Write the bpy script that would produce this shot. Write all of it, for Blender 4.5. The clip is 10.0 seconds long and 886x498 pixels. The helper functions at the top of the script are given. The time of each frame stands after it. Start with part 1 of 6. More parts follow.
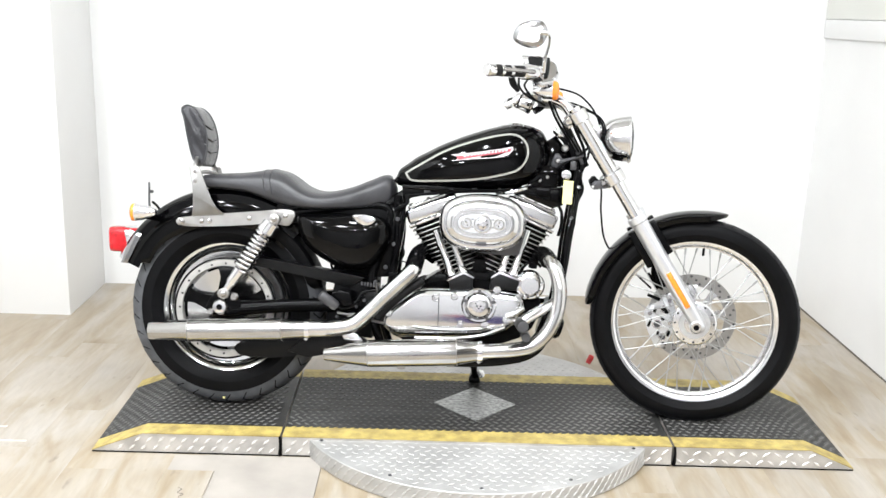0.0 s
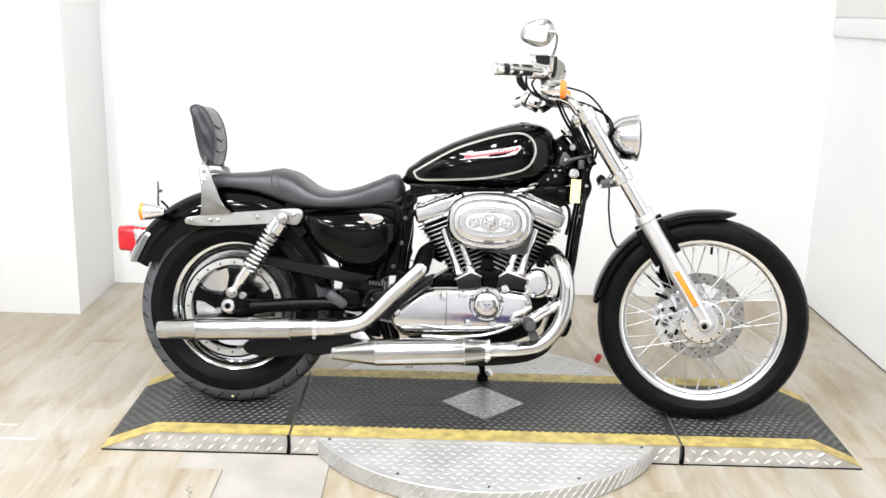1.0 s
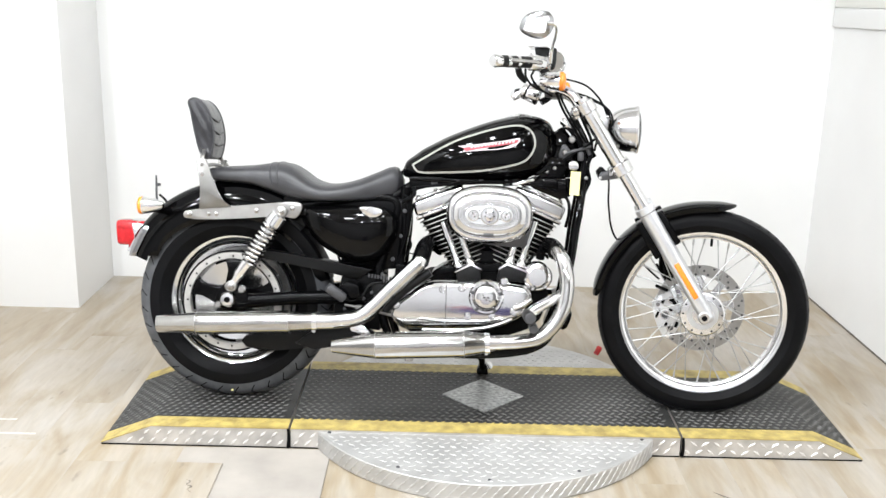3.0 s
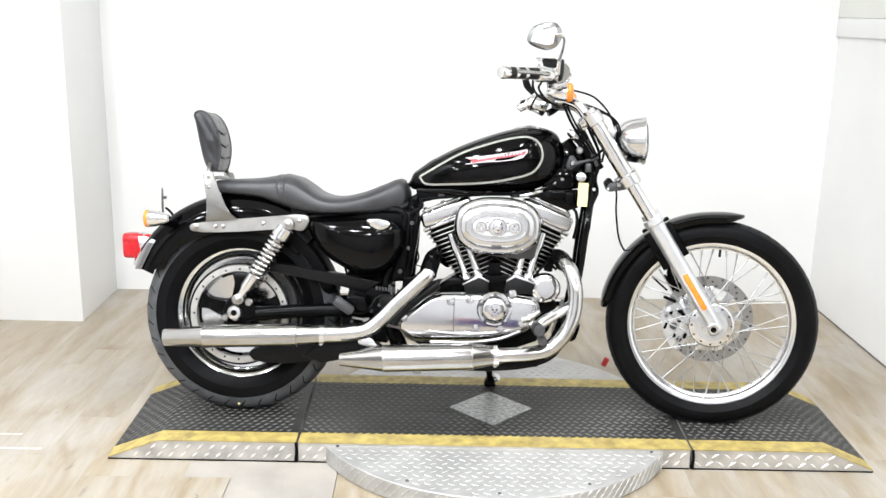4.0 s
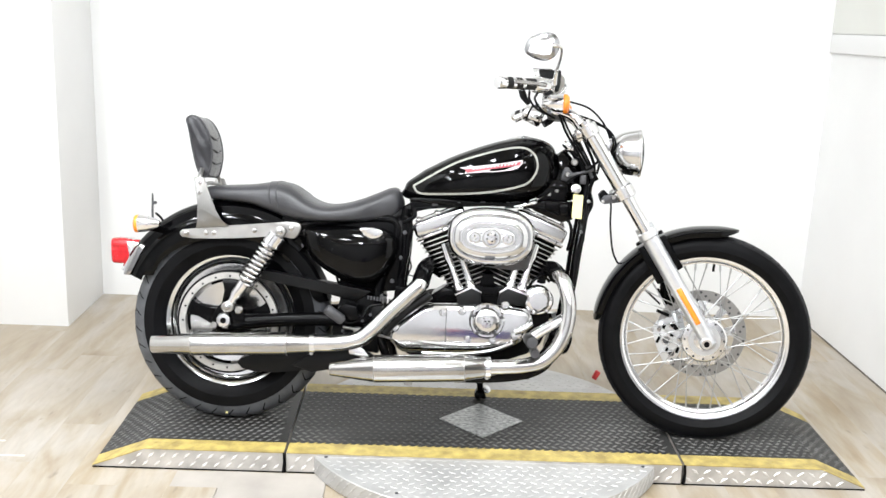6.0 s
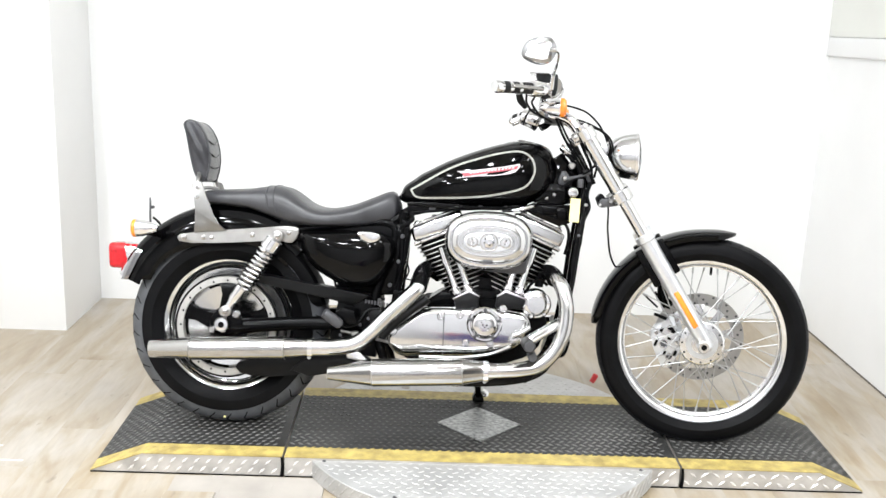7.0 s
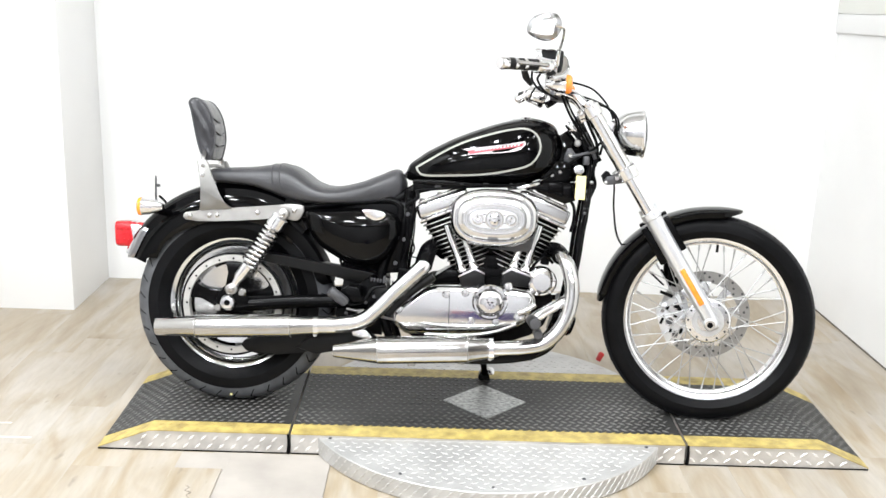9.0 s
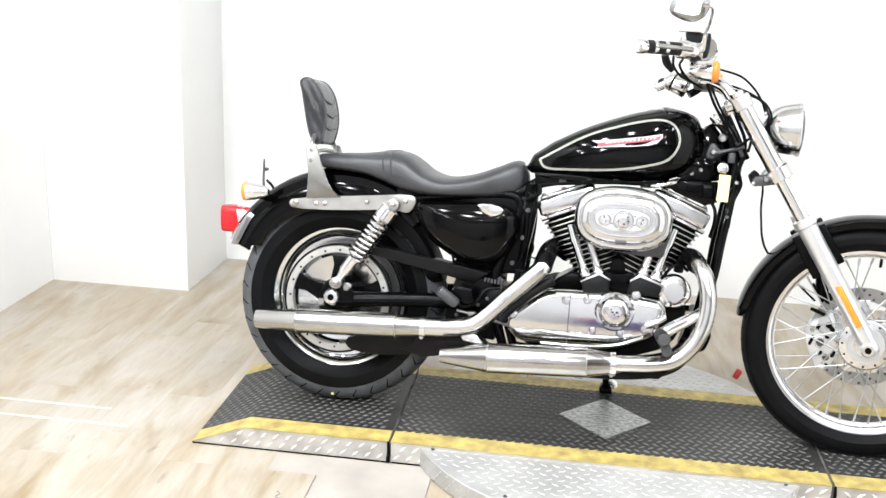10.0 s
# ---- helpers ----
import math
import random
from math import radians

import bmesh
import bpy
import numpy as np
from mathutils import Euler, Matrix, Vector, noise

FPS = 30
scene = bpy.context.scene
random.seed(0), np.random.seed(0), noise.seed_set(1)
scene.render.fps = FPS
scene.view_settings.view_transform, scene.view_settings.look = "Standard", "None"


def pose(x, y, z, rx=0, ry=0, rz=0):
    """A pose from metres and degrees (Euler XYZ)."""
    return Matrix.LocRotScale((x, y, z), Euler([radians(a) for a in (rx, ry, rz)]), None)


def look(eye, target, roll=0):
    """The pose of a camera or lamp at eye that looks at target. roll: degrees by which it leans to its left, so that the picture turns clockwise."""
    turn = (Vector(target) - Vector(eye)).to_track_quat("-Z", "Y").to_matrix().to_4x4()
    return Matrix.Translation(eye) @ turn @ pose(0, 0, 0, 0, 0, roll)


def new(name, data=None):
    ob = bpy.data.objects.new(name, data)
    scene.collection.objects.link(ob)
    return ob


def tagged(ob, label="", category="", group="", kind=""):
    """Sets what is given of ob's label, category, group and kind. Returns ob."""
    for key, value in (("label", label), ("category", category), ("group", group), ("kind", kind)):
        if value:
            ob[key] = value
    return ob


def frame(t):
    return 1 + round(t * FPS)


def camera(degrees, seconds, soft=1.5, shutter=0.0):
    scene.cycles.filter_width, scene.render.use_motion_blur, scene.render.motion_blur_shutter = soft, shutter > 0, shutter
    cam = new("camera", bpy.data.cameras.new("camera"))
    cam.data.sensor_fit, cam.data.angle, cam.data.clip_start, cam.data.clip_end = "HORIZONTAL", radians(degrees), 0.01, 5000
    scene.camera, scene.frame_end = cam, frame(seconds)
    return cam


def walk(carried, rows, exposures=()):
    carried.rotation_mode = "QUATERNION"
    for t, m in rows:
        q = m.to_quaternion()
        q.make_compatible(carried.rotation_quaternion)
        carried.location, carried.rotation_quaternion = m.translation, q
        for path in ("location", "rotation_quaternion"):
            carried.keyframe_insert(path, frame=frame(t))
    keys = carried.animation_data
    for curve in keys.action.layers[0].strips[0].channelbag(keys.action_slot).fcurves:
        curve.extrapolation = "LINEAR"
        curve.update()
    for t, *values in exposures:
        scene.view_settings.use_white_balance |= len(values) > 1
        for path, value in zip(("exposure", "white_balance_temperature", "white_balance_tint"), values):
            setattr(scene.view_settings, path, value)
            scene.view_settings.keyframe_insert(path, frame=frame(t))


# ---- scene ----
cam = camera(47.2, 10.0)
PATH = [
    (0, (-0.162, -3.15, 1.449), (-0.138, -1.218, 0.932), 1.8),
    (0.5, (-0.161, -3.15, 1.457), (-0.145, -1.22, 0.935), 1.7),
    (1, (-0.156, -3.154, 1.449), (-0.151, -1.222, 0.93), 1.6),
    (1.5, (-0.153, -3.161, 1.449), (-0.158, -1.231, 0.924), 1.7),
    (2, (-0.147, -3.16, 1.451), (-0.156, -1.234, 0.913), 1.3),
    (2.5, (-0.154, -3.158, 1.451), (-0.156, -1.229, 0.921), 1.3),
    (2.7, (-0.154, -3.154, 1.45), (-0.148, -1.229, 0.916), 1.5),
    (3.8, (-0.186, -3.131, 1.453), (-0.173, -1.2, 0.918), 1.2),
    (4, (-0.188, -3.133, 1.452), (-0.177, -1.2, 0.937), 1.2),
    (4.5, (-0.193, -3.124, 1.452), (-0.169, -1.189, 0.946), 1.3),
    (5, (-0.199, -3.115, 1.453), (-0.151, -1.176, 0.967), 1.8),
    (5.5, (-0.205, -3.108, 1.448), (-0.161, -1.171, 0.95), 2.0),
    (5.7, (-0.211, -3.106, 1.448), (-0.172, -1.171, 0.951), 2.3),
    (6.8, (-0.21, -3.107, 1.451), (-0.171, -1.17, 0.955), 2.3),
    (7, (-0.207, -3.108, 1.453), (-0.166, -1.17, 0.961), 2.2),
    (7.5, (-0.205, -3.113, 1.451), (-0.156, -1.171, 0.977), 2.4),
    (8, (-0.202, -3.123, 1.445), (-0.149, -1.186, 0.95), 2.6),
    (8.5, (-0.205, -3.122, 1.443), (-0.17, -1.186, 0.942), 2.3),
    (9, (-0.198, -3.109, 1.438), (-0.172, -1.179, 0.912), 2.0),
    (9.5, (-0.183, -3.043, 1.421), (-0.199, -1.121, 0.867), 0.7),
    (9.7, (-0.146, -2.967, 1.416), (-0.228, -1.045, 0.870), 0.8),
    (9.8, (-0.143, -2.927, 1.429), (-0.274, -1.013, 0.866), 1.3),
    (9.9, (-0.149, -2.887, 1.428), (-0.350, -0.983, 0.848), 2.5),
    (10, (-0.153, -2.837, 1.417), (-0.394, -0.935, 0.846), 2.3),
]
walk(cam, [(t, look(eye, target, roll)) for t, eye, target, roll in PATH],
     [(0, 0.02), (1, 0.0), (2.5, -0.05), (4.5, -0.04), (6, 0.02), (8, 0.05), (9, 0.07), (9.5, 0.12), (10, 0.12)])

# ---- world and lights ----
world = bpy.data.worlds.new("world")
scene.world = world
world.use_nodes = True
world.node_tree.nodes["Background"].inputs[0].default_value = (0.9, 0.95, 1.0, 1)
world.node_tree.nodes["Background"].inputs[1].default_value = 0.05
CEILING = 3.40
# x, y, width, length, watts of the strip lights: a row over the display, smaller ones in the showroom
LAMPS = [(-1.95 + 0.62 * k, -1.15, 0.10, 0.50, (28.0, 28.0, 26.0, 24.0, 19.0, 16.0)[k]) for k in range(6)] + [(-3.0 + 0.95 * k, -2.9, 0.10, 0.50, (34.0, 32.0, 27.0, 20.0, 12.0)[k]) for k in range(5)]
LAMPS += [(-3.6 + 1.3 * k, -4.8, 0.10, 0.50, (66.0, 66.0, 60.0, 54.0, 44.0)[k]) for k in range(5)]


def strip_lamp(x, y, width, length, watts):
    lamp = bpy.data.lights.new("strip_lamp", "AREA")
    lamp.shape, lamp.size, lamp.size_y = "RECTANGLE", width, length
    lamp.energy, lamp.color = watts, (0.932, 0.967, 1.0)
    ob = new("strip_lamp", lamp)
    ob.matrix_world = pose(x, y, CEILING - 0.075)
    return ob


for row in LAMPS:
    strip_lamp(*row)

# ---- materials ----


def mat(name, colour, rough=0.5, metal=0.0, coat=0.0, vary=0.0, scale=8.0, bump=0.0, bump_scale=60.0, rough_vary=0.0, spec=0.5,
        stretch=(1, 1, 1), tone=None, per_object=0.0):
    """A principled material with colour variation, roughness variation and fine relief in object space."""
    m = bpy.data.materials.new(name)
    m.use_nodes = True
    nt = m.node_tree
    p = nt.nodes["Principled BSDF"]
    p.inputs["Base Color"].default_value = (*colour, 1)
    p.inputs["Roughness"].default_value = rough
    p.inputs["Metallic"].default_value = metal
    p.inputs["Coat Weight"].default_value = coat
    p.inputs["Coat Roughness"].default_value = 0.03
    p.inputs["Specular IOR Level"].default_value = spec
    co = nt.nodes.new("ShaderNodeTexCoord")
    mp = nt.nodes.new("ShaderNodeMapping")
    mp.inputs["Scale"].default_value = stretch
    nt.links.new(co.outputs["Object"], mp.inputs["Vector"])
    if vary or rough_vary:
        n1 = nt.nodes.new("ShaderNodeTexNoise")
        n1.inputs["Scale"].default_value, n1.inputs["Detail"].default_value = scale, 5
        nt.links.new(mp.outputs[0], n1.inputs["Vector"])
    if vary:
        mix = nt.nodes.new("ShaderNodeMix")
        mix.data_type = "RGBA"
        low = tone or tuple(c * (1 - vary) for c in colour)
        high = tuple(min(1, c * (1 + vary * 0.6)) for c in colour)
        mix.inputs["A"].default_value, mix.inputs["B"].default_value = (*low, 1), (*high, 1)
        ramp = nt.nodes.new("ShaderNodeMapRange")
        ramp.inputs["From Min"].default_value, ramp.inputs["From Max"].default_value = 0.3, 0.7
        nt.links.new(n1.outputs["Fac"], ramp.inputs["Value"])
        nt.links.new(ramp.outputs[0], mix.inputs["Factor"])
        last = mix.outputs["Result"]
        if per_object:
            info = nt.nodes.new("ShaderNodeObjectInfo")
            hsv = nt.nodes.new("ShaderNodeHueSaturation")
            rng = nt.nodes.new("ShaderNodeMapRange")
            rng.inputs["To Min"].default_value, rng.inputs["To Max"].default_value = 1 - per_object, 1 + per_object
            nt.links.new(info.outputs["Random"], rng.inputs["Value"])
            nt.links.new(rng.outputs[0], hsv.inputs["Value"])
            nt.links.new(last, hsv.inputs["Color"])
            last = hsv.outputs[0]
        nt.links.new(last, p.inputs["Base Color"])
    if rough_vary:
        rr = nt.nodes.new("ShaderNodeMapRange")
        rr.inputs["To Min"].default_value, rr.inputs["To Max"].default_value = max(0.01, rough - rough_vary), rough + rough_vary
        nt.links.new(n1.outputs["Fac"], rr.inputs["Value"])
        nt.links.new(rr.outputs[0], p.inputs["Roughness"])
    if bump:
        n2 = nt.nodes.new("ShaderNodeTexNoise")
        n2.inputs["Scale"].default_value, n2.inputs["Detail"].default_value = bump_scale, 3
        b = nt.nodes.new("ShaderNodeBump")
        b.inputs["Strength"].default_value, b.inputs["Distance"].default_value = bump, 0.002
        nt.links.new(mp.outputs[0], n2.inputs["Vector"])
        nt.links.new(n2.outputs["Fac"], b.inputs["Height"])
        nt.links.new(b.outputs[0], p.inputs["Normal"])
    return m


WALL = mat("white_wall_paint", (0.83, 0.83, 0.825), 0.55, vary=0.05, scale=1.3, bump=0.12, bump_scale=90)
CREAMWALL = mat("cream_wall_paint", (0.71, 0.715, 0.675), 0.6, vary=0.04, scale=2, bump=0.1)
SHOP = mat("pale_grey_wall", (0.46, 0.46, 0.47), 0.7, vary=0.2, scale=1.2, bump=0.1)
CEIL = mat("ceiling_paint", (0.78, 0.78, 0.78), 0.7, vary=0.03, scale=2)
LAMP_WHITE = mat("lamp_housing_white", (0.8, 0.8, 0.8), 0.4)
CHROME = mat("chrome", (0.80, 0.80, 0.81), 0.10, 1.0, rough_vary=0.05, scale=30)
RIMCHROME = mat("mirror_chrome", (0.72, 0.74, 0.75), 0.09, 1.0, rough_vary=0.02, scale=30)
FRONTRIM = mat("bright_rim_chrome", (0.86, 0.86, 0.87), 0.17, 1.0, rough_vary=0.06, scale=24, vary=0.06)
PLATE = mat("brushed_steel_plate", (0.28, 0.275, 0.265), 0.36, 1.0, rough_vary=0.08, scale=25, vary=0.12)
POLISHED = mat("polished_aluminium", (0.78, 0.78, 0.79), 0.20, 1.0, rough_vary=0.06, scale=20)
HEADER = mat("worn_exhaust_chrome", (0.66, 0.655, 0.65), 0.14, 1.0, rough_vary=0.08, scale=16, vary=0.12)
STEEL = mat("smooth_bright_steel", (0.46, 0.45, 0.44), 0.24, 1.0, rough_vary=0.06, scale=20, vary=0.10)
MUFFLER = mat("muffler_chrome", (0.48, 0.475, 0.465), 0.15, 1.0, rough_vary=0.07, scale=14, vary=0.10, bump=0.02, bump_scale=10)
SATIN = mat("satin_steel", (0.38, 0.372, 0.36), 0.42, 1.0, rough_vary=0.06, scale=25, vary=0.12)
SILVER = mat("silver_painted_aluminium", (0.70, 0.71, 0.73), 0.3, 0.75, vary=0.05, scale=20, bump=0.05)
PULLEY = mat("grey_pulley_metal", (0.50, 0.49, 0.47), 0.4, 0.6, vary=0.15, scale=30)
SPOKE = mat("dull_chrome_spoke", (0.47, 0.47, 0.47), 0.45, 1.0, vary=0.15, scale=30)
CAMCHROME = mat("hand_polished_chrome", (0.70, 0.70, 0.71), 0.10, 1.0, rough_vary=0.06, scale=12, bump=0.09, bump_scale=16, vary=0.08)
ROCKER = mat("buffed_chrome", (0.66, 0.66, 0.665), 0.15, 1.0, rough_vary=0.05, scale=18, bump=0.04, bump_scale=60)
GREYCAST = mat("grey_cast_metal", (0.085, 0.085, 0.09), 0.45, 0.4, vary=0.2, scale=30, bump=0.2, bump_scale=180, spec=0.3)
BLACKMETAL = mat("black_painted_metal", (0.0018, 0.0018, 0.0021), 0.22, vary=0.3, scale=25, bump=0.05, bump_scale=150, spec=0.10)
GLOSS = mat("gloss_black_paint", (0.0010, 0.0010, 0.0012), 0.06, vary=0.2, scale=5, spec=0.19, bump=0.02, bump_scale=12)
MATTBLACK = mat("matt_black_plastic", (0.0025, 0.0025, 0.003), 0.5, vary=0.25, scale=30, bump=0.15, bump_scale=200, spec=0.09)
GUARD = mat("satin_black_guard", (0.0045, 0.0045, 0.0047), 0.36, vary=0.2, scale=18, bump=0.1, bump_scale=160, spec=0.17)
VINYL = mat("black_vinyl_seat", (0.038, 0.038, 0.042), 0.36, vary=0.35, scale=10, bump=0.35, bump_scale=320, rough_vary=0.08, spec=0.5)
PADVINYL = mat("grey_black_leather", (0.034, 0.034, 0.038), 0.24, coat=0.06, vary=0.4, scale=12, bump=1.0, bump_scale=34, rough_vary=0.08, spec=0.32)
RUBBER = mat("tyre_rubber", (0.0036, 0.0036, 0.0042), 0.40, vary=0.5, scale=9, bump=0.2, bump_scale=220, rough_vary=0.08, spec=0.10)
TREAD = mat("tyre_tread_rubber", (0.080, 0.083, 0.090), 0.5, vary=0.4, scale=15, bump=0.5, bump_scale=200, spec=0.3)
GROOVE = mat("rough_black", (0.002, 0.002, 0.002), 0.8, vary=0.3, scale=30, bump=0.2, bump_scale=120, spec=0.1)
GRIPRUBBER = mat("grip_rubber", (0.008, 0.008, 0.008), 0.55, bump=0.2, spec=0.3)
AMBER = mat("amber_plastic", (0.95, 0.26, 0.02), 0.22, coat=0.6, vary=0.12, scale=90)
RED = mat("red_plastic_lens", (0.50, 0.008, 0.014), 0.22, coat=0.15, vary=0.3, scale=60)
REDCAP = mat("red_rubber_cap", (0.55, 0.03, 0.03), 0.4, vary=0.2, scale=40)
CREAM = mat("yellow_paper_tag", (0.80, 0.74, 0.34), 0.6, vary=0.06, scale=40, bump=0.1)
STRIPE = mat("silver_pinstripe", (0.34, 0.34, 0.31), 0.3, coat=0.5, vary=0.1, scale=40)
BADGE_RED = mat("badge_red", (0.42, 0.055, 0.075), 0.45, coat=0.0, vary=0.25, scale=120)
BADGE_WHITE = mat("badge_silver_pink", (0.52, 0.46, 0.475), 0.45, 0.2, coat=0.0, vary=0.12, scale=80)
GLASS = bpy.data.materials.new("clear_lens_glass")
GLASS.use_nodes = True
_p = GLASS.node_tree.nodes["Principled BSDF"]
_p.inputs["Base Color"].default_value = (0.95, 0.96, 0.97, 1)
_p.inputs["Roughness"].default_value, _p.inputs["Transmission Weight"].default_value, _p.inputs["IOR"].default_value = 0.06, 1.0, 1.12
MIRROR = mat("mirror_glass", (0.92, 0.93, 0.93), 0.02, 1.0)
# chrome darkened in its colour for the dark things it reflects
DARKREFLECT = mat("dark_reflection_chrome", (0.36, 0.36, 0.37), 0.14, 1.0, rough_vary=0.05, scale=14)
DECK = mat("black_tread_deck", (0.030, 0.0295, 0.0284), 0.46, vary=0.5, scale=4, bump=0.25, bump_scale=70, rough_vary=0.1, tone=(0.013, 0.013, 0.0125), spec=0.3)
# lozenges paler than the deck: highlights on their tops put into the colour
STUD = mat("worn_highlit_tread", (0.105, 0.102, 0.097), 0.36, vary=0.6, scale=3.5, rough_vary=0.08, bump=0.1, spec=0.45)
YELLOW = mat("yellow_safety_paint", (0.47, 0.37, 0.115), 0.5, vary=0.35, scale=26, bump=0.2, bump_scale=80, tone=(0.29, 0.22, 0.075))
ALU = mat("tread_plate_aluminium", (0.53, 0.525, 0.515), 0.44, 0.45, vary=0.18, scale=9, bump=0.15, bump_scale=90, rough_vary=0.08)
ALUSTUD = mat("bright_tread_lozenge", (0.58, 0.575, 0.565), 0.38, 0.45, vary=0.15, scale=30)
SIDEALU = mat("dull_side_plate", (0.54, 0.515, 0.485), 0.5, 0.4, vary=0.28, scale=14, bump=0.15, bump_scale=90)
SIDESTUD = mat("bright_side_lozenge", (0.84, 0.82, 0.80), 0.3, 0.5, vary=0.1, scale=30)
DARKCAST = mat("dark_cast_metal", (0.006, 0.006, 0.0065), 0.4, 0.0, vary=0.3, scale=30, bump=0.2, bump_scale=180, spec=0.2)
# colours of the unseen block that the engine chrome reflects
REFLECTED_NAVY = mat("navy_reflected_block", (0.05, 0.04, 0.16), 0.4, vary=0.3, scale=3)
REFLECTED_RED = mat("red_reflected_band", (0.45, 0.05, 0.08), 0.4, vary=0.2, scale=4)
FRONTTREAD = mat("dark_tread_rubber", (0.011, 0.011, 0.0125), 0.45, vary=0.35, scale=15, bump=0.35, bump_scale=200, spec=0.2)
PAD = mat("scratched_steel_plate", (0.46, 0.465, 0.455), 0.42, 0.5, vary=0.6, scale=70, stretch=(1, 1.6, 1), bump=0.6, bump_scale=120, tone=(0.15, 0.15, 0.145))
UNDERLAY = mat("pale_floor_underlay", (0.39, 0.36, 0.325), 0.5, vary=0.15, scale=7, bump=0.2, bump_scale=50)
PALELINE = mat("pale_floor_line", (0.62, 0.60, 0.56), 0.4, vary=0.3, scale=30)
DARKSEAM = mat("grey_scratch", (0.17, 0.15, 0.13), 0.7, vary=0.4, scale=60)
SUBFLOOR = mat("brown_subfloor", (0.38, 0.32, 0.25), 0.8, vary=0.2, scale=5)


def plank_material(name, joined=False):
    """Washed oak vinyl: streaks along the plank, knots and a tone of its own for each plank."""
    m = bpy.data.materials.new(name)
    m.use_nodes = True
    nt = m.node_tree
    p = nt.nodes["Principled BSDF"]
    geo = nt.nodes.new("ShaderNodeNewGeometry")
    chance = geo.outputs["Random Per Island"] if joined else nt.nodes.new("ShaderNodeObjectInfo").outputs["Random"]
    shift = nt.nodes.new("ShaderNodeVectorMath")
    shift.operation = "MULTIPLY_ADD"
    jump = nt.nodes.new("ShaderNodeCombineXYZ")
    mul = nt.nodes.new("ShaderNodeMath")
    mul.operation, mul.inputs[1].default_value = "MULTIPLY", 0.25
    nt.links.new(chance, mul.inputs[0])
    nt.links.new(mul.outputs[0], jump.inputs["X"])
    nt.links.new(mul.outputs[0], jump.inputs["Z"])
    shift.inputs[1].default_value = (1, 1, 1)
    nt.links.new(geo.outputs["Position"], shift.inputs[0])
    nt.links.new(jump.outputs[0], shift.inputs[2])
    mp = nt.nodes.new("ShaderNodeMapping")
    mp.inputs["Scale"].default_value = (8.0, 2.0, 1)
    nt.links.new(shift.outputs[0], mp.inputs["Vector"])
    streak = nt.nodes.new("ShaderNodeTexNoise")
    streak.inputs["Scale"].default_value, streak.inputs["Detail"].default_value, streak.inputs["Distortion"].default_value = 1.0, 6, 1.1
    nt.links.new(mp.outputs[0], streak.inputs["Vector"])
    ramp = nt.nodes.new("ShaderNodeValToRGB")
    r = ramp.color_ramp
    r.elements[0].position, r.elements[0].color = 0.26, (0.262, 0.200, 0.122, 1)
    r.elements[1].position, r.elements[1].color = 0.74, (0.425, 0.393, 0.348, 1)
    e = r.elements.new(0.42)
    e.color = (0.338, 0.280, 0.200, 1)
    e = r.elements.new(0.57)
    e.color = (0.392, 0.347, 0.285, 1)
    nt.links.new(streak.outputs["Fac"], ramp.inputs["Fac"])
    grain = nt.nodes.new("ShaderNodeTexNoise")
    mp2 = nt.nodes.new("ShaderNodeMapping")
    mp2.inputs["Scale"].default_value = (70, 11, 1)
    nt.links.new(shift.outputs[0], mp2.inputs["Vector"])
    nt.links.new(mp2.outputs[0], grain.inputs["Vector"])
    grain.inputs["Scale"].default_value, grain.inputs["Detail"].default_value = 1.0, 4
    gm = nt.nodes.new("ShaderNodeMapRange")
    gm.inputs["From Min"].default_value, gm.inputs["From Max"].default_value = 0.3, 0.7
    gm.inputs["To Min"].default_value, gm.inputs["To Max"].default_value = 0.94, 1.05
    nt.links.new(grain.outputs["Fac"], gm.inputs["Value"])
    tone = nt.nodes.new("ShaderNodeMapRange")
    tone.inputs["To Min"].default_value, tone.inputs["To Max"].default_value = 0.955, 1.03
    nt.links.new(chance, tone.inputs["Value"])
    both = nt.nodes.new("ShaderNodeMath")
    both.operation = "MULTIPLY"
    nt.links.new(gm.outputs[0], both.inputs[0])
    nt.links.new(tone.outputs[0], both.inputs[1])
    knot = nt.nodes.new("ShaderNodeTexNoise")
    mp3 = nt.nodes.new("ShaderNodeMapping")
    mp3.inputs["Scale"].default_value = (26, 11, 1)
    nt.links.new(shift.outputs[0], mp3.inputs["Vector"])
    nt.links.new(mp3.outputs[0], knot.inputs["Vector"])
    knot.inputs["Scale"].default_value, knot.inputs["Detail"].default_value = 1.0, 2
    km = nt.nodes.new("ShaderNodeMapRange")
    km.inputs["From Min"].default_value, km.inputs["From Max"].default_value = 0.68, 0.80
    km.inputs["To Min"].default_value, km.inputs["To Max"].default_value = 1.0, 0.62
    nt.links.new(knot.outputs["Fac"], km.inputs["Value"])
    dark = nt.nodes.new("ShaderNodeMath")
    dark.operation = "MULTIPLY"
    nt.links.new(both.outputs[0], dark.inputs[0])
    nt.links.new(km.outputs[0], dark.inputs[1])
    hsv = nt.nodes.new("ShaderNodeHueSaturation")
    nt.links.new(dark.outputs[0], hsv.inputs["Value"])
    nt.links.new(ramp.outputs[0], hsv.inputs["Color"])
    wide = nt.nodes.new("ShaderNodeMath")
    wide.operation, wide.inputs[1].default_value = "MULTIPLY", 7.31
    nt.links.new(chance, wide.inputs[0])
    part_of = nt.nodes.new("ShaderNodeMath")
    part_of.operation = "FRACT"
    nt.links.new(wide.outputs[0], part_of.inputs[0])
    sat = nt.nodes.new("ShaderNodeMapRange")
    sat.inputs["To Min"].default_value, sat.inputs["To Max"].default_value = 0.86, 1.10
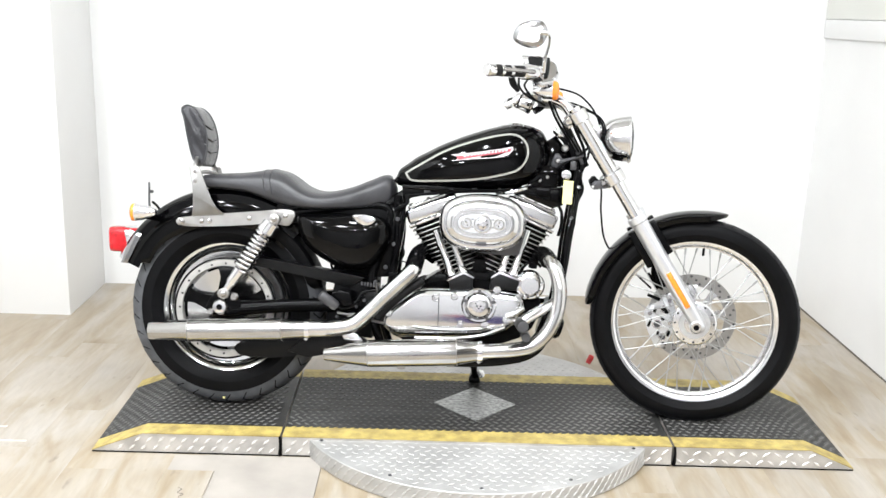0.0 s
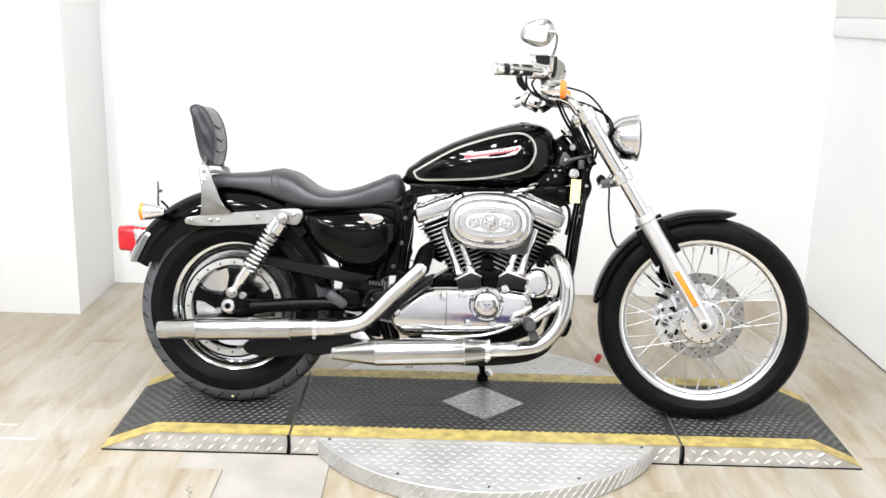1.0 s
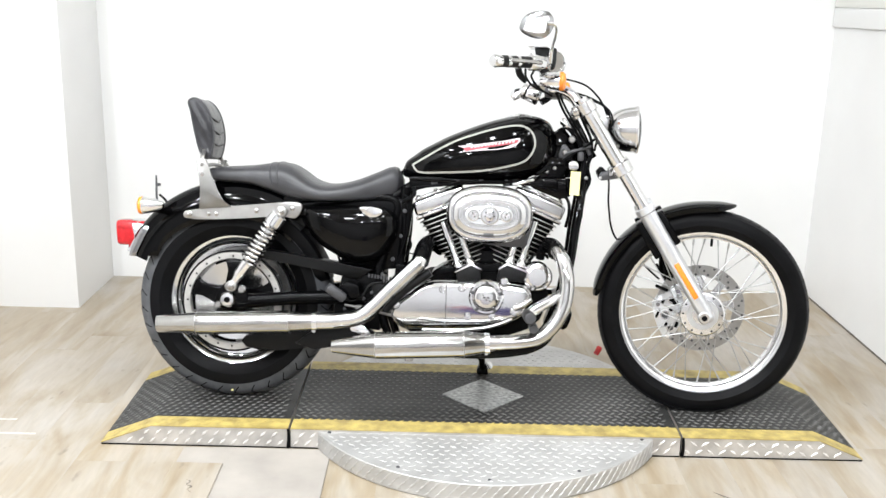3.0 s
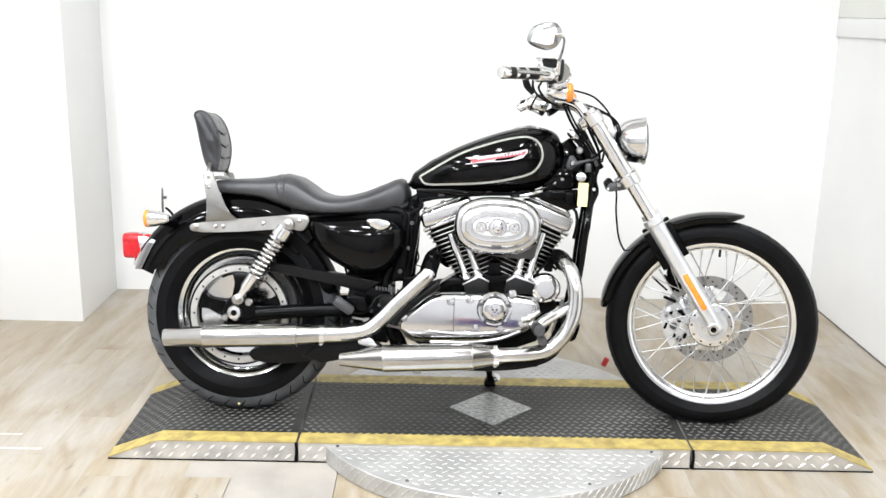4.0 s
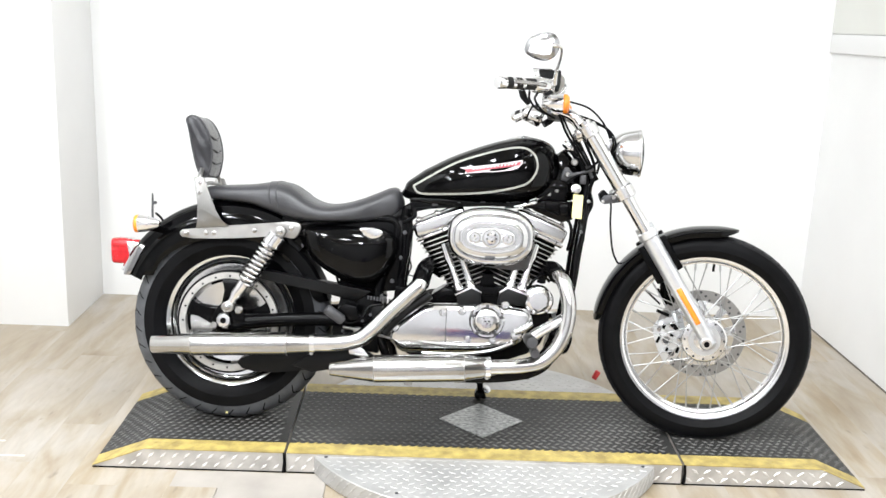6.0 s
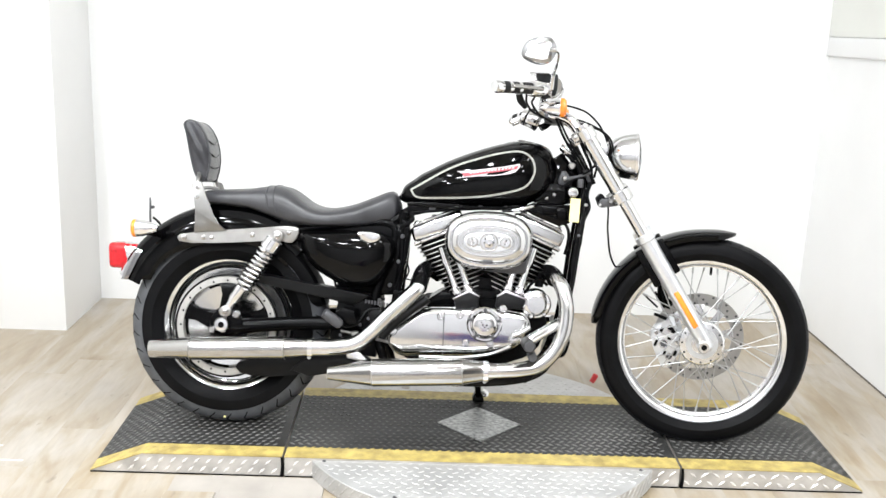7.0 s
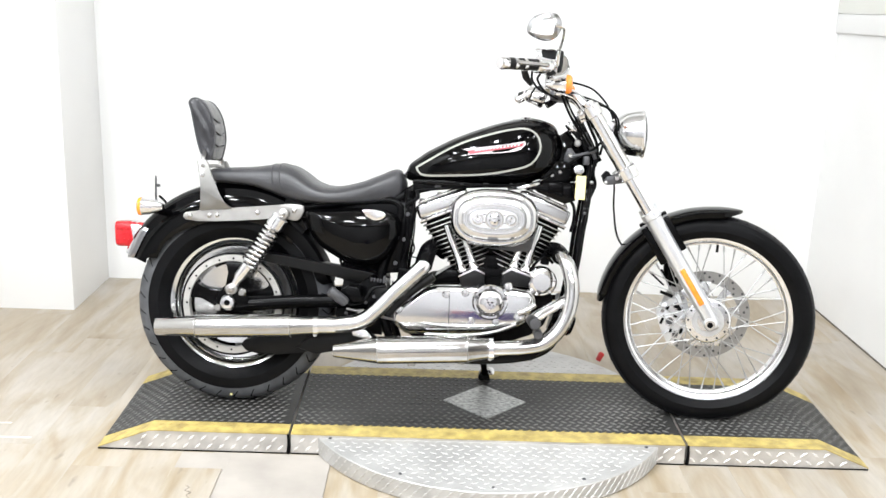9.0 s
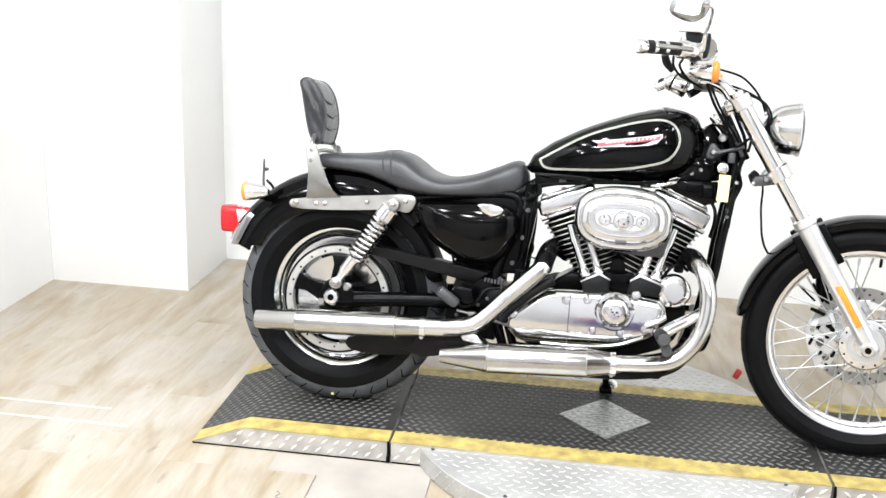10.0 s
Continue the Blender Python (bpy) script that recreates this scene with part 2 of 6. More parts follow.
    nt.links.new(part_of.outputs[0], sat.inputs["Value"])
    nt.links.new(sat.outputs[0], hsv.inputs["Saturation"])
    nt.links.new(hsv.outputs[0], p.inputs["Base Color"])
    rr = nt.nodes.new("ShaderNodeMapRange")
    rr.inputs["To Min"].default_value, rr.inputs["To Max"].default_value = 0.28, 0.46
    nt.links.new(streak.outputs["Fac"], rr.inputs["Value"])
    nt.links.new(rr.outputs[0], p.inputs["Roughness"])
    b = nt.nodes.new("ShaderNodeBump")
    b.inputs["Strength"].default_value, b.inputs["Distance"].default_value = 0.15, 0.001
    nt.links.new(grain.outputs["Fac"], b.inputs["Height"])
    nt.links.new(b.outputs[0], p.inputs["Normal"])
    return m


PLANK, FARPLANK = plank_material("washed_oak_vinyl"), plank_material("washed_oak_vinyl_far", True)

# ---- mesh helpers ----


def link(name, bm, material, parent=None, label="", smooth=40.0):
    """One mesh object out of a bmesh, shaded smooth but for edges sharper than that angle."""
    bmesh.ops.recalc_face_normals(bm, faces=bm.faces)
    me = bpy.data.meshes.new(name)
    for f in bm.faces:
        f.smooth = smooth > 0
    for e in bm.edges:
        if len(e.link_faces) == 2 and e.calc_face_angle(0) > radians(smooth):
            e.smooth = False
    bm.to_mesh(me)
    bm.free()
    me.materials.append(material)
    ob = new(name, me)
    if parent:
        ob.parent = parent
    if label:
        tagged(ob, label)
    return ob


def part(name, bm, material, parent, label="", smooth=40.0):
    return link(name, bm, material, parent, label, smooth)


def box(x0, x1, y0, y1, z0, z1, bevel=0.0, seg=2, bm=None):
    bm = bm or bmesh.new()
    m = Matrix.Translation(((x0 + x1) / 2, (y0 + y1) / 2, (z0 + z1) / 2)) @ Matrix.Diagonal((x1 - x0, y1 - y0, z1 - z0, 1))
    made = bmesh.ops.create_cube(bm, size=1, matrix=m)["verts"]
    if bevel:
        edges = {e for v in made for e in v.link_edges}
        bmesh.ops.bevel(bm, geom=list(edges), offset=bevel, segments=seg, affect="EDGES", profile=0.5)
    return bm


def frame_of(axis):
    a = Vector(axis).normalized()
    up = Vector((0, 0, 1)) if abs(a.z) < 0.9 else Vector((1, 0, 0))
    s = up.cross(a).normalized()
    return a, s, a.cross(s)


def lathe(profile, centre, axis, seg=48, bm=None, closed=True):
    """Turns (along, radius) pairs round an axis through centre."""
    bm = bm or bmesh.new()
    a, s, u = frame_of(axis)
    c = Vector(centre)
    rings = []
    for d, r in profile:
        if r <= 1e-6:
            rings.append([bm.verts.new(c + a * d)])
        else:
            rings.append([bm.verts.new(c + a * d + (s * math.cos(k * math.tau / seg) + u * math.sin(k * math.tau / seg)) * r) for k in range(seg)])
    pairs = list(zip(rings, rings[1:]))
    for p, q in pairs:
        for k in range(seg):
            n = (k + 1) % seg
            if len(p) == 1 and len(q) == 1:
                continue
            if len(p) == 1:
                bm.faces.new((p[0], q[k], q[n]))
            elif len(q) == 1:
                bm.faces.new((p[k], q[0], p[n]))
            else:
                bm.faces.new((p[k], q[k], q[n], p[n]))
    if closed:
        for r in (rings[0], rings[-1]):
            if len(r) > 2:
                bm.faces.new(r)
    return bm


def hoop(profile, centre, axis, seg=96, bm=None):
    """Turns a closed (along, radius) outline round an axis: a ring."""
    return lathe(list(profile) + [profile[0]], centre, axis, seg, bm, closed=False)


def curve_through(points, n=8):
    """Catmull-Rom through the points."""
    p = [Vector(q) for q in points]
    p = [p[0] * 2 - p[1]] + p + [p[-1] * 2 - p[-2]]
    out = []
    for i in range(1, len(p) - 2):
        for k in range(n):
            t = k / n
            out.append(0.5 * ((2 * p[i]) + (p[i + 1] - p[i - 1]) * t + (2 * p[i - 1] - 5 * p[i] + 4 * p[i + 1] - p[i + 2]) * t * t
                              + (3 * p[i] - p[i - 1] - 3 * p[i + 1] + p[i + 2]) * t * t * t))
    out.append(p[-2])
    return out


def tube(points, radius, seg=16, n=8, bm=None, curved=True, caps=True):
    """Sweeps a circle along the points; radius is a number or one for each given point."""
    bm = bm or bmesh.new()
    path = curve_through(points, n) if curved else [Vector(q) for q in points]
    if isinstance(radius, (int, float)):
        radii = [radius] * len(path)
    else:
        m = n if curved else 1
        radii = [radius[min(i // m, len(radius) - 1)] * (1 - (i % m) / m) + radius[min(i // m + 1, len(radius) - 1)] * (i % m) / m for i in range(len(path))]
    rings, side = [], None
    for i, q in enumerate(path):
        d = (path[min(i + 1, len(path) - 1)] - path[max(i - 1, 0)]).normalized()
        if side is None:
            side = frame_of(d)[1]
        side = (side - d * side.dot(d)).normalized()
        up = d.cross(side)
        rings.append([bm.verts.new(q + (side * math.cos(k * math.tau / seg) + up * math.sin(k * math.tau / seg)) * radii[i]) for k in range(seg)])
    for p, q in zip(rings, rings[1:]):
        for k in range(seg):
            bm.faces.new((p[k], p[(k + 1) % seg], q[(k + 1) % seg], q[k]))
    if caps:
        bm.faces.new(rings[0][::-1])
        bm.faces.new(rings[-1])
    return bm


def prism(outline, y0, y1, bevel=0.0, seg=2, bm=None):
    """Extrudes an (x, z) outline from y0 to y1."""
    bm = bm or bmesh.new()
    a = [bm.verts.new((x, y0, z)) for x, z in outline]
    b = [bm.verts.new((x, y1, z)) for x, z in outline]
    caps = [bm.faces.new(a), bm.faces.new(b[::-1])]
    n = len(a)
    for k in range(n):
        bm.faces.new((a[k], b[k], b[(k + 1) % n], a[(k + 1) % n]))
    if bevel:
        bmesh.ops.bevel(bm, geom=[e for f in caps for e in f.edges], offset=bevel, segments=seg, affect="EDGES", profile=0.5)
    return bm


def rounded(outline, times=1):
    """Rounds the corners of a closed outline by cutting them."""
    for _ in range(times):
        out = []
        m = len(outline)
        for i in range(m):
            a, b = outline[i], outline[(i + 1) % m]
            out.append((a[0] + (b[0] - a[0]) * 0.25, a[1] + (b[1] - a[1]) * 0.25))
            out.append((a[0] + (b[0] - a[0]) * 0.75, a[1] + (b[1] - a[1]) * 0.75))
        outline = out
    return outline


def fillet(outline, r, n=4):
    """Rounds each corner of a closed outline with an arc-like curve that starts r from it."""
    out = []
    m = len(outline)
    for i in range(m):
        p, a, b = Vector(outline[i]), Vector(outline[i - 1]), Vector(outline[(i + 1) % m])
        u, v = a - p, b - p
        ru, rv = min(r, u.length * 0.45), min(r, v.length * 0.45)
        p0, p1 = p + u.normalized() * ru, p + v.normalized() * rv
        for k in range(n + 1):
            t = k / n
            q = p0 * (1 - t) ** 2 + p * 2 * t * (1 - t) + p1 * t * t
            out.append((q.x, q.y))
    return out


def oval(cx, cz, a, b, power=2.0, n=48):
    out = []
    for k in range(n):
        t = k * math.tau / n
        c, s = math.cos(t), math.sin(t)
        out.append((cx + a * math.copysign(abs(c) ** (2 / power), c), cz + b * math.copysign(abs(s) ** (2 / power), s)))
    return out


def loft(rings, bm=None, caps=True):
    bm = bm or bmesh.new()
    made = [[bm.verts.new(q) for q in r] for r in rings]
    for p, q in zip(made, made[1:]):
        n = len(p)
        for k in range(n):
            bm.faces.new((p[k], p[(k + 1) % n], q[(k + 1) % n], q[k]))
    if caps:
        bm.faces.new(made[0][::-1])
        bm.faces.new(made[-1])
    return bm


def along(table, x):
    """Smooth look-up in rows of (x, values...)."""
    xs = [r[0] for r in table]
    x = min(max(x, xs[0]), xs[-1])
    i = max(k for k in range(len(xs) - 1) if xs[k] <= x) if x < xs[-1] else len(xs) - 2
    t = (x - xs[i]) / (xs[i + 1] - xs[i])
    out = []
    for c in range(1, len(table[0])):
        v = [r[c] for r in table]
        p0, p1, p2, p3 = v[max(i - 1, 0)], v[i], v[i + 1], v[min(i + 2, len(v) - 1)]
        out.append(0.5 * (2 * p1 + (p2 - p0) * t + (2 * p0 - 5 * p1 + 4 * p2 - p3) * t * t + (3 * p1 - p0 - 3 * p2 + p3) * t ** 3))
    return out


def lozenges(bm, spots, length, width, height, at):
    """Raised tread lozenges; spots are (u, v, turn), at(u, v, h) gives the place."""
    for u, v, turn in spots:
        c, s = math.cos(turn), math.sin(turn)
        low, top = [], []
        for a, b in ((-0.5, 0), (0, -0.5), (0.5, 0), (0, 0.5)):
            du, dv = a * length, b * width
            low.append(bm.verts.new(at(u + du * c - dv * s, v + du * s + dv * c, -0.0005)))
            top.append(bm.verts.new(at(u + (du * c - dv * s) * 0.6, v + (du * s + dv * c) * 0.6, height)))
        bm.faces.new(top)
        for k in range(4):
            bm.faces.new((low[k], low[(k + 1) % 4], top[(k + 1) % 4], top[k]))
    return bm

# ---- the room ----
LEFT, RIGHT, BACK, FRONT, BOOTH = -2.30, 1.63, 1.468, -6.3, -1.7


def structure(name, bm, material, label, category, smooth=30.0):
    return tagged(link(name, bm, material, None, "", smooth), label, category, kind="structure")


floor = structure("floor", box(-6.1, 6.1, FRONT - 0.1, BACK + 0.1, -0.12, -0.005), SUBFLOOR,
                  "washed oak vinyl plank floor, slightly glossy, scuffed", "floor")
structure("wall_north", box(LEFT - 0.1, RIGHT + 0.45, BACK, BACK + 0.12, -0.1, CEILING), WALL, "plain bright white painted back wall", "wall")
structure("wall_west", box(LEFT - 0.12, LEFT, BOOTH, BACK, -0.1, CEILING), WALL, "plain bright white painted side wall", "wall")
structure("pillar_wall", box(LEFT, -1.702, 0.995, BACK, -0.1, CEILING, 0.004, 2), WALL, "white painted square pillar in the room's corner", "pillar")
east = box(0, 0.12, BOOTH - BACK, 0, -0.1, CEILING)
east.transform(pose(1.579, BACK, 0, 0, 0, 1.15))
structure("wall_east", east, WALL, "white painted side wall", "wall")
upper = box(-0.012, 0.0, -1.6, -0.001, 1.323, CEILING - 0.002)
for v in upper.verts:
    if v.co.z < 1.4:
        v.co.z -= v.co.y * 0.03
upper.transform(pose(1.579, BACK, 0, 0, 0, 1.15))
cap = box(-0.0138, -0.0005, -1.6, -0.001, 1.238, 1.321, 0.006, 3)
for v in cap.verts:
    v.co.z -= v.co.y * 0.03
cap.transform(pose(1.579, BACK, 0, 0, 0, 1.15))
structure("wall_trim", cap, WALL, "flat white painted board along the side wall", "trim")
structure("wall_east_upper", upper, CREAMWALL, "cream painted upper part of the side wall", "wall")
joint = box(-0.004, -0.0005, BOOTH - BACK, -0.002, 0.0, 0.006)
joint.transform(pose(1.579, BACK, 0, 0, 0, 1.15))
structure("floor_joint", joint, DARKSEAM, "thin dark joint along the foot of the side wall", "joint")
structure("wall_south", box(-6.0, 6.0, FRONT - 0.12, FRONT, -0.1, CEILING), SHOP, "pale grey wall of the showroom beyond the display corner", "wall")
structure("wall_shop_west", box(-6.12, -6.0, FRONT, BOOTH, -0.1, CEILING), SHOP, "pale grey side wall of the showroom", "wall")
structure("wall_shop_east", box(6.0, 6.12, FRONT, BOOTH, -0.1, CEILING), SHOP, "pale grey side wall of the showroom", "wall")
structure("wall_return_west", box(-6.0, LEFT - 0.121, BOOTH, BOOTH + 0.1, -0.1, CEILING), SHOP, "pale grey wall beside the display corner", "wall")
structure("wall_return_east", box(1.93, 6.0, BOOTH, BOOTH + 0.1, -0.1, CEILING), SHOP, "pale grey wall beside the display corner", "wall")
# unseen soffit, added to keep lamp light off the upper back wall
structure("soffit", box(LEFT, 1.60, 0.998, BACK - 0.001, 2.02, CEILING - 0.001, 0.004, 2), WALL, "unseen white soffit added to shade the upper back wall", "soffit")
structure("ceiling", box(-6.1, 6.1, FRONT - 0.1, BACK + 0.1, CEILING, CEILING + 0.1), CEIL, "plain ceiling", "ceiling")


# added out of view, only to give navy and red reflections in the chrome
counter = tagged(new("reflected_block"), "unseen navy block with a red band, added for reflections in the chrome", "counter")
part("base", box(-0.42, 0.12, -6.25, -5.7, 0.0, 0.60, 0.01, 2), REFLECTED_NAVY, counter)
part("band", box(-0.42, -0.30, -5.698, -5.69, 0.40, 0.58, 0.002, 1), REFLECTED_RED, counter)
part("top", box(-0.46, 0.16, -6.29, -5.65, 0.602, 0.64, 0.006, 2), LAMP_WHITE, counter)


def lamp_housing(x, y, width, length):
    w, l = width / 2 + 0.03, length / 2 + 0.03
    bm = box(x - w, x + w, y - l, y + l, CEILING - 0.06, CEILING - 0.002, 0.008, 2)
    return tagged(link("ceiling_light", bm, LAMP_WHITE), "white strip light fitting fixed to the ceiling", "ceiling light", "strip lights on the ceiling")


for row in LAMPS:
    lamp_housing(*row[:4])

# ---- the turntable ramp ----
H, HALF, JOINT = 0.065, 0.275, 0.608


def ramp_section(kind):
    """One length of the ramp: 0 is the middle, -1 and 1 are the sloping ends."""
    root = tagged(new("ramp_section"), ("flat middle section" if not kind else "sloping end section") + " of a black tread plate ramp with yellow edges",
                  "ramp", "sections of the display ramp")
    if kind == 0:
        top = [(-JOINT + 0.004, H), (JOINT - 0.004, H)]
    elif kind < 0:
        top = [(-1.192, 0.006), (-1.035, H), (-JOINT - 0.004, H)]
    else:
        top = [(JOINT + 0.004, H), (1.035, H), (1.175, 0.006)]

    def height(x):
        for (x0, z0), (x1, z1) in zip(top, top[1:]):
            if x0 - 1e-6 <= x <= x1 + 1e-6:
                return z0 + (z1 - z0) * (x - x0) / (x1 - x0)
        return top[0][1] if x < top[0][0] else top[-1][1]

    xa, xb = top[0][0], top[-1][0]
    outline = [(xa, 0.001)] + top + [(xb, 0.001)]
    part("body", prism(outline, -HALF, HALF), SIDEALU, root, "bare aluminium tread plate sides")
    # thin black strip along the foot of the section
    part("base_strip", prism([(xa, 0.0003), (xa, 0.0045), (xb, 0.0045), (xb, 0.0003)], -HALF - 0.0015, HALF + 0.0015), MATTBLACK, root, "thin black strip along the foot")
    if kind:
        xj = xa if kind > 0 else xb
        part("joint_seal", tube([(xj, -HALF - 0.002, 0.004), (xj + 0.002, -HALF - 0.003, 0.035), (xj, -HALF - 0.002, H + 0.002)], [0.006, 0.0045, 0.0035], 10, 5), MATTBLACK, root, "black rubber joint seal")
    lift = lambda dz: [(x, z + dz) for x, z in top]
    skin = lambda y0, y1, dz, mt, nm, lb: part(nm, prism(lift(0.0004) + lift(dz)[::-1], y0, y1), mt, root, lb)
    skin(-HALF + 0.068, HALF - 0.068, 0.003, DECK, "deck", "worn black tread deck")
    skin(-HALF - 0.002, -HALF + 0.067, 0.003, YELLOW, "edge_stripe", "yellow safety stripe")
    skin(HALF - 0.067, HALF + 0.002, 0.003, YELLOW, "edge_stripe", "yellow safety stripe")
    deck_spots, edge_spots = [], []
    pitch_x, pitch_y = (0.0262, 0.0230) if kind == 0 else (0.0262, 0.0215)
    for i in range(int((xb - xa - 0.01) / pitch_x)):
        for j in range(-13, 14):
            x, y = xa + 0.012 + i * pitch_x, j * pitch_y
            if abs(y) > HALF - 0.010:
                continue
            spot = (x + (0.5 * pitch_x if j % 2 else 0), y, radians(38 if j % 2 else -38) if kind == 0 else radians(32) if kind < 0 else radians(30 if (i + j) % 2 else -30))
            (deck_spots if abs(y) < HALF - 0.072 else edge_spots).append(spot)
    at = lambda u, v, h: (u, v, height(u) + 0.003 + h)
    tagged(part("deck_treads", lozenges(bmesh.new(), deck_spots, 0.0275 if kind == 0 else 0.0225, 0.0100, 0.0024, at), STUD, root), kind="stuff")
    tagged(part("stripe_treads", lozenges(bmesh.new(), edge_spots, 0.0275, 0.0095, 0.0009, at), YELLOW, root), kind="stuff")
    side = []
    for i in range(int((xb - xa) / 0.036)):
        for j in range(2):
            x, z = xa + 0.016 + i * 0.036 + (0.018 if j % 2 else 0), 0.019 + j * 0.027
            if z < height(x) - 0.010 and xa + 0.012 < x < xb - 0.012:
                side.append((x, z, radians(42 if kind < 1 else (35 if i % 2 else -35))))
    for s in (-1, 1):
        tagged(part("side_treads", lozenges(bmesh.new(), side, 0.030, 0.0095, 0.0022, lambda u, v, h: (u, s * (HALF + h), v)), SIDESTUD, root), kind="stuff")
    return root


for k in (-1, 0, 1):
    ramp_section(k)

turntable = tagged(new("turntable"), "round aluminium tread plate turntable under the ramp", "turntable")
DISC = 0.588
part("disc", lathe([(0.001, DISC - 0.002), (0.003, DISC), (0.056, DISC), (0.058, DISC - 0.002)], (0, 0, 0), (0, 0, 1), 128), ALU, turntable)
spots = []
for i in range(-38, 39):
    for j in range(-31, 32):
        x, y = i * 0.034 + (0.017 if j % 2 else 0), j * 0.0255
        if math.hypot(x, y) < DISC - 0.018 and abs(y) > HALF - 0.01:
            spots.append((x, y, radians(28 if j % 2 else -28)))
tagged(part("top_treads", lozenges(bmesh.new(), spots, 0.026, 0.0065, 0.0014, lambda u, v, h: (u, v, 0.058 + h)), ALUSTUD, turntable), kind="stuff")
rim = []
for i in range(124):
    for j in range(3):
        rim.append((i / 124 * math.tau * DISC + (0.015 if j % 2 else 0), 0.012 + j * 0.0175, radians(45 if j % 2 else 45)))
tagged(part("rim_treads", lozenges(bmesh.new(), rim, 0.026, 0.0075, 0.0014,
                                  lambda u, v, h: ((DISC + h) * math.cos(u / DISC), (DISC + h) * math.sin(u / DISC), v)), ALUSTUD, turntable), kind="stuff")
for a in (-150, -118, -90, -62, -30):
    part("screw", lathe([(0, 0.006), (0.002, 0.005), (0.0025, 0.0)], (math.cos(radians(a)) * (DISC - 0.03), math.sin(radians(a)) * (DISC - 0.03), 0.058), (0, 0, 1), 12),
         GREYCAST, turntable)

plate = bmesh.new()
q = 0.137
va = [plate.verts.new((x, y, H + 0.0035)) for x, y in ((-q, 0.004), (0, -q + 0.004), (q, 0.004), (0, q + 0.004))]
f = plate.faces.new(va)
ext = bmesh.ops.extrude_face_region(plate, geom=[f])
bmesh.ops.translate(plate, verts=[v for v in ext["geom"] if isinstance(v, bmesh.types.BMVert)], vec=(0, 0, 0.0035))
tagged(link("diamond_plate", plate, PAD), "scratched bare steel diamond plate fixed to the ramp", "plate")
bolt_cap = lathe([(0, 0.010), (0.028, 0.011), (0.033, 0.008), (0.034, 0)], (0.44, 0.42, 0.066), (0.45, 0.1, 0.9), 20)
tagged(link("locking_pin", bolt_cap, REDCAP), "small red rubber capped pin on the turntable", "pin")

# ---- the motorcycle: x forward, y to its left, z up, standing on the ramp and leaning on its stand ----
bike = tagged(new("motorcycle"), "black and chrome cruiser motorcycle leaning on its side stand", "motorcycle")
BIKE_AT, BIKE_YAW, BIKE_LEAN = (-0.82, -0.011, H + 0.006), -2.2, -11.0
bike.matrix_world = pose(*BIKE_AT, 0, 0, BIKE_YAW) @ pose(0, 0, 0, BIKE_LEAN)

STEER_FOOT = Vector((1.649, 0, 0))
STEER = Matrix.Translation(STEER_FOOT) @ Matrix.Rotation(radians(-8), 4, Vector((-0.5, 0, 0.866))) @ Matrix.Translation(-STEER_FOOT)
BAR = STEER @ Matrix.Translation((1.0, 0, 1.044)) @ Matrix.Rotation(radians(-5.5), 4, "X") @ Matrix.Translation((-1.0, 0, -1.06))


def turned(bm, m):
    bm.transform(m)
    return bm


def bolt(parent, at, axis, r=0.008, h=0.006, m=None, material=None):
    bm = lathe([(0, r), (h * 0.7, r), (h, r * 0.7), (h, 0)], at, axis, 14)
    if m:
        bm.transform(m)
    return part("bolt", bm, material or STEEL, parent)


# wheels
def tyre_profile(R, inner, width, flat=0.70, n=22):
    """Outline of a tyre's section: (along the axle, radius)."""
    out = []
    for k in range(n + 1):
        t = math.pi * k / n
        c, s = math.cos(t), math.sin(t)
        out.append((-width / 2 * math.copysign(abs(c) ** flat, c), inner + (R - inner) * (0.32 + 0.68 * abs(s) ** 0.75) if 0 < k < n else inner + (R - inner) * 0.28))
    out.append((width / 2 * 0.72, inner - 0.004))
    out.append((-width / 2 * 0.72, inner - 0.004))
    return out


REAR_HUB, FRONT_HUB = Vector((0, 0, 0.315)), Vector((1.52, 0, 0.326))
AXLE = (0, 1, 0)


def crown(profile, width, reach, lift):
    """The corners of a tyre's section within that reach of its middle, pushed outwards."""
    out = []
    pts = profile[:-2]
    for k, (y, r) in enumerate(pts):
        if abs(y) <= width * reach:
            (ya, ra), (yb, rb) = pts[max(k - 1, 0)], pts[min(k + 1, len(pts) - 1)]
            n = Vector((-(rb - ra), yb - ya)).normalized()
            out.append((y + n.x * lift, r + n.y * lift))
    return out


def tread_band(profile, width, reach, m, parent, hub, material):
    """The worn running surface over a tyre's crown."""
    outline = crown(profile, width, reach, 0.0008) + crown(profile, width, reach, -0.003)[::-1]
    bm = hoop(outline, hub, AXLE, 128)
    if m:
        bm.transform(m)
    return part("tread", bm, material, parent, "worn tread", 70)


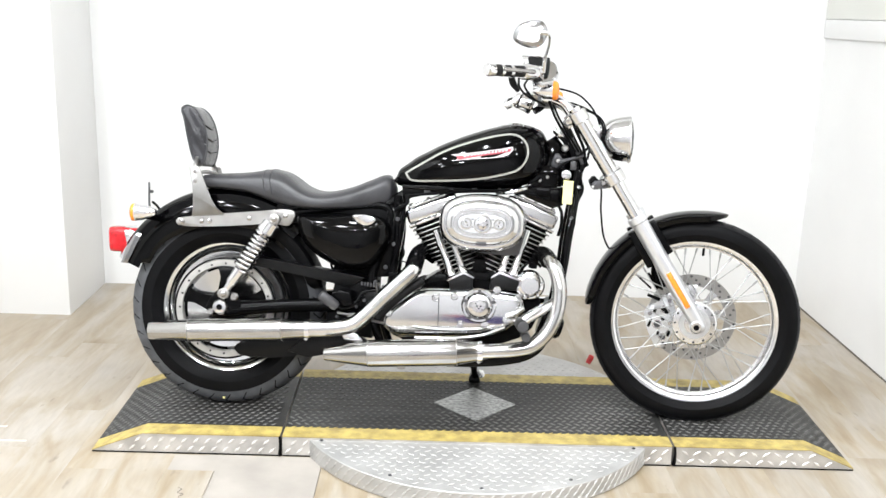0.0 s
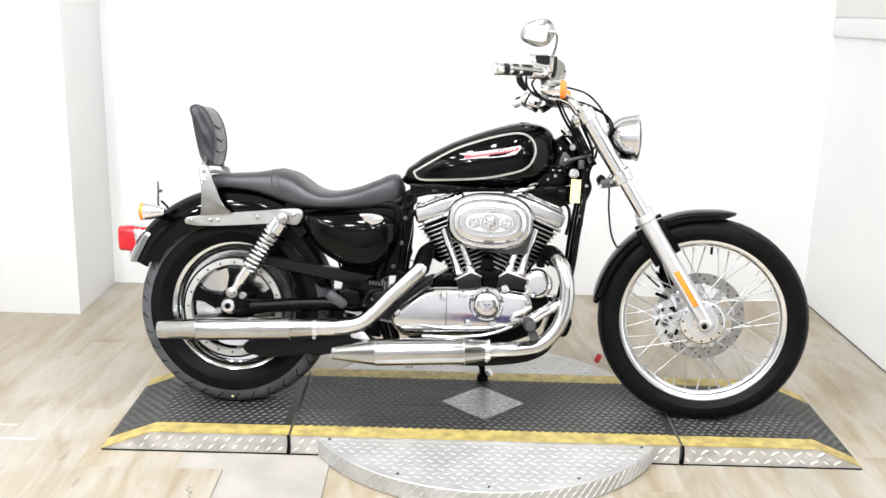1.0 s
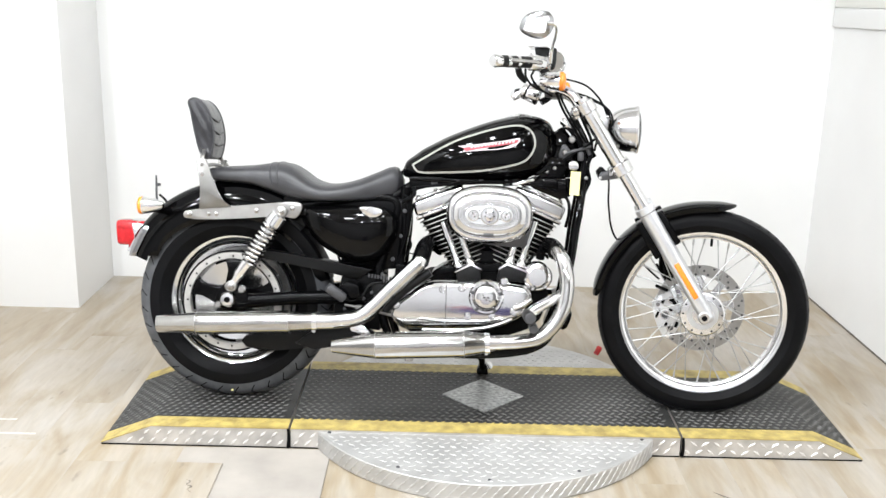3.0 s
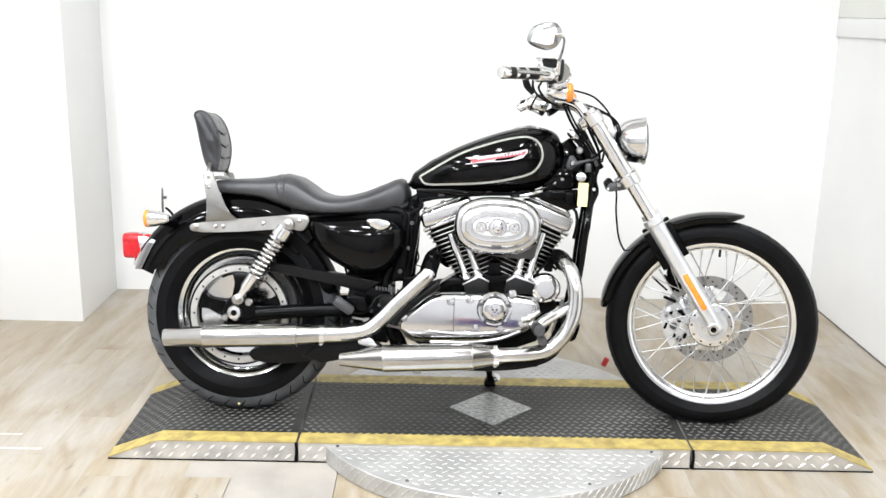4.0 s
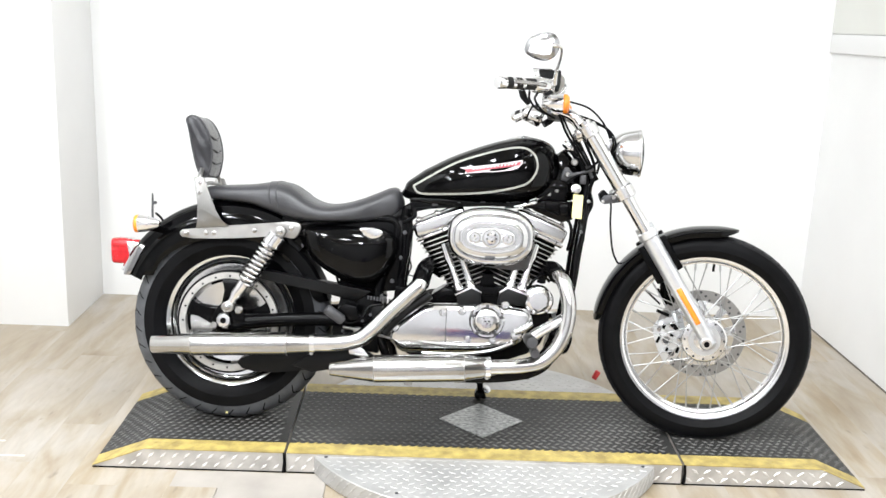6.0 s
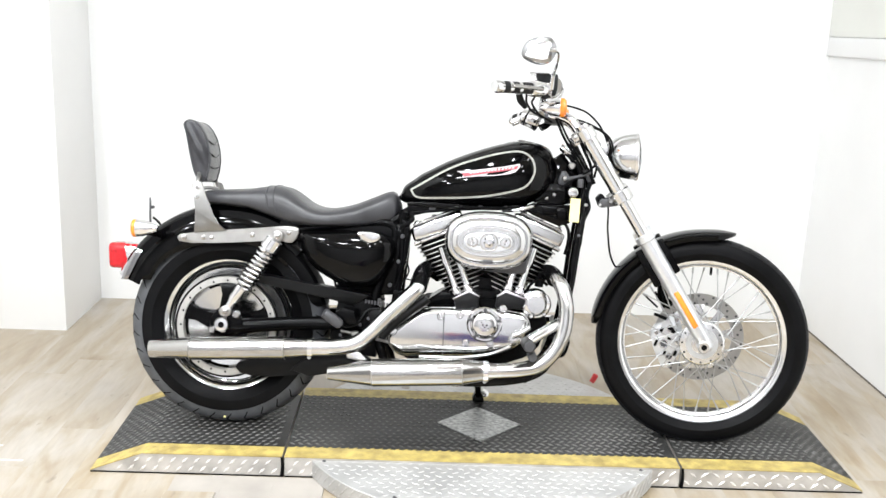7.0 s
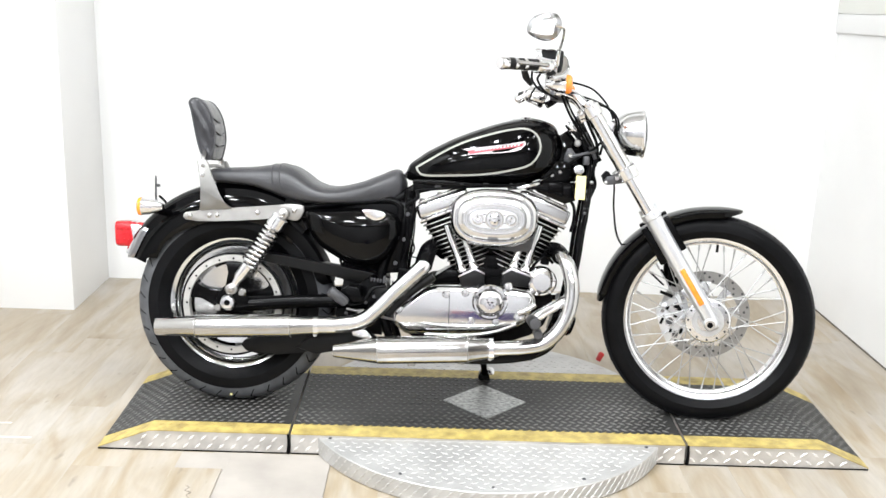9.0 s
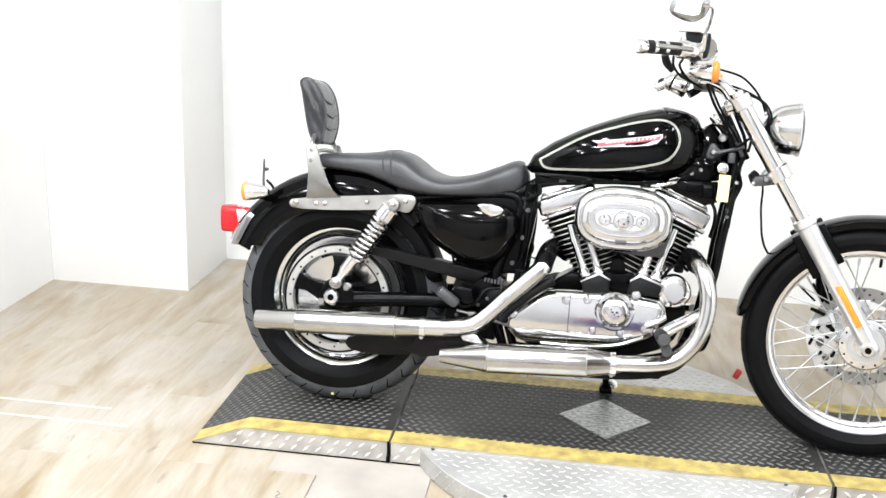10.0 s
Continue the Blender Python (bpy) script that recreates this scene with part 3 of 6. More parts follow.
def groove_bars(profile, width, count, reach, m, parent, hub, skew=0.06, wide=0.0042):
    """Slanting sipes across the shoulders of a tyre."""
    bm = bmesh.new()
    line = [p for p in crown(profile, width, reach, 0.0016)]
    for k in range(count):
        for s in (-1, 1):
            half = sorted([(abs(y), r) for y, r in line if y * s > (0.004 if k % 2 else 0.012)])
            a0 = (k + (0.5 if s > 0 else 0)) / count * math.tau
            vs = []
            for i, (y, r) in enumerate(half):
                t = i / (len(half) - 1)
                a = a0 + s * skew * (t * 0.8 if t < 0.6 else 0.48 - (t - 0.6) * 0.9)
                w = wide * (1 - 0.3 * t) / 0.32
                vs.append([bm.verts.new((hub.x + r * math.cos(a + d), y * s, hub.z + r * math.sin(a + d))) for d in (-w / 2, w / 2)])
            for p, q in zip(vs, vs[1:]):
                bm.faces.new((p[0], p[1], q[1], q[0]))
    if m:
        bm.transform(m)
    return tagged(part("tread_groove", bm, GROOVE, parent), kind="stuff")


# rear wheel: chrome rim, slotted disc, belt pulley on the near side
rear_wheel = part("rear_wheel", hoop([(-0.046, 0.219), (-0.040, 0.223), (-0.034, 0.217), (-0.036, 0.203), (0.036, 0.203), (0.034, 0.217), (0.040, 0.223), (0.046, 0.219),
                                      (0.045, 0.206), (0.030, 0.186), (-0.028, 0.182), (-0.043, 0.200)], REAR_HUB, AXLE, 112), RIMCHROME, bike, "chrome rim")
part("tyre", hoop(tyre_profile(0.318, 0.214, 0.150), REAR_HUB, AXLE, 128), RUBBER, rear_wheel, "wide black road tyre")
part("rim_flange", hoop([(-0.044, 0.213), (-0.034, 0.187), (-0.030, 0.187), (-0.040, 0.213)], REAR_HUB, AXLE, 112), RIMCHROME, rear_wheel, "chrome inner rim flange")
wheel_disc = hoop([(-0.022, 0.192), (0.022, 0.192), (0.016, 0.135), (0.020, 0.06), (-0.020, 0.06), (-0.016, 0.135)], REAR_HUB, AXLE, 96)
part("wheel_disc", wheel_disc, POLISHED, rear_wheel, "polished slotted disc wheel")
for k in range(5):
    a = radians(72 * k + 30)
    pts = []
    for da, r in ((-0.40, 0.150), (-0.2, 0.156), (0, 0.158), (0.2, 0.156), (0.40, 0.150), (0.30, 0.100), (0.0, 0.088), (-0.30, 0.100)):
        pts.append((REAR_HUB.x + r * math.cos(a + da), REAR_HUB.z + r * math.sin(a + da)))
    part("slot", prism(pts, -0.0215, -0.0165, 0.002), MATTBLACK, rear_wheel)
part("hub", lathe([(-0.10, 0.028), (-0.06, 0.050), (0.06, 0.050), (0.10, 0.028)], REAR_HUB, AXLE, 40), BLACKMETAL, rear_wheel)
pulley = part("belt_pulley", hoop([(-0.086, 0.158), (-0.060, 0.158), (-0.060, 0.138), (-0.080, 0.136), (-0.086, 0.139)], REAR_HUB, AXLE, 96), PULLEY, rear_wheel, "silver belt pulley")
for k in range(20):
    a = math.tau * k / 20
    part("pulley_dimple", lathe([(0, 0.0035), (0.001, 0.003), (0.001, 0)], REAR_HUB + Vector((0.146 * math.cos(a), -0.0862, 0.146 * math.sin(a))), (0, -1, 0), 10),
         MATTBLACK, rear_wheel)
for k in range(5):
    a = radians(72 * k + 18)
    d = Vector((math.cos(a), 0, math.sin(a)))
    n = Vector((-d.z, 0, d.x))
    o = [(REAR_HUB + d * r + n * w) for r, w in ((0.035, -0.030), (0.10, -0.014), (0.140, -0.030), (0.140, 0.030), (0.10, 0.014), (0.035, 0.030))]
    part("pulley_arm", prism([(v.x, v.z) for v in o], -0.082, -0.064, 0.003), BLACKMETAL, rear_wheel)
part("pulley_web", hoop([(-0.062, 0.128), (-0.058, 0.128), (-0.050, 0.05), (-0.054, 0.05)], REAR_HUB, AXLE, 72), ROCKER, rear_wheel, "buffed steel web")
part("pulley_hub", lathe([(-0.098, 0.0), (-0.098, 0.034), (-0.092, 0.046), (-0.06, 0.05)], REAR_HUB, AXLE, 40), BLACKMETAL, rear_wheel)
part("drive_belt", hoop([(-0.084, 0.1605), (-0.062, 0.1605), (-0.062, 0.1645), (-0.084, 0.1645)], REAR_HUB, AXLE, 96), MATTBLACK, rear_wheel)
tread_band(tyre_profile(0.318, 0.214, 0.150), 0.150, 0.489, None, rear_wheel, REAR_HUB, TREAD)
groove_bars(tyre_profile(0.318, 0.214, 0.150), 0.150, 34, 0.482, None, rear_wheel, REAR_HUB, 0.17, 0.0060)
part("wheel_weight", box(-0.004, 0.004, -0.0735, -0.070, 0.017, 0.024, 0.001, 1), CREAM, rear_wheel, "small yellow paint mark")

# front wheel: laced, steered a little to the right
front_wheel = part("front_wheel", turned(hoop([(-0.0335, 0.2735), (-0.030, 0.2770), (-0.025, 0.2720), (-0.024, 0.262), (0.024, 0.262), (0.025, 0.2720), (0.030, 0.2770), (0.0335, 0.2735),
                                               (0.0325, 0.2660), (0.0285, 0.2645), (0.0275, 0.2575), (0.0215, 0.2490), (0.0125, 0.2450), (0.0110, 0.2412), (-0.0110, 0.2412), (-0.0125, 0.2450), (-0.0215, 0.2490),
                                               (-0.0275, 0.2575), (-0.0285, 0.2645), (-0.0325, 0.2660)], FRONT_HUB, AXLE, 128), STEER),
                   FRONTRIM, bike, "chrome laced rim")
part("tyre", turned(hoop(tyre_profile(0.334, 0.268, 0.098), FRONT_HUB, AXLE, 128), STEER), RUBBER, front_wheel, "narrow black road tyre")
tread_band(tyre_profile(0.334, 0.268, 0.098), 0.098, 0.42, STEER, front_wheel, FRONT_HUB, FRONTTREAD)
groove_bars(tyre_profile(0.334, 0.268, 0.098), 0.098, 64, 0.40, STEER, front_wheel, FRONT_HUB, 0.05, 0.003)
part("hub", turned(lathe([(-0.052, 0.0), (-0.052, 0.064), (-0.050, 0.0695), (-0.047, 0.072), (-0.041, 0.072), (-0.038, 0.052), (-0.026, 0.030), (0.026, 0.030), (0.038, 0.045), (0.047, 0.050), (0.051, 0.045)],
                         FRONT_HUB, AXLE, 64), STEER), POLISHED, front_wheel, "bright machined hub")
part("hub_step", turned(hoop([(-0.0525, 0.050), (-0.0545, 0.049), (-0.0545, 0.034), (-0.0520, 0.033)], FRONT_HUB, AXLE, 56), STEER), SILVER, front_wheel)
for k in range(12):
    a = math.tau * k / 12
    bolt(front_wheel, FRONT_HUB + Vector((0.0615 * math.cos(a), -0.0515, 0.0615 * math.sin(a))), (0, -1, 0), 0.0035, 0.0012, STEER, GREYCAST)
part("brake_disc", turned(hoop([(0.054, 0.144), (0.059, 0.144), (0.059, 0.106), (0.054, 0.106)], FRONT_HUB, AXLE, 96), STEER), SATIN, front_wheel, "drilled steel brake disc")
for k in range(9):
    a = math.tau * k / 9 + 0.2
    d = Vector((math.cos(a), 0, math.sin(a)))
    n = Vector((-d.z, 0, d.x))
    o = [(FRONT_HUB + d * r + n * w) for r, w in ((0.045, -0.012), (0.075, -0.007), (0.098, -0.012), (0.110, -0.016), (0.110, 0.016), (0.098, 0.012), (0.075, 0.007), (0.045, 0.012))]
    part("disc_carrier", turned(prism([(v.x, v.z) for v in o], 0.049, 0.055, 0.002), STEER), POLISHED, front_wheel)
for k in range(54):
    a = math.tau * k / 54
    r = (0.113, 0.125, 0.137)[k % 3]
    part("disc_hole", turned(lathe([(0, 0.0040), (0.0008, 0.0040), (0.0008, 0)], FRONT_HUB + Vector((r * math.cos(a), 0.0542, r * math.sin(a))), (0, -1, 0), 10), STEER),
         GREYCAST, front_wheel)
for k in range(40):
    side = -1 if k % 2 else 1
    pair = (k // 2) % 2
    a1 = math.tau * k / 40
    a0 = a1 + (0.88 if pair else -0.88)
    p0 = FRONT_HUB + Vector((0.058 * math.cos(a0), side * (0.043 if pair else 0.039), 0.058 * math.sin(a0)))
    p1 = FRONT_HUB + Vector((0.2425 * math.cos(a1), side * 0.006, 0.2425 * math.sin(a1)))
    part("spoke", turned(tube([p0, p1], 0.0018, 6, 1, curved=False), STEER), SPOKE, front_wheel)
    p2 = p1 + (p0 - p1).normalized() * 0.022
    part("nipple", turned(tube([p1, p2], 0.0032, 8, 1, curved=False), STEER), SPOKE, front_wheel)
part("valve", turned(tube([FRONT_HUB + Vector((0.02, 0, 0.247)), FRONT_HUB + Vector((0.018, -0.004, 0.215))], 0.0042, 8, 1, curved=False), STEER), MATTBLACK, front_wheel)

# fork
RAKE, LEG = 0.636, 0.087
FORK = lambda z: 1.116 + (0.979 - z) * RAKE
for s in (-1, 1):
    y = LEG * s
    part("fork_tube", turned(tube([(FORK(1.0), y, 1.0), (FORK(0.62), y, 0.62)], 0.0195, 28, 1, curved=False), STEER), CHROME, bike, "chrome fork tube")
    part("fork_cover", turned(lathe([(0, 0.020), (0.002, 0.0245), (0.225, 0.0245), (0.227, 0.020)], (FORK(0.985), y, 0.985), (RAKE, 0, -1), 28), STEER), CHROME, bike)
    slider = part("fork_slider", turned(lathe([(0, 0.020), (0.002, 0.031), (0.022, 0.0315), (0.026, 0.027), (0.30, 0.0255), (0.37, 0.0245), (0.405, 0.0235), (0.418, 0.019), (0.424, 0.010), (0.425, 0.0)],
                                              (FORK(0.668), y, 0.668), (RAKE, 0, -1), 32), STEER), SILVER, bike, "silver painted fork slider")
    part("axle_boss", turned(lathe([(-0.026, 0.016), (-0.022, 0.020), (0.022, 0.020), (0.026, 0.016)], (FRONT_HUB.x, y * 1.02, FRONT_HUB.z), AXLE, 28), STEER), SILVER, slider)
    part("axle_end", turned(hoop([(0, 0.016), (0.006 * s, 0.016), (0.006 * s, 0.009), (0, 0.009)], (FRONT_HUB.x, y * 1.02 + 0.0215 * s, FRONT_HUB.z), AXLE, 20), STEER), CHROME, slider)
    part("axle_socket", turned(lathe([(0, 0.009), (0.001, 0.009), (0.001, 0)], (FRONT_HUB.x, y * 1.02 + 0.0272 * s, FRONT_HUB.z), (0, s, 0), 16), STEER), MATTBLACK, slider)
    ang = math.degrees(math.atan(RAKE))
    refl = box(-0.0085, 0.0085, -0.004, 0.004, -0.064, 0.064, 0.003, 2)
    refl.transform(Matrix.Translation((FORK(0.442), y + 0.027 * s, 0.442)) @ Matrix.Rotation(radians(-ang), 4, "Y"))
    part("reflector", turned(refl, STEER), AMBER, slider, "long amber side reflector")
    brk = box(-0.050, -0.020, -0.012, 0.012, -0.075, 0.055, 0.004, 2)
    brk.transform(Matrix.Translation((FORK(0.59), y * 0.80, 0.59)) @ Matrix.Rotation(radians(-ang), 4, "Y"))
    part("fender_bracket", turned(brk, STEER), BLACKMETAL, bike)
    brk = box(0.018, 0.046, -0.010, 0.010, -0.060, 0.060, 0.004, 2)
    brk.transform(Matrix.Translation((FORK(0.585), y * 0.80, 0.585)) @ Matrix.Rotation(radians(-ang), 4, "Y"))
    part("fender_bracket", turned(brk, STEER), BLACKMETAL, bike)
for z, r, lab in ((0.972, 0.030, "polished top fork clamp"), (0.785, 0.034, "polished lower fork clamp")):
    for s in (-1, 1):
        part("fork_clamp", turned(lathe([(-0.020, r * 0.85), (-0.017, r), (0.017, r), (0.020, r * 0.85)], (FORK(z), LEG * s, z), (RAKE, 0, -1), 28), STEER), POLISHED, bike, lab)
    slab = box(-0.055 if z > 0.9 else -0.045, 0.022, -0.085, 0.085, -0.016, 0.016, 0.006, 2)
    slab.transform(Matrix.Translation((FORK(z), 0, z)) @ Matrix.Rotation(radians(-ang), 4, "Y"))
    part("fork_bridge", turned(slab, STEER), POLISHED if z > 0.9 else BLACKMETAL, bike)
for s in (-1, 1):
    part("clamp_lug", turned(tube([(FORK(0.972) - 0.012, LEG * s, 0.972), (FORK(0.972) - 0.040, LEG * s, 0.956)], [0.021, 0.015], 16, 2), STEER), POLISHED, bike)
    bolt(bike, (FORK(0.972) - 0.033, (LEG + 0.018) * s, 0.962), (0, s, 0), 0.007, 0.005, STEER)
    bolt(bike, (FORK(0.785) - 0.032, LEG * s, 0.77), (0, s, 0), 0.009, 0.030, STEER)


def band(centre, radius, a0, a1, width, skirt, n=40, flare=0.0, crown=0.010, thick=0.003, tip=0.35):
    """A fender: an arc with a crowned top and turned-down sides."""
    bm = bmesh.new()
    section = []
    for k in range(13):
        t = -1 + 2 * k / 12
        y = width * math.copysign(min(1, abs(t) * 1.25) ** 0.9, t)
        d = crown * (1 - (y / width) ** 2) if abs(t) < 0.8 else -skirt * ((abs(t) - 0.8) / 0.2) ** 0.9
        section.append((y, d))
    rings = []
    for i in range(n + 1):
        u = i / n
        a = radians(a0 + (a1 - a0) * u)
        r0 = radius + flare * max(0, (u - 0.82) / 0.18) ** 2
        narrow = 1.0 - tip * max(0, (u - 0.88) / 0.12) ** 2 - 0.5 * max(0, (0.08 - u) / 0.08) ** 2
        outer = [(centre[0] + (r0 + d * narrow) * math.cos(a), y * narrow, centre[1] + (r0 + d * narrow) * math.sin(a)) for y, d in section]
        inner = [(centre[0] + (r0 + d * narrow - thick) * math.cos(a), y * narrow * 0.97, centre[1] + (r0 + d * narrow - thick) * math.sin(a)) for y, d in section[::-1]]
        rings.append(outer + inner)
    return loft(rings)


part("front_fender", turned(band((FRONT_HUB.x, FRONT_HUB.z), 0.350, 173.5, 76, 0.062, 0.017, flare=0.012, tip=0.80), STEER), GLOSS, bike, "gloss black front fender with a chrome-bright edge")

# headlamp
lamp_at = (1.187, 0, 0.905)
headlight = part("headlight", turned(lathe([(0, 0.0), (0, 0.022), (0.008, 0.040), (0.025, 0.058), (0.048, 0.068), (0.074, 0.0725), (0.091, 0.0735)], lamp_at, (1, 0, 0.02), 56), STEER), ROCKER, bike,
                 "round chrome headlight shell")
part("ring", turned(hoop([(0.090, 0.0715), (0.091, 0.0765), (0.097, 0.0770), (0.102, 0.0735), (0.101, 0.066), (0.092, 0.068)], lamp_at, (1, 0, 0.02), 64), STEER), POLISHED, headlight)
part("lens", turned(lathe([(0.098, 0.066), (0.106, 0.055), (0.111, 0.030), (0.112, 0.0), (0.108, 0.0), (0.107, 0.030), (0.102, 0.055), (0.094, 0.066)], lamp_at, (1, 0, 0.02), 48, closed=False), STEER), GLASS, headlight, "clear glass lens")
part("reflector_bowl", turned(lathe([(0.094, 0.064), (0.075, 0.055), (0.055, 0.03), (0.05, 0.0)], lamp_at, (1, 0, 0.02), 40, closed=False), STEER), CHROME, headlight)
part("bracket", turned(prism([(1.150, 0.940), (1.205, 0.950), (1.210, 0.930), (1.19, 0.90), (1.155, 0.905)], -0.018, 0.018, 0.004), STEER), POLISHED, headlight)

# handlebar, on pulled-back risers
for s in (-1, 1):
    part("riser", turned(tube([(1.105, 0.045 * s, 0.985), (1.07, 0.045 * s, 1.025), (1.020, 0.045 * s, 1.046)], [0.020, 0.017, 0.017], 20, 6), BAR), CHROME, bike, "chrome pulled-back riser")
part("riser_clamp", turned(box(0.998, 1.032, -0.062, 0.062, 1.026, 1.066, 0.008, 3), BAR), CHROME, bike)
bar_pts = [(0.955, -0.300, 1.090), (0.985, -0.25, 1.096), (0.985, -0.19, 1.085), (0.992, -0.12, 1.058), (1.014, -0.05, 1.046), (1.014, 0.05, 1.046), (0.992, 0.12, 1.058), (0.985, 0.19, 1.085), (0.985, 0.25, 1.096), (0.955, 0.300, 1.090)]
part("handlebar", turned(tube(bar_pts, 0.0127, 18, 8), BAR), CHROME, bike, "chrome handlebar")
for s in (-1, 1):
    a, b = Vector((0.952, 0.302 * s, 1.0895)), Vector((0.856 if s < 0 else 0.846, 0.405 * s, 1.079 if s < 0 else 1.064))
    d = (b - a).normalized()
    ln = (b - a).length
    grip = part("grip", turned(lathe([(0, 0.0165), (0.004, 0.0172), (ln - 0.03, 0.0172), (ln - 0.026, 0.0165)], a, d, 28), BAR), GRIPRUBBER, bike, "black rubber grip with chrome bands")
    for u in (0.30, 0.56):
        part("grip_band", turned(hoop([(ln * u, 0.0165), (ln * u, 0.0185), (ln * u + 0.012, 0.0185), (ln * u + 0.012, 0.0165)], a, d, 28), BAR), CHROME, grip)
    part("end_cap", turned(lathe([(ln - 0.027, 0.0185), (ln - 0.008, 0.0195), (ln, 0.016), (ln + 0.002, 0.0)], a, d, 28), BAR), CHROME, grip, "chrome grip end cap")
    sw = part("switch_housing", turned(tube([a - d * 0.062, a - d * 0.045, a - d * 0.006, a + d * 0.002], [0.020, 0.0255, 0.0245, 0.020], 24, 2), BAR), CHROME, bike, "chrome switch housing")
    for u, w in ((0.028, 0.010), (0.045, 0.008)):
        c = a - d * u + Vector((-0.020, 0, -0.010))
        part("switch_button", turned(box(c.x - 0.007, c.x + 0.007, c.y - w, c.y + w, c.z - 0.006, c.z + 0.006, 0.002, 1), BAR), MATTBLACK, sw)
    lo, hi = sorted((0.215 * s, 0.280 * s))
    res = part("brake_reservoir" if s < 0 else "clutch_perch", turned(prism(fillet([(0.955, 1.128), (0.966, 1.1115), (1.010, 1.1115), (1.014, 1.088), (0.990, 1.080), (0.952, 1.084)], 0.006, 3), lo, hi, 0.004), BAR), CHROME, bike,
               "chrome brake fluid reservoir with a black lid" if s < 0 else "chrome clutch lever perch")
    if s < 0:
        part("lid", turned(prism(fillet([(0.963, 1.139), (1.010, 1.140), (1.011, 1.112), (0.970, 1.112)], 0.006, 3), -0.262, -0.222, 0.003), BAR), DARKCAST, res, "black lid")
        part("lid_plate", turned(box(0.946, 1.004, -0.272, -0.214, 1.1385, 1.1425, 0.0015, 1), BAR), CHROME, res)
        part("banjo_fitting", turned(prism(fillet([(1.0150, 1.141), (1.0300, 1.140), (1.0295, 1.100), (1.0245, 1.078), (1.0125, 1.074), (1.0145, 1.096)], 0.005, 3), -0.256, -0.238, 0.003), BAR), DARKCAST, res, "black hose fitting")
        part("pivot", turned(prism(fillet([(0.964, 1.086), (1.000, 1.082), (1.013, 1.072), (0.992, 1.062), (0.968, 1.074)], 0.004, 2), -0.270, -0.250, 0.002), BAR), DARKCAST, res)
        part("throttle_guide", turned(tube([(0.914, -0.225, 1.083), (0.920, -0.21, 1.064), (0.934, -0.19, 1.046)], [0.010, 0.011, 0.007], 12, 4), BAR), DARKCAST, res, "black throttle cable guide")
    part("lever", turned(tube([(0.985, 0.262 * s, 1.092), (0.984, 0.30 * s, 1.090), (0.960, 0.345 * s, 1.086), (0.908, 0.405 * s, 1.082)], [0.010, 0.0075, 0.0055, 0.0062], 12, 8), BAR), STEEL, bike,
         "polished lever")
    # mirror
    m_at = Vector((0.976, 0.385 * s, 1.186))
    face = fillet([(x - m_at.x, z - m_at.z) for x, z in ((0.9310, 1.2050), (0.9620, 1.2225), (1.0060, 1.2275), (1.0262, 1.2080), (1.0280, 1.1800), (1.0180, 1.1580), (0.9920, 1.1440), (0.9580, 1.1490), (0.9240, 1.1660))], 0.016, 4)
    tiltm = Matrix.Translation(m_at) @ Matrix.Rotation(radians(-3), 4, "X") @ Matrix.Rotation(radians(16 * s), 4, "Z") @ Matrix.Rotation(radians(6), 4, "Y")
    rings = []
    # dark shell and paler panel put a chrome shell's reflections into the colour
    for dy, sc in ((-0.004, 0.94), (-0.002, 1.0), (0.006, 1.0), (0.014, 0.88), (0.017, 0.82), (0.0195, 0.62), (0.021, 0.40), (0.0218, 0.20), (0.022, 0.04)):
        rings.append([(x * sc, dy * s, z * sc + (0.002 if dy > 0.015 else 0.0)) for x, z in face])
    shell = loft(rings)
    shell.transform(tiltm)
    mirror = part("mirror", turned(shell, BAR), DARKREFLECT, bike, "rounded chrome rear-view mirror", 30)
    glass = prism([(x * 0.92, z * 0.92) for x, z in face], min(-0.0065 * s, -0.0042 * s), max(-0.0065 * s, -0.0042 * s), 0.0004, 1)
    glass.transform(tiltm)
    part("mirror_glass", turned(glass, BAR), MIRROR, mirror)
    inset = prism(fillet([(x - m_at.x, z - m_at.z) for x, z in ((0.9500, 1.1935), (1.0120, 1.2030), (1.0150, 1.1600), (0.9940, 1.1575), (0.9440, 1.1640), (0.9530, 1.1790))], 0.006, 2), min(0.0205 * s, 0.0228 * s), max(0.0205 * s, 0.0228 * s), 0.001, 1)
    inset.transform(tiltm)
    part("mirror_back", turned(inset, BAR), STEEL, mirror, "paler flat centre panel, a reflection put into the shell's colour")
    part("stalk", turned(tube([(1.012, 0.27 * s, 1.095), (1.017, 0.30 * s, 1.130), (1.029, 0.35 * s, 1.160), (1.031, 0.400 * s, 1.182), (1.008, 0.412 * s, 1.185)], [0.007, 0.006, 0.005, 0.005, 0.007], 12, 8), BAR), CHROME, mirror)
    # front turn signal
    sg = Vector((1.040, 0.185 * s, 1.050 if s < 0 else 1.062))
    sig = part("turn_signal", turned(lathe([(-0.062, 0.0), (-0.060, 0.010), (-0.045, 0.020), (-0.020, 0.027), (0.0, 0.0285)], sg, (1, 0, 0), 36), BAR), CHROME, bike, "chrome bullet turn signal")
    part("signal_lens", turned(lathe([(0, 0.0285), (0.003, 0.0295), (0.012, 0.0285), (0.018, 0.022), (0.020, 0)], sg, (1, 0, 0), 36), BAR), AMBER, sig, "amber lens")
    part("signal_arm", turned(tube([sg + Vector((-0.03, -0.015 * s, -0.005)), (1.012, 0.150 * s, 1.075)], 0.010, 14, 1, curved=False), BAR), CHROME, sig)
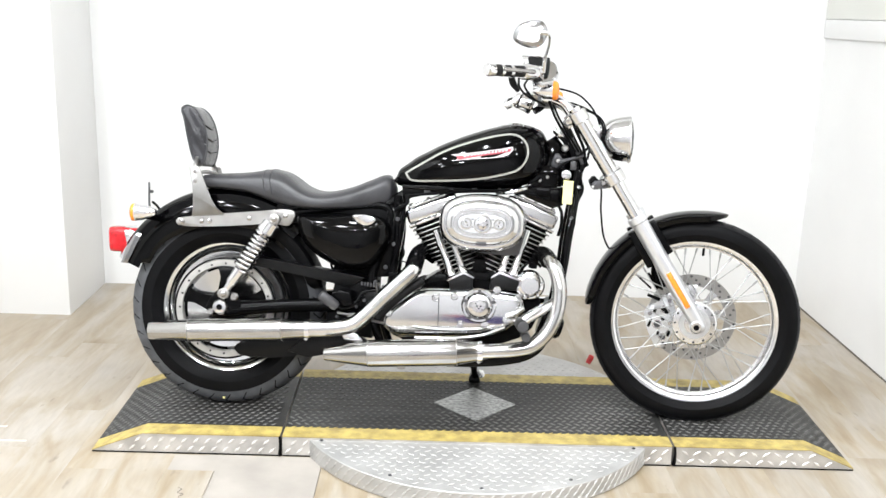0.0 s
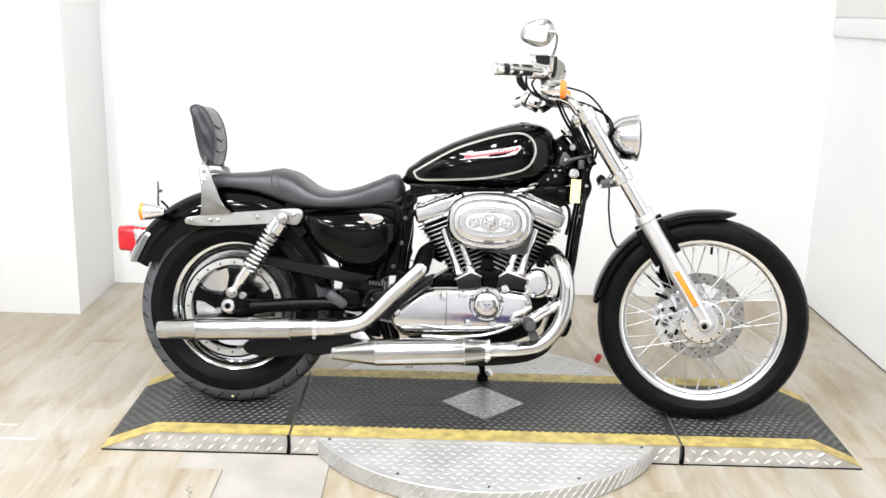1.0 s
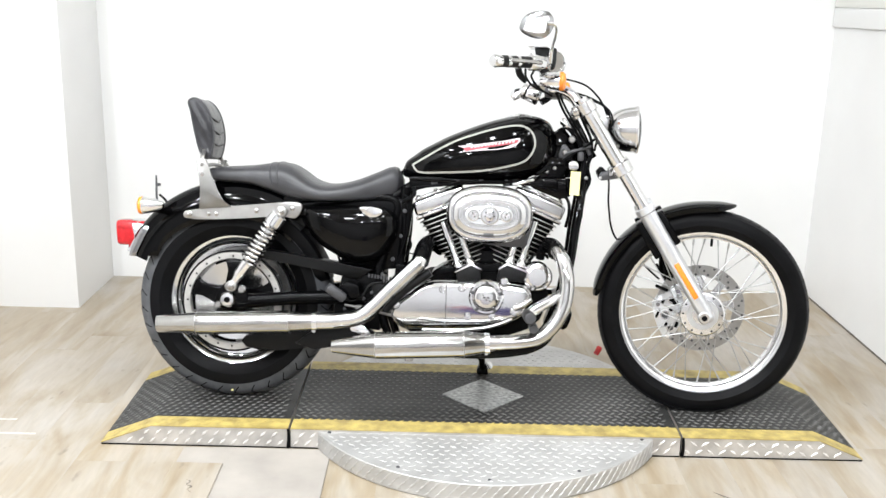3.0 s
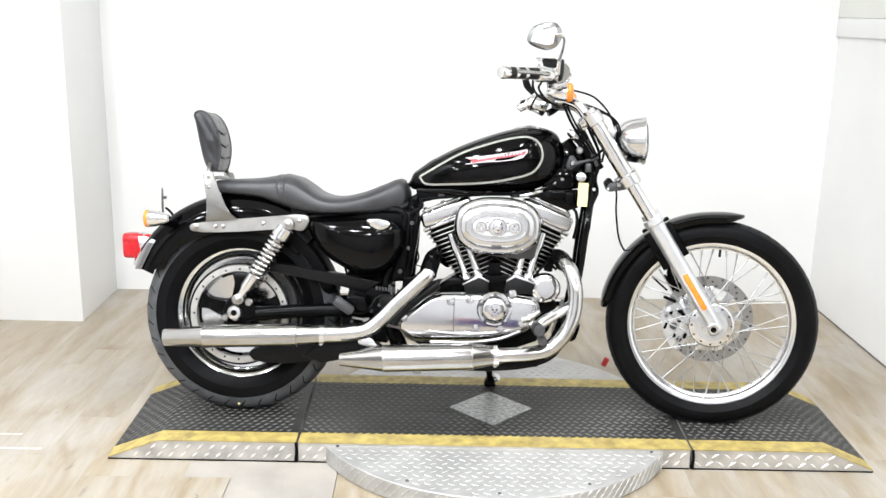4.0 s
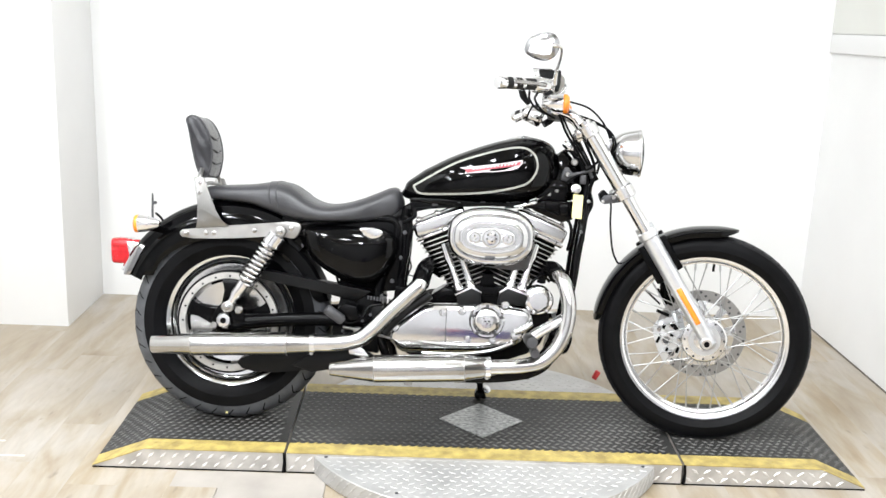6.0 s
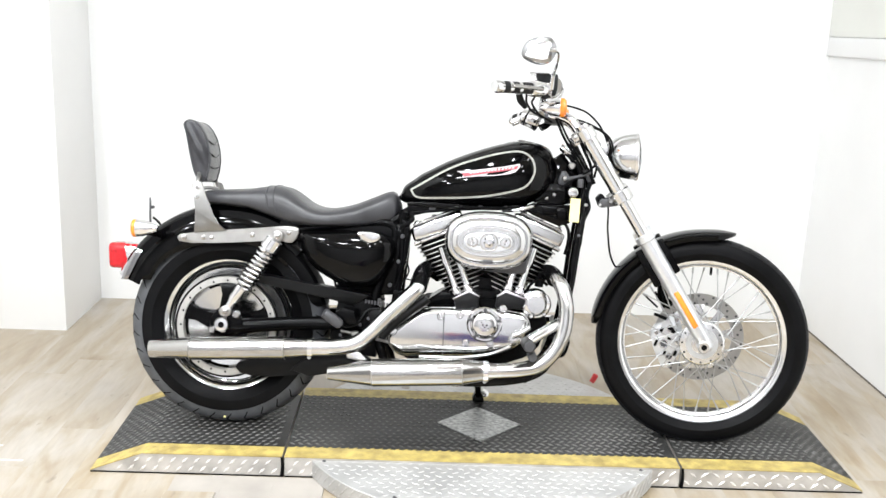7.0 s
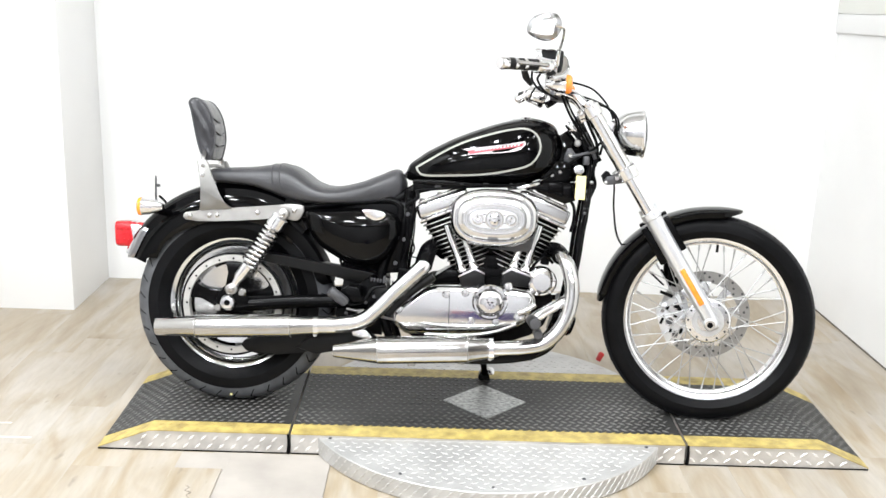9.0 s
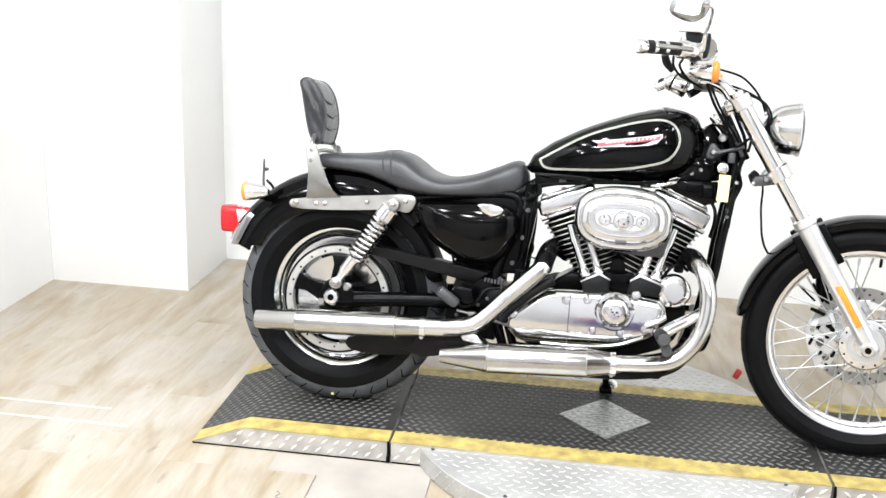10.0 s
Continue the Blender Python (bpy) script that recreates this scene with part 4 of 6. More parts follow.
for pts in ([(0.940, -0.262, 1.074), (0.938, -0.20, 1.058), (0.955, -0.12, 1.040), (1.000, -0.05, 1.024)], [(0.962, -0.23, 1.072), (0.952, -0.17, 1.062), (0.972, -0.11, 1.036), (1.010, -0.05, 1.018)]):
    part("switch_wire", turned(tube(pts, 0.0036, 8, 8), BAR), MATTBLACK, bike)
# gauge and lamp between the bars
g0, g1 = Vector((0.914, -0.02, 1.0365)), Vector((0.9715, -0.02, 1.0140))
gauge = part("speedometer", turned(lathe([(-0.004, 0.0), (-0.004, 0.020), (0.0, 0.0245), (0.009, 0.0260), (0.012, 0.0240), (0.018, 0.0240), (0.020, 0.0255), (0.052, 0.0270), (0.060, 0.0225), (0.063, 0.0)], g0, g1 - g0, 40), BAR), HEADER, bike,
             "chrome cup speedometer")
# black rings imitate the dark bands reflected in the chrome cup
part("gauge_dark_band", turned(hoop([(0.0125, 0.0235), (0.0125, 0.0252), (0.0165, 0.0252), (0.0165, 0.0235)], g0, g1 - g0, 40), BAR), MATTBLACK, gauge, "black band standing for a dark reflection in the chrome")
part("gauge_dark_band", turned(hoop([(0.053, 0.0255), (0.053, 0.0276), (0.0555, 0.0276), (0.0555, 0.0255)], g0, g1 - g0, 40), BAR), MATTBLACK, gauge)
part("reset_stem", turned(lathe([(0, 0.0045), (0.006, 0.0045), (0.007, 0.003), (0.007, 0)], g0 + (g1 - g0) * 0.75 + Vector((0, -0.026, -0.002)), (0, -1, -0.1), 12), BAR), MATTBLACK, gauge)
part("gauge_bracket", turned(tube([(0.975, -0.02, 1.0), (1.0, -0.01, 1.02), (1.012, 0, 1.06)], 0.011, 12, 6), BAR), BLACKMETAL, gauge)
part("indicator_housing", turned(tube([(0.955, 0.03, 1.045), (0.915, 0.03, 1.035), (0.878, 0.03, 1.018)], [0.010, 0.013, 0.012], 20, 4), BAR), CHROME, bike)
part("bar_underclamp", turned(box(0.985, 1.050, -0.045, 0.045, 1.015, 1.050, 0.010, 3), BAR), GREYCAST, bike)

# cables and hoses
for pts, r in (([(1.040, -0.18, 1.058), (1.0588, -0.10, 1.059), (1.1148, -0.05, 1.0434), (1.1551, -0.05, 1.0088), (1.1777, -0.05, 0.9739), (1.1874, -0.05, 0.950)], 0.0045),
               ([(1.035, -0.14, 1.040), (1.0677, -0.05, 1.0247), (1.1341, -0.05, 1.0031), (1.1884, -0.05, 0.9706), (1.206, -0.05, 0.9303), (1.1919, -0.04, 0.889)], 0.0045),
               ([(1.03, -0.10, 1.028), (1.0734, -0.05, 1.0142), (1.130, -0.05, 0.998), (1.1738, -0.05, 0.9790), (1.198, -0.05, 0.9391), (1.190, -0.03, 0.8950)], 0.0042),
               ([(1.026, -0.12, 1.020), (1.050, -0.115, 0.966), (1.079, -0.10, 0.920), (1.1145, -0.075, 0.862)], 0.0062),
               ([(1.038, -0.12, 1.012), (1.060, -0.115, 0.968), (1.088, -0.10, 0.922), (1.1250, -0.075, 0.864)], 0.0050),
               ([(1.195, -0.03, 0.775), (1.203, -0.03, 0.735), (1.206, -0.03, 0.660), (1.232, 0.02, 0.555), (1.33, 0.07, 0.46), (1.385, 0.09, 0.41)], 0.0045)):
    part("cable", turned(tube(pts, r * 0.7, 10, 10), STEER), MATTBLACK, bike)
caliper = part("brake_caliper", turned(prism(fillet([(1.3635, 0.327), (1.385, 0.3635), (1.408, 0.3685), (1.430, 0.401), (1.456, 0.384), (1.468, 0.338), (1.462, 0.280), (1.435, 0.221), (1.408, 0.217), (1.377, 0.278)], 0.010, 3), 0.036, 0.090, 0.006), STEER), SILVER, bike,
               "silver cast brake caliper")
for cx, cz, r in ((1.427, 0.352, 0.013), (1.408, 0.300, 0.016), (1.428, 0.258, 0.014)):
    part("piston_bore", turned(hoop([(-0.002, r), (0.004, r), (0.004, r - 0.004), (-0.002, r - 0.004)], (cx, 0.034, cz), AXLE, 20), STEER), POLISHED, caliper)
    part("piston", turned(lathe([(0, r - 0.0045), (0.002, r - 0.005), (0.002, 0)], (cx, 0.0355, cz), (0, -1, 0), 20), STEER), MATTBLACK if cz > 0.33 else GREYCAST, caliper)
for cx, cz in ((1.445, 0.382), (1.449, 0.306), (1.383, 0.335), (1.418, 0.230)):
    part("caliper_bolt", turned(lathe([(0, 0.007), (0.006, 0.007), (0.006, 0)], (cx, 0.036, cz), (0, -1, 0), 10), STEER), CHROME, caliper)
for cx, cz, hw, hh in ((1.419, 0.432, 0.008, 0.016), (1.438, 0.344, 0.008, 0.008), (1.392, 0.390, 0.022, 0.005), (1.398, 0.345, 0.005, 0.009), (1.384, 0.305, 0.004, 0.016), (1.425, 0.318, 0.006, 0.004), (1.446, 0.270, 0.005, 0.010), (1.412, 0.268, 0.004, 0.008), (1.434, 0.236, 0.008, 0.003)):
    blk = box(-hw, hw, -0.004, 0.004, -hh, hh, 0.002, 1)
    blk.transform(Matrix.Translation((cx, 0.034, cz)) @ Matrix.Rotation(radians(20), 4, "Y"))
    part("caliper_recess", turned(blk, STEER), MATTBLACK, caliper)
part("brake_pad", turned(box(1.43, 1.452, 0.052, 0.066, 0.245, 0.33, 0.003, 1), STEER), MATTBLACK, caliper)
part("caliper_bridge", turned(box(1.386, 1.396, 0.040, 0.050, 0.265, 0.345, 0.003, 1), STEER), BLACKMETAL, caliper)
part("bleed_nipple", turned(tube([(1.385, 0.07, 0.44), (1.372, 0.06, 0.465)], 0.005, 8, 1, curved=False), STEER), BLACKMETAL, caliper)
part("caliper_arm", turned(tube([(1.43, 0.095, 0.385), (1.40, 0.10, 0.45), (1.40, 0.104, 0.53)], [0.016, 0.018, 0.014], 12, 4), STEER), BLACKMETAL, caliper)

# frame
for s in (-1, 1):
    k = 1.0 if s < 0 else 0.45
    part("down_tube", tube([(1.122, 0.03 * s, 0.79), (1.108, 0.07 * s * k, 0.69), (1.092, 0.085 * s * k, 0.578), (1.080, 0.085 * s * k, 0.477), (1.045, 0.09 * s * k, 0.30), (0.98, 0.10 * s, 0.205), (0.78, 0.11 * s, 0.175),
                            (0.52, 0.11 * s, 0.19)], 0.0145, 16, 8), GLOSS, bike)
    part("frame_rail", tube([(0.52, 0.11 * s, 0.19), (0.478, 0.11 * s, 0.33), (0.474, 0.11 * s, 0.44), (0.510, 0.10 * s, 0.56), (0.51, 0.095 * s, 0.66), (0.30, 0.10 * s, 0.645), (0.15, 0.105 * s, 0.62), (-0.05, 0.105 * s, 0.61)], 0.014, 14, 8),
         BLACKMETAL, bike)
    part("upper_rail", tube([(1.06, 0.03 * s, 0.80), (0.90, 0.05 * s, 0.755), (0.66, 0.055 * s, 0.745), (0.50, 0.08 * s, 0.66)], 0.018, 14, 8), BLACKMETAL, bike)
    part("seat_tube", tube([(0.552, 0.09 * s, 0.70), (0.547, 0.09 * s, 0.64), (0.551, 0.095 * s, 0.58), (0.545, 0.10 * s, 0.50), (0.530, 0.11 * s, 0.36)], [0.016, 0.016, 0.014, 0.013, 0.014], 16, 8), BLACKMETAL, bike)
part("steering_neck", tube([(1.068, 0, 0.940), (1.140, 0, 0.808)], 0.022, 24, 1, curved=False), BLACKMETAL, bike)
part("neck_gusset", prism([(0.985, 0.87), (1.045, 0.910), (1.118, 0.822), (1.112, 0.755), (1.01, 0.735), (0.98, 0.80)], -0.030, 0.010, 0.006), GLOSS, bike)
part("backbone", tube([(1.05, 0, 0.86), (0.85, 0, 0.82), (0.60, 0, 0.74)], 0.03, 16, 6), BLACKMETAL, bike)
part("coil_cover", prism(rounded([(0.965, 0.800), (1.030, 0.815), (1.062, 0.790), (1.050, 0.735), (0.985, 0.728), (0.955, 0.755)], times=1), -0.078, 0.02, 0.006), GLOSS, bike)
part("horn_bracket", prism(rounded([(1.032, 0.820), (1.048, 0.861), (1.076, 0.826), (1.068, 0.807), (1.038, 0.807)], times=1), -0.052, -0.034, 0.003), GREYCAST, bike)
for x, z, r in ((1.074, 0.868, 0.0115), (1.053, 0.828, 0.0090), (1.020, 0.775, 0.006), (0.996, 0.764, 0.006)):
    bolt(bike, (x, -0.05 if z > 0.8 else -0.078, z), (0, -1, 0), r, 0.012, None, SATIN)
part("neck_cap", lathe([(0, 0.0), (0.001, 0.008), (0.008, 0.0125), (0.022, 0.0145), (0.024, 0.0185), (0.030, 0.019), (0.032, 0.016), (0.040, 0.016)], (1.037, -0.03, 0.930), (0.84, 0, -0.54), 28), CHROME, bike, "small chrome bell cap")
part("neck_strut", tube([(1.052, -0.055, 0.824), (1.092, -0.06, 0.834), (1.134, -0.055, 0.848)], [0.007, 0.0055, 0.006], 12, 3), GREYCAST, bike)
part("neck_strut", tube([(1.094, -0.05, 0.902), (1.116, -0.052, 0.856), (1.132, -0.052, 0.820)], [0.0065, 0.0075, 0.006], 12, 3), GREYCAST, bike)
part("steering_stop", prism(fillet([(1.154, 0.770), (1.168, 0.786), (1.184, 0.771), (1.182, 0.750), (1.164, 0.745)], 0.004, 2), -0.080, -0.030, 0.003), MATTBLACK, bike)
part("neck_clip", box(1.083, 1.100, -0.064, -0.048, 0.882, 0.896, 0.003, 2), SATIN, bike)
for x, z, r in ((1.1206, 0.7462, 0.0055), (1.1650, 0.7480, 0.0060)):
    bolt(bike, (x, -0.09, z), (-0.3, -1, 0.1), r, 0.010, None, SATIN)
key = part("ignition_switch", lathe([(0, 0.018), (0.030, 0.018), (0.036, 0.015), (0.038, 0.010), (0.038, 0)], (1.078, -0.060, 0.782), (0, -1, 0.05), 28), CHROME, bike, "chrome ignition switch with a key")
tag_bm = box(-0.0155, 0.0155, -0.001, 0.001, -0.075, 0.0, 0.0006, 1)
tag_bm.transform(Matrix.Translation((1.085, -0.108, 0.766)) @ Matrix.Rotation(radians(3), 4, "Y") @ Matrix.Rotation(radians(-11), 4, "X"))
part("tag", tag_bm, CREAM, key, "blank pale yellow paper tag")
part("tag_string", tube([(1.072, -0.099, 0.775), (1.060, -0.106, 0.738), (1.068, -0.109, 0.695)], 0.0014, 6, 6), MATTBLACK, key)
part("wire_loom", tube([(1.045, -0.03, 0.92), (1.092, -0.05, 0.87), (1.114, -0.055, 0.80), (1.100, -0.07, 0.74), (1.065, -0.08, 0.71)], 0.008, 10, 8), MATTBLACK, bike)
part("neck_cable", tube([(1.083, -0.05, 0.975), (1.110, -0.05, 0.92), (1.135, -0.05, 0.865), (1.135, -0.05, 0.81), (1.108, -0.06, 0.745), (1.112, -0.07, 0.70)], 0.005, 8, 8), MATTBLACK, bike)
part("neck_cable", tube([(1.030, -0.05, 0.785), (1.070, -0.06, 0.818), (1.120, -0.06, 0.848), (1.150, -0.06, 0.873), (1.145, -0.06, 0.833)], 0.004, 8, 8), MATTBLACK, bike)
part("neck_cable", tube([(1.135, -0.045, 0.828), (1.127, -0.05, 0.778), (1.135, -0.05, 0.738), (1.116, -0.07, 0.69), (1.108, -0.085, 0.62)], 0.0055, 8, 8), MATTBLACK, bike)
part("oil_cooler_line", tube([(1.045, -0.07, 0.70), (1.066, -0.10, 0.67), (1.068, -0.105, 0.63), (1.060, -0.10, 0.59)], 0.005, 10, 8), BLACKMETAL, bike)
part("wiring_tray", prism([(0.560, 0.735), (0.564, 0.686), (0.593, 0.694), (0.622, 0.701), (0.736, 0.713), (0.82, 0.719), (0.903, 0.721), (0.955, 0.714), (1.008, 0.701), (1.012, 0.738)], -0.088, 0.05, 0.003), BLACKMETAL, bike, "black tray under the tank")
for x, z, w in ((0.640, 0.716, 0.010), (0.715, 0.722, 0.006), (0.790, 0.7275, 0.008), (0.868, 0.7290, 0.005), (0.940, 0.7250, 0.009)):
    part("cable_clip", box(x - w, x + w, -0.0915, -0.0885, z - 0.0045, z + 0.0045, 0.001, 1), GREYCAST, bike)
part("tray_hose", tube([(0.575, -0.092, 0.700), (0.640, -0.096, 0.708), (0.76, -0.096, 0.7225), (0.88, -0.096, 0.7265), (0.985, -0.094, 0.716), (1.03, -0.09, 0.700)], 0.0045, 10, 8), MATTBLACK, bike)
part("coil_pack", prism([(0.925, 0.740), (1.085, 0.745), (1.072, 0.688), (1.040, 0.676), (0.955, 0.708)], -0.092, 0.0, 0.004), GLOSS, bike)
part("connector", box(1.030, 1.058, -0.104, -0.040, 0.700, 0.736, 0.004, 2), BLACKMETAL, bike)
part("connector", box(0.985, 1.030, -0.102, -0.040, 0.712, 0.742, 0.004, 2), BLACKMETAL, bike)
part("terminal", box(1.092, 1.110, -0.085, -0.060, 0.800, 0.828, 0.004, 2), GREYCAST, bike)
part("clamp_bracket", prism(rounded([(1.158, 0.756), (1.172, 0.772), (1.225, 0.764), (1.225, 0.750), (1.182, 0.742), (1.164, 0.740)], times=1), -0.098, -0.080, 0.002), GREYCAST, bike)
for z in (0.65, 0.55):
    bolt(bike, (1.106 - (0.68 - z) * 0.15, -0.096, z), (0, -1, 0), 0.005, 0.003, None, GREYCAST)

# tank
TANK = [(0.528, 0.748, 0.742, 0.018), (0.545, 0.785, 0.730, 0.050), (0.60, 0.826, 0.724, 0.085), (0.683, 0.870, 0.722, 0.112), (0.774, 0.907, 0.722, 0.128), (0.864, 0.934, 0.724, 0.134),
        (0.927, 0.943, 0.736, 0.130), (0.973, 0.936, 0.756, 0.112), (1.005, 0.920, 0.785, 0.085), (1.024, 0.885, 0.815, 0.050), (1.030, 0.860, 0.835, 0.020)]


def tank_ring(x, grow=0.0, n=40):
    top, low, half = along(TANK, x)
    mid, ht = low + (top - low) * 0.42, (top - low)
    ring = []
    for k in range(n):
        t = math.tau * k / n
        c, s = math.cos(t), math.sin(t)
        up = (top - mid) if s > 0 else (mid - low)
        ring.append((x, (half + grow) * math.copysign(abs(c) ** (0.80 if s > 0 else 0.62), c), mid + (up + grow) * math.copysign(abs(s) ** (0.9 if s > 0 else 0.62), s)))
    return ring


def tank_y(x, z):
    """The tank's near side at x, z."""
    top, low, half = along(TANK, x)
    mid = low + (top - low) * 0.42
    if z >= mid:
        s = min(1, (z - mid) / (top - mid)) ** (1 / 0.9)
        return -half * math.sqrt(max(0, 1 - s * s)) ** 0.80
    s = min(1, (mid - z) / (mid - low)) ** (1 / 0.62)
    return -half * math.sqrt(max(0, 1 - s * s)) ** 0.62


xs = [0.528 + (1.030 - 0.528) * (0.5 - 0.5 * math.cos(math.pi * k / 46)) for k in range(47)]
tank = part("fuel_tank", loft([tank_ring(x) for x in xs]), GLOSS, bike, "gloss black teardrop tank", 60)
stripe_line = curve_through([(x, 0, z) for x, z in ((0.568, 0.772), (0.686, 0.842), (0.773, 0.876), (0.860, 0.900), (0.913, 0.903), (0.945, 0.880), (0.952, 0.838), (0.925, 0.796), (0.864, 0.774),
                                                   (0.777, 0.758), (0.660, 0.750), (0.590, 0.750), (0.568, 0.772))], 8)
for s in (1, -1):
    pts = [Vector((p.x, s * (tank_y(p.x, p.z) - 0.0005), p.z)) for p in stripe_line]
    strip = bmesh.new()
    rows = []
    for i, p in enumerate(pts):
        d = pts[(i + 1) % len(pts)] - pts[i - 1]
        w = Vector((-d.z, 0, d.x)).normalized() * 0.0032
        rows.append([strip.verts.new((q.x, s * (tank_y(q.x, q.z) - 0.0012), q.z)) for q in (p - w, p + w)])
    for a, b in zip(rows, rows[1:]):
        strip.faces.new((a[0], a[1], b[1], b[0]))
    part("pinstripe", strip, STRIPE, tank, "thin silver pinstripe")


def badge(outline, lift, s, material, label=""):
    bm = bmesh.new()
    low = [bm.verts.new((x, s * (tank_y(x, z) - 0.0003), z)) for x, z in outline]
    top = [bm.verts.new((x, s * (tank_y(x, z) - lift), z)) for x, z in outline]
    bm.faces.new(top)
    for k in range(len(low)):
        bm.faces.new((low[k], low[(k + 1) % len(low)], top[(k + 1) % len(low)], top[k]))
    return part("badge", bm, material, tank, label, 20)


for s in (1, -1):
    badge([(0.712, 0.835), (0.760, 0.840), (0.810, 0.848), (0.860, 0.856), (0.905, 0.866), (0.907, 0.856), (0.893, 0.840), (0.872, 0.832), (0.830, 0.826), (0.780, 0.822), (0.728, 0.816), (0.733, 0.827)],
          0.0015, s, BADGE_WHITE, "silver-white and red tank badge without lettering")
    badge([(0.728, 0.830), (0.770, 0.835), (0.820, 0.843), (0.862, 0.851), (0.901, 0.860), (0.897, 0.850), (0.862, 0.842), (0.800, 0.832), (0.735, 0.819)], 0.0024, s, BADGE_RED)
    for k in range(13):
        x = 0.752 + k * 0.0108
        z = 0.8285 + k * 0.00178
        badge([(x, z), (x + 0.0066, z + 0.0009), (x + 0.0070, z + 0.0078), (x + 0.0004, z + 0.0069)], 0.0030, s, BADGE_WHITE)
part("filler_cap", lathe([(-0.014, 0.040), (0.001, 0.042), (0.006, 0.038), (0.010, 0.022), (0.011, 0.0)], (0.897, 0, 0.935), (-0.13, 0, 1), 40), CHROME, tank, "chrome filler cap")
part("console_lip", tube([(0.525, -0.03, 0.742), (0.532, 0.0, 0.750), (0.525, 0.03, 0.742)], 0.010, 10, 6), CHROME, tank)
part("tank_seam", tube([(0.56, -0.085, 0.726), (0.70, -0.108, 0.7215), (0.86, -0.125, 0.7235), (0.95, -0.115, 0.742), (1.0, -0.085, 0.772)], 0.0035, 8, 10), GLOSS, tank)
part("fuel_line", tube([(0.86, -0.10, 0.718), (0.90, -0.13, 0.722), (0.945, -0.13, 0.735), (0.965, -0.10, 0.74)], 0.005, 8, 8), CHROME, bike)

# seat
SEAT = [(-0.100, 0.730, 0.708, 0.045), (-0.085, 0.743, 0.701, 0.090), (-0.02, 0.750, 0.697, 0.112), (0.06, 0.756, 0.690, 0.118), (0.118, 0.765, 0.672, 0.124), (0.150, 0.767, 0.660, 0.130), (0.175, 0.762, 0.652, 0.136),
        (0.200, 0.749, 0.648, 0.142), (0.246, 0.717, 0.644, 0.150), (0.29, 0.703, 0.643, 0.155), (0.34, 0.706, 0.644, 0.150), (0.40, 0.722, 0.646, 0.135), (0.46, 0.747, 0.650, 0.114), (0.503, 0.764, 0.658, 0.098), (0.525, 0.756, 0.670, 0.084), (0.538, 0.725, 0.695, 0.045)]


def seat_ring(x, n=36):
    top, low, half = along(SEAT, x)
    mid = low + (top - low) * 0.38
    ring = []
    for k in range(n):
        t = math.tau * k / n
        c, s = math.cos(t), math.sin(t)
        up = (top - mid) if s > 0 else (mid - low)
        ring.append((x, half * math.copysign(abs(c) ** 0.60, c), mid + up * math.copysign(abs(s) ** (0.72 if s > 0 else 0.5), s)))
    return ring


xs = [-0.100 + 0.638 * (0.5 - 0.5 * math.cos(math.pi * k / 60)) for k in range(61)]
seat = part("seat", loft([seat_ring(x) for x in xs]), VINYL, bike, "black vinyl two-up seat with a stitched seam", 70)
for x in (0.117, 0.140):
    ring = [Vector(q) for q in seat_ring(x, 60)]
    c = Vector((x, 0, 0.72))
    ring = [c + (v - c) * 1.003 for v in ring]
    ring = [Vector((v.x + 0.15 * max(0, 0.76 - v.z), v.y, v.z)) for v in ring]
    part("seam", tube(ring + [ring[0]], 0.0028, 6, 1, curved=False, caps=False), VINYL, seat)

part("seat_pan", box(0.16, 0.545, -0.105, 0.105, 0.600, 0.668, 0.015, 2), MATTBLACK, bike)

# rear fender, struts, backrest
rear_fender = part("rear_fender", band((0, 0.317), 0.377, 157, 44, 0.088, 0.055, n=48, crown=0.014), GLOSS, bike, "gloss black rear fender")
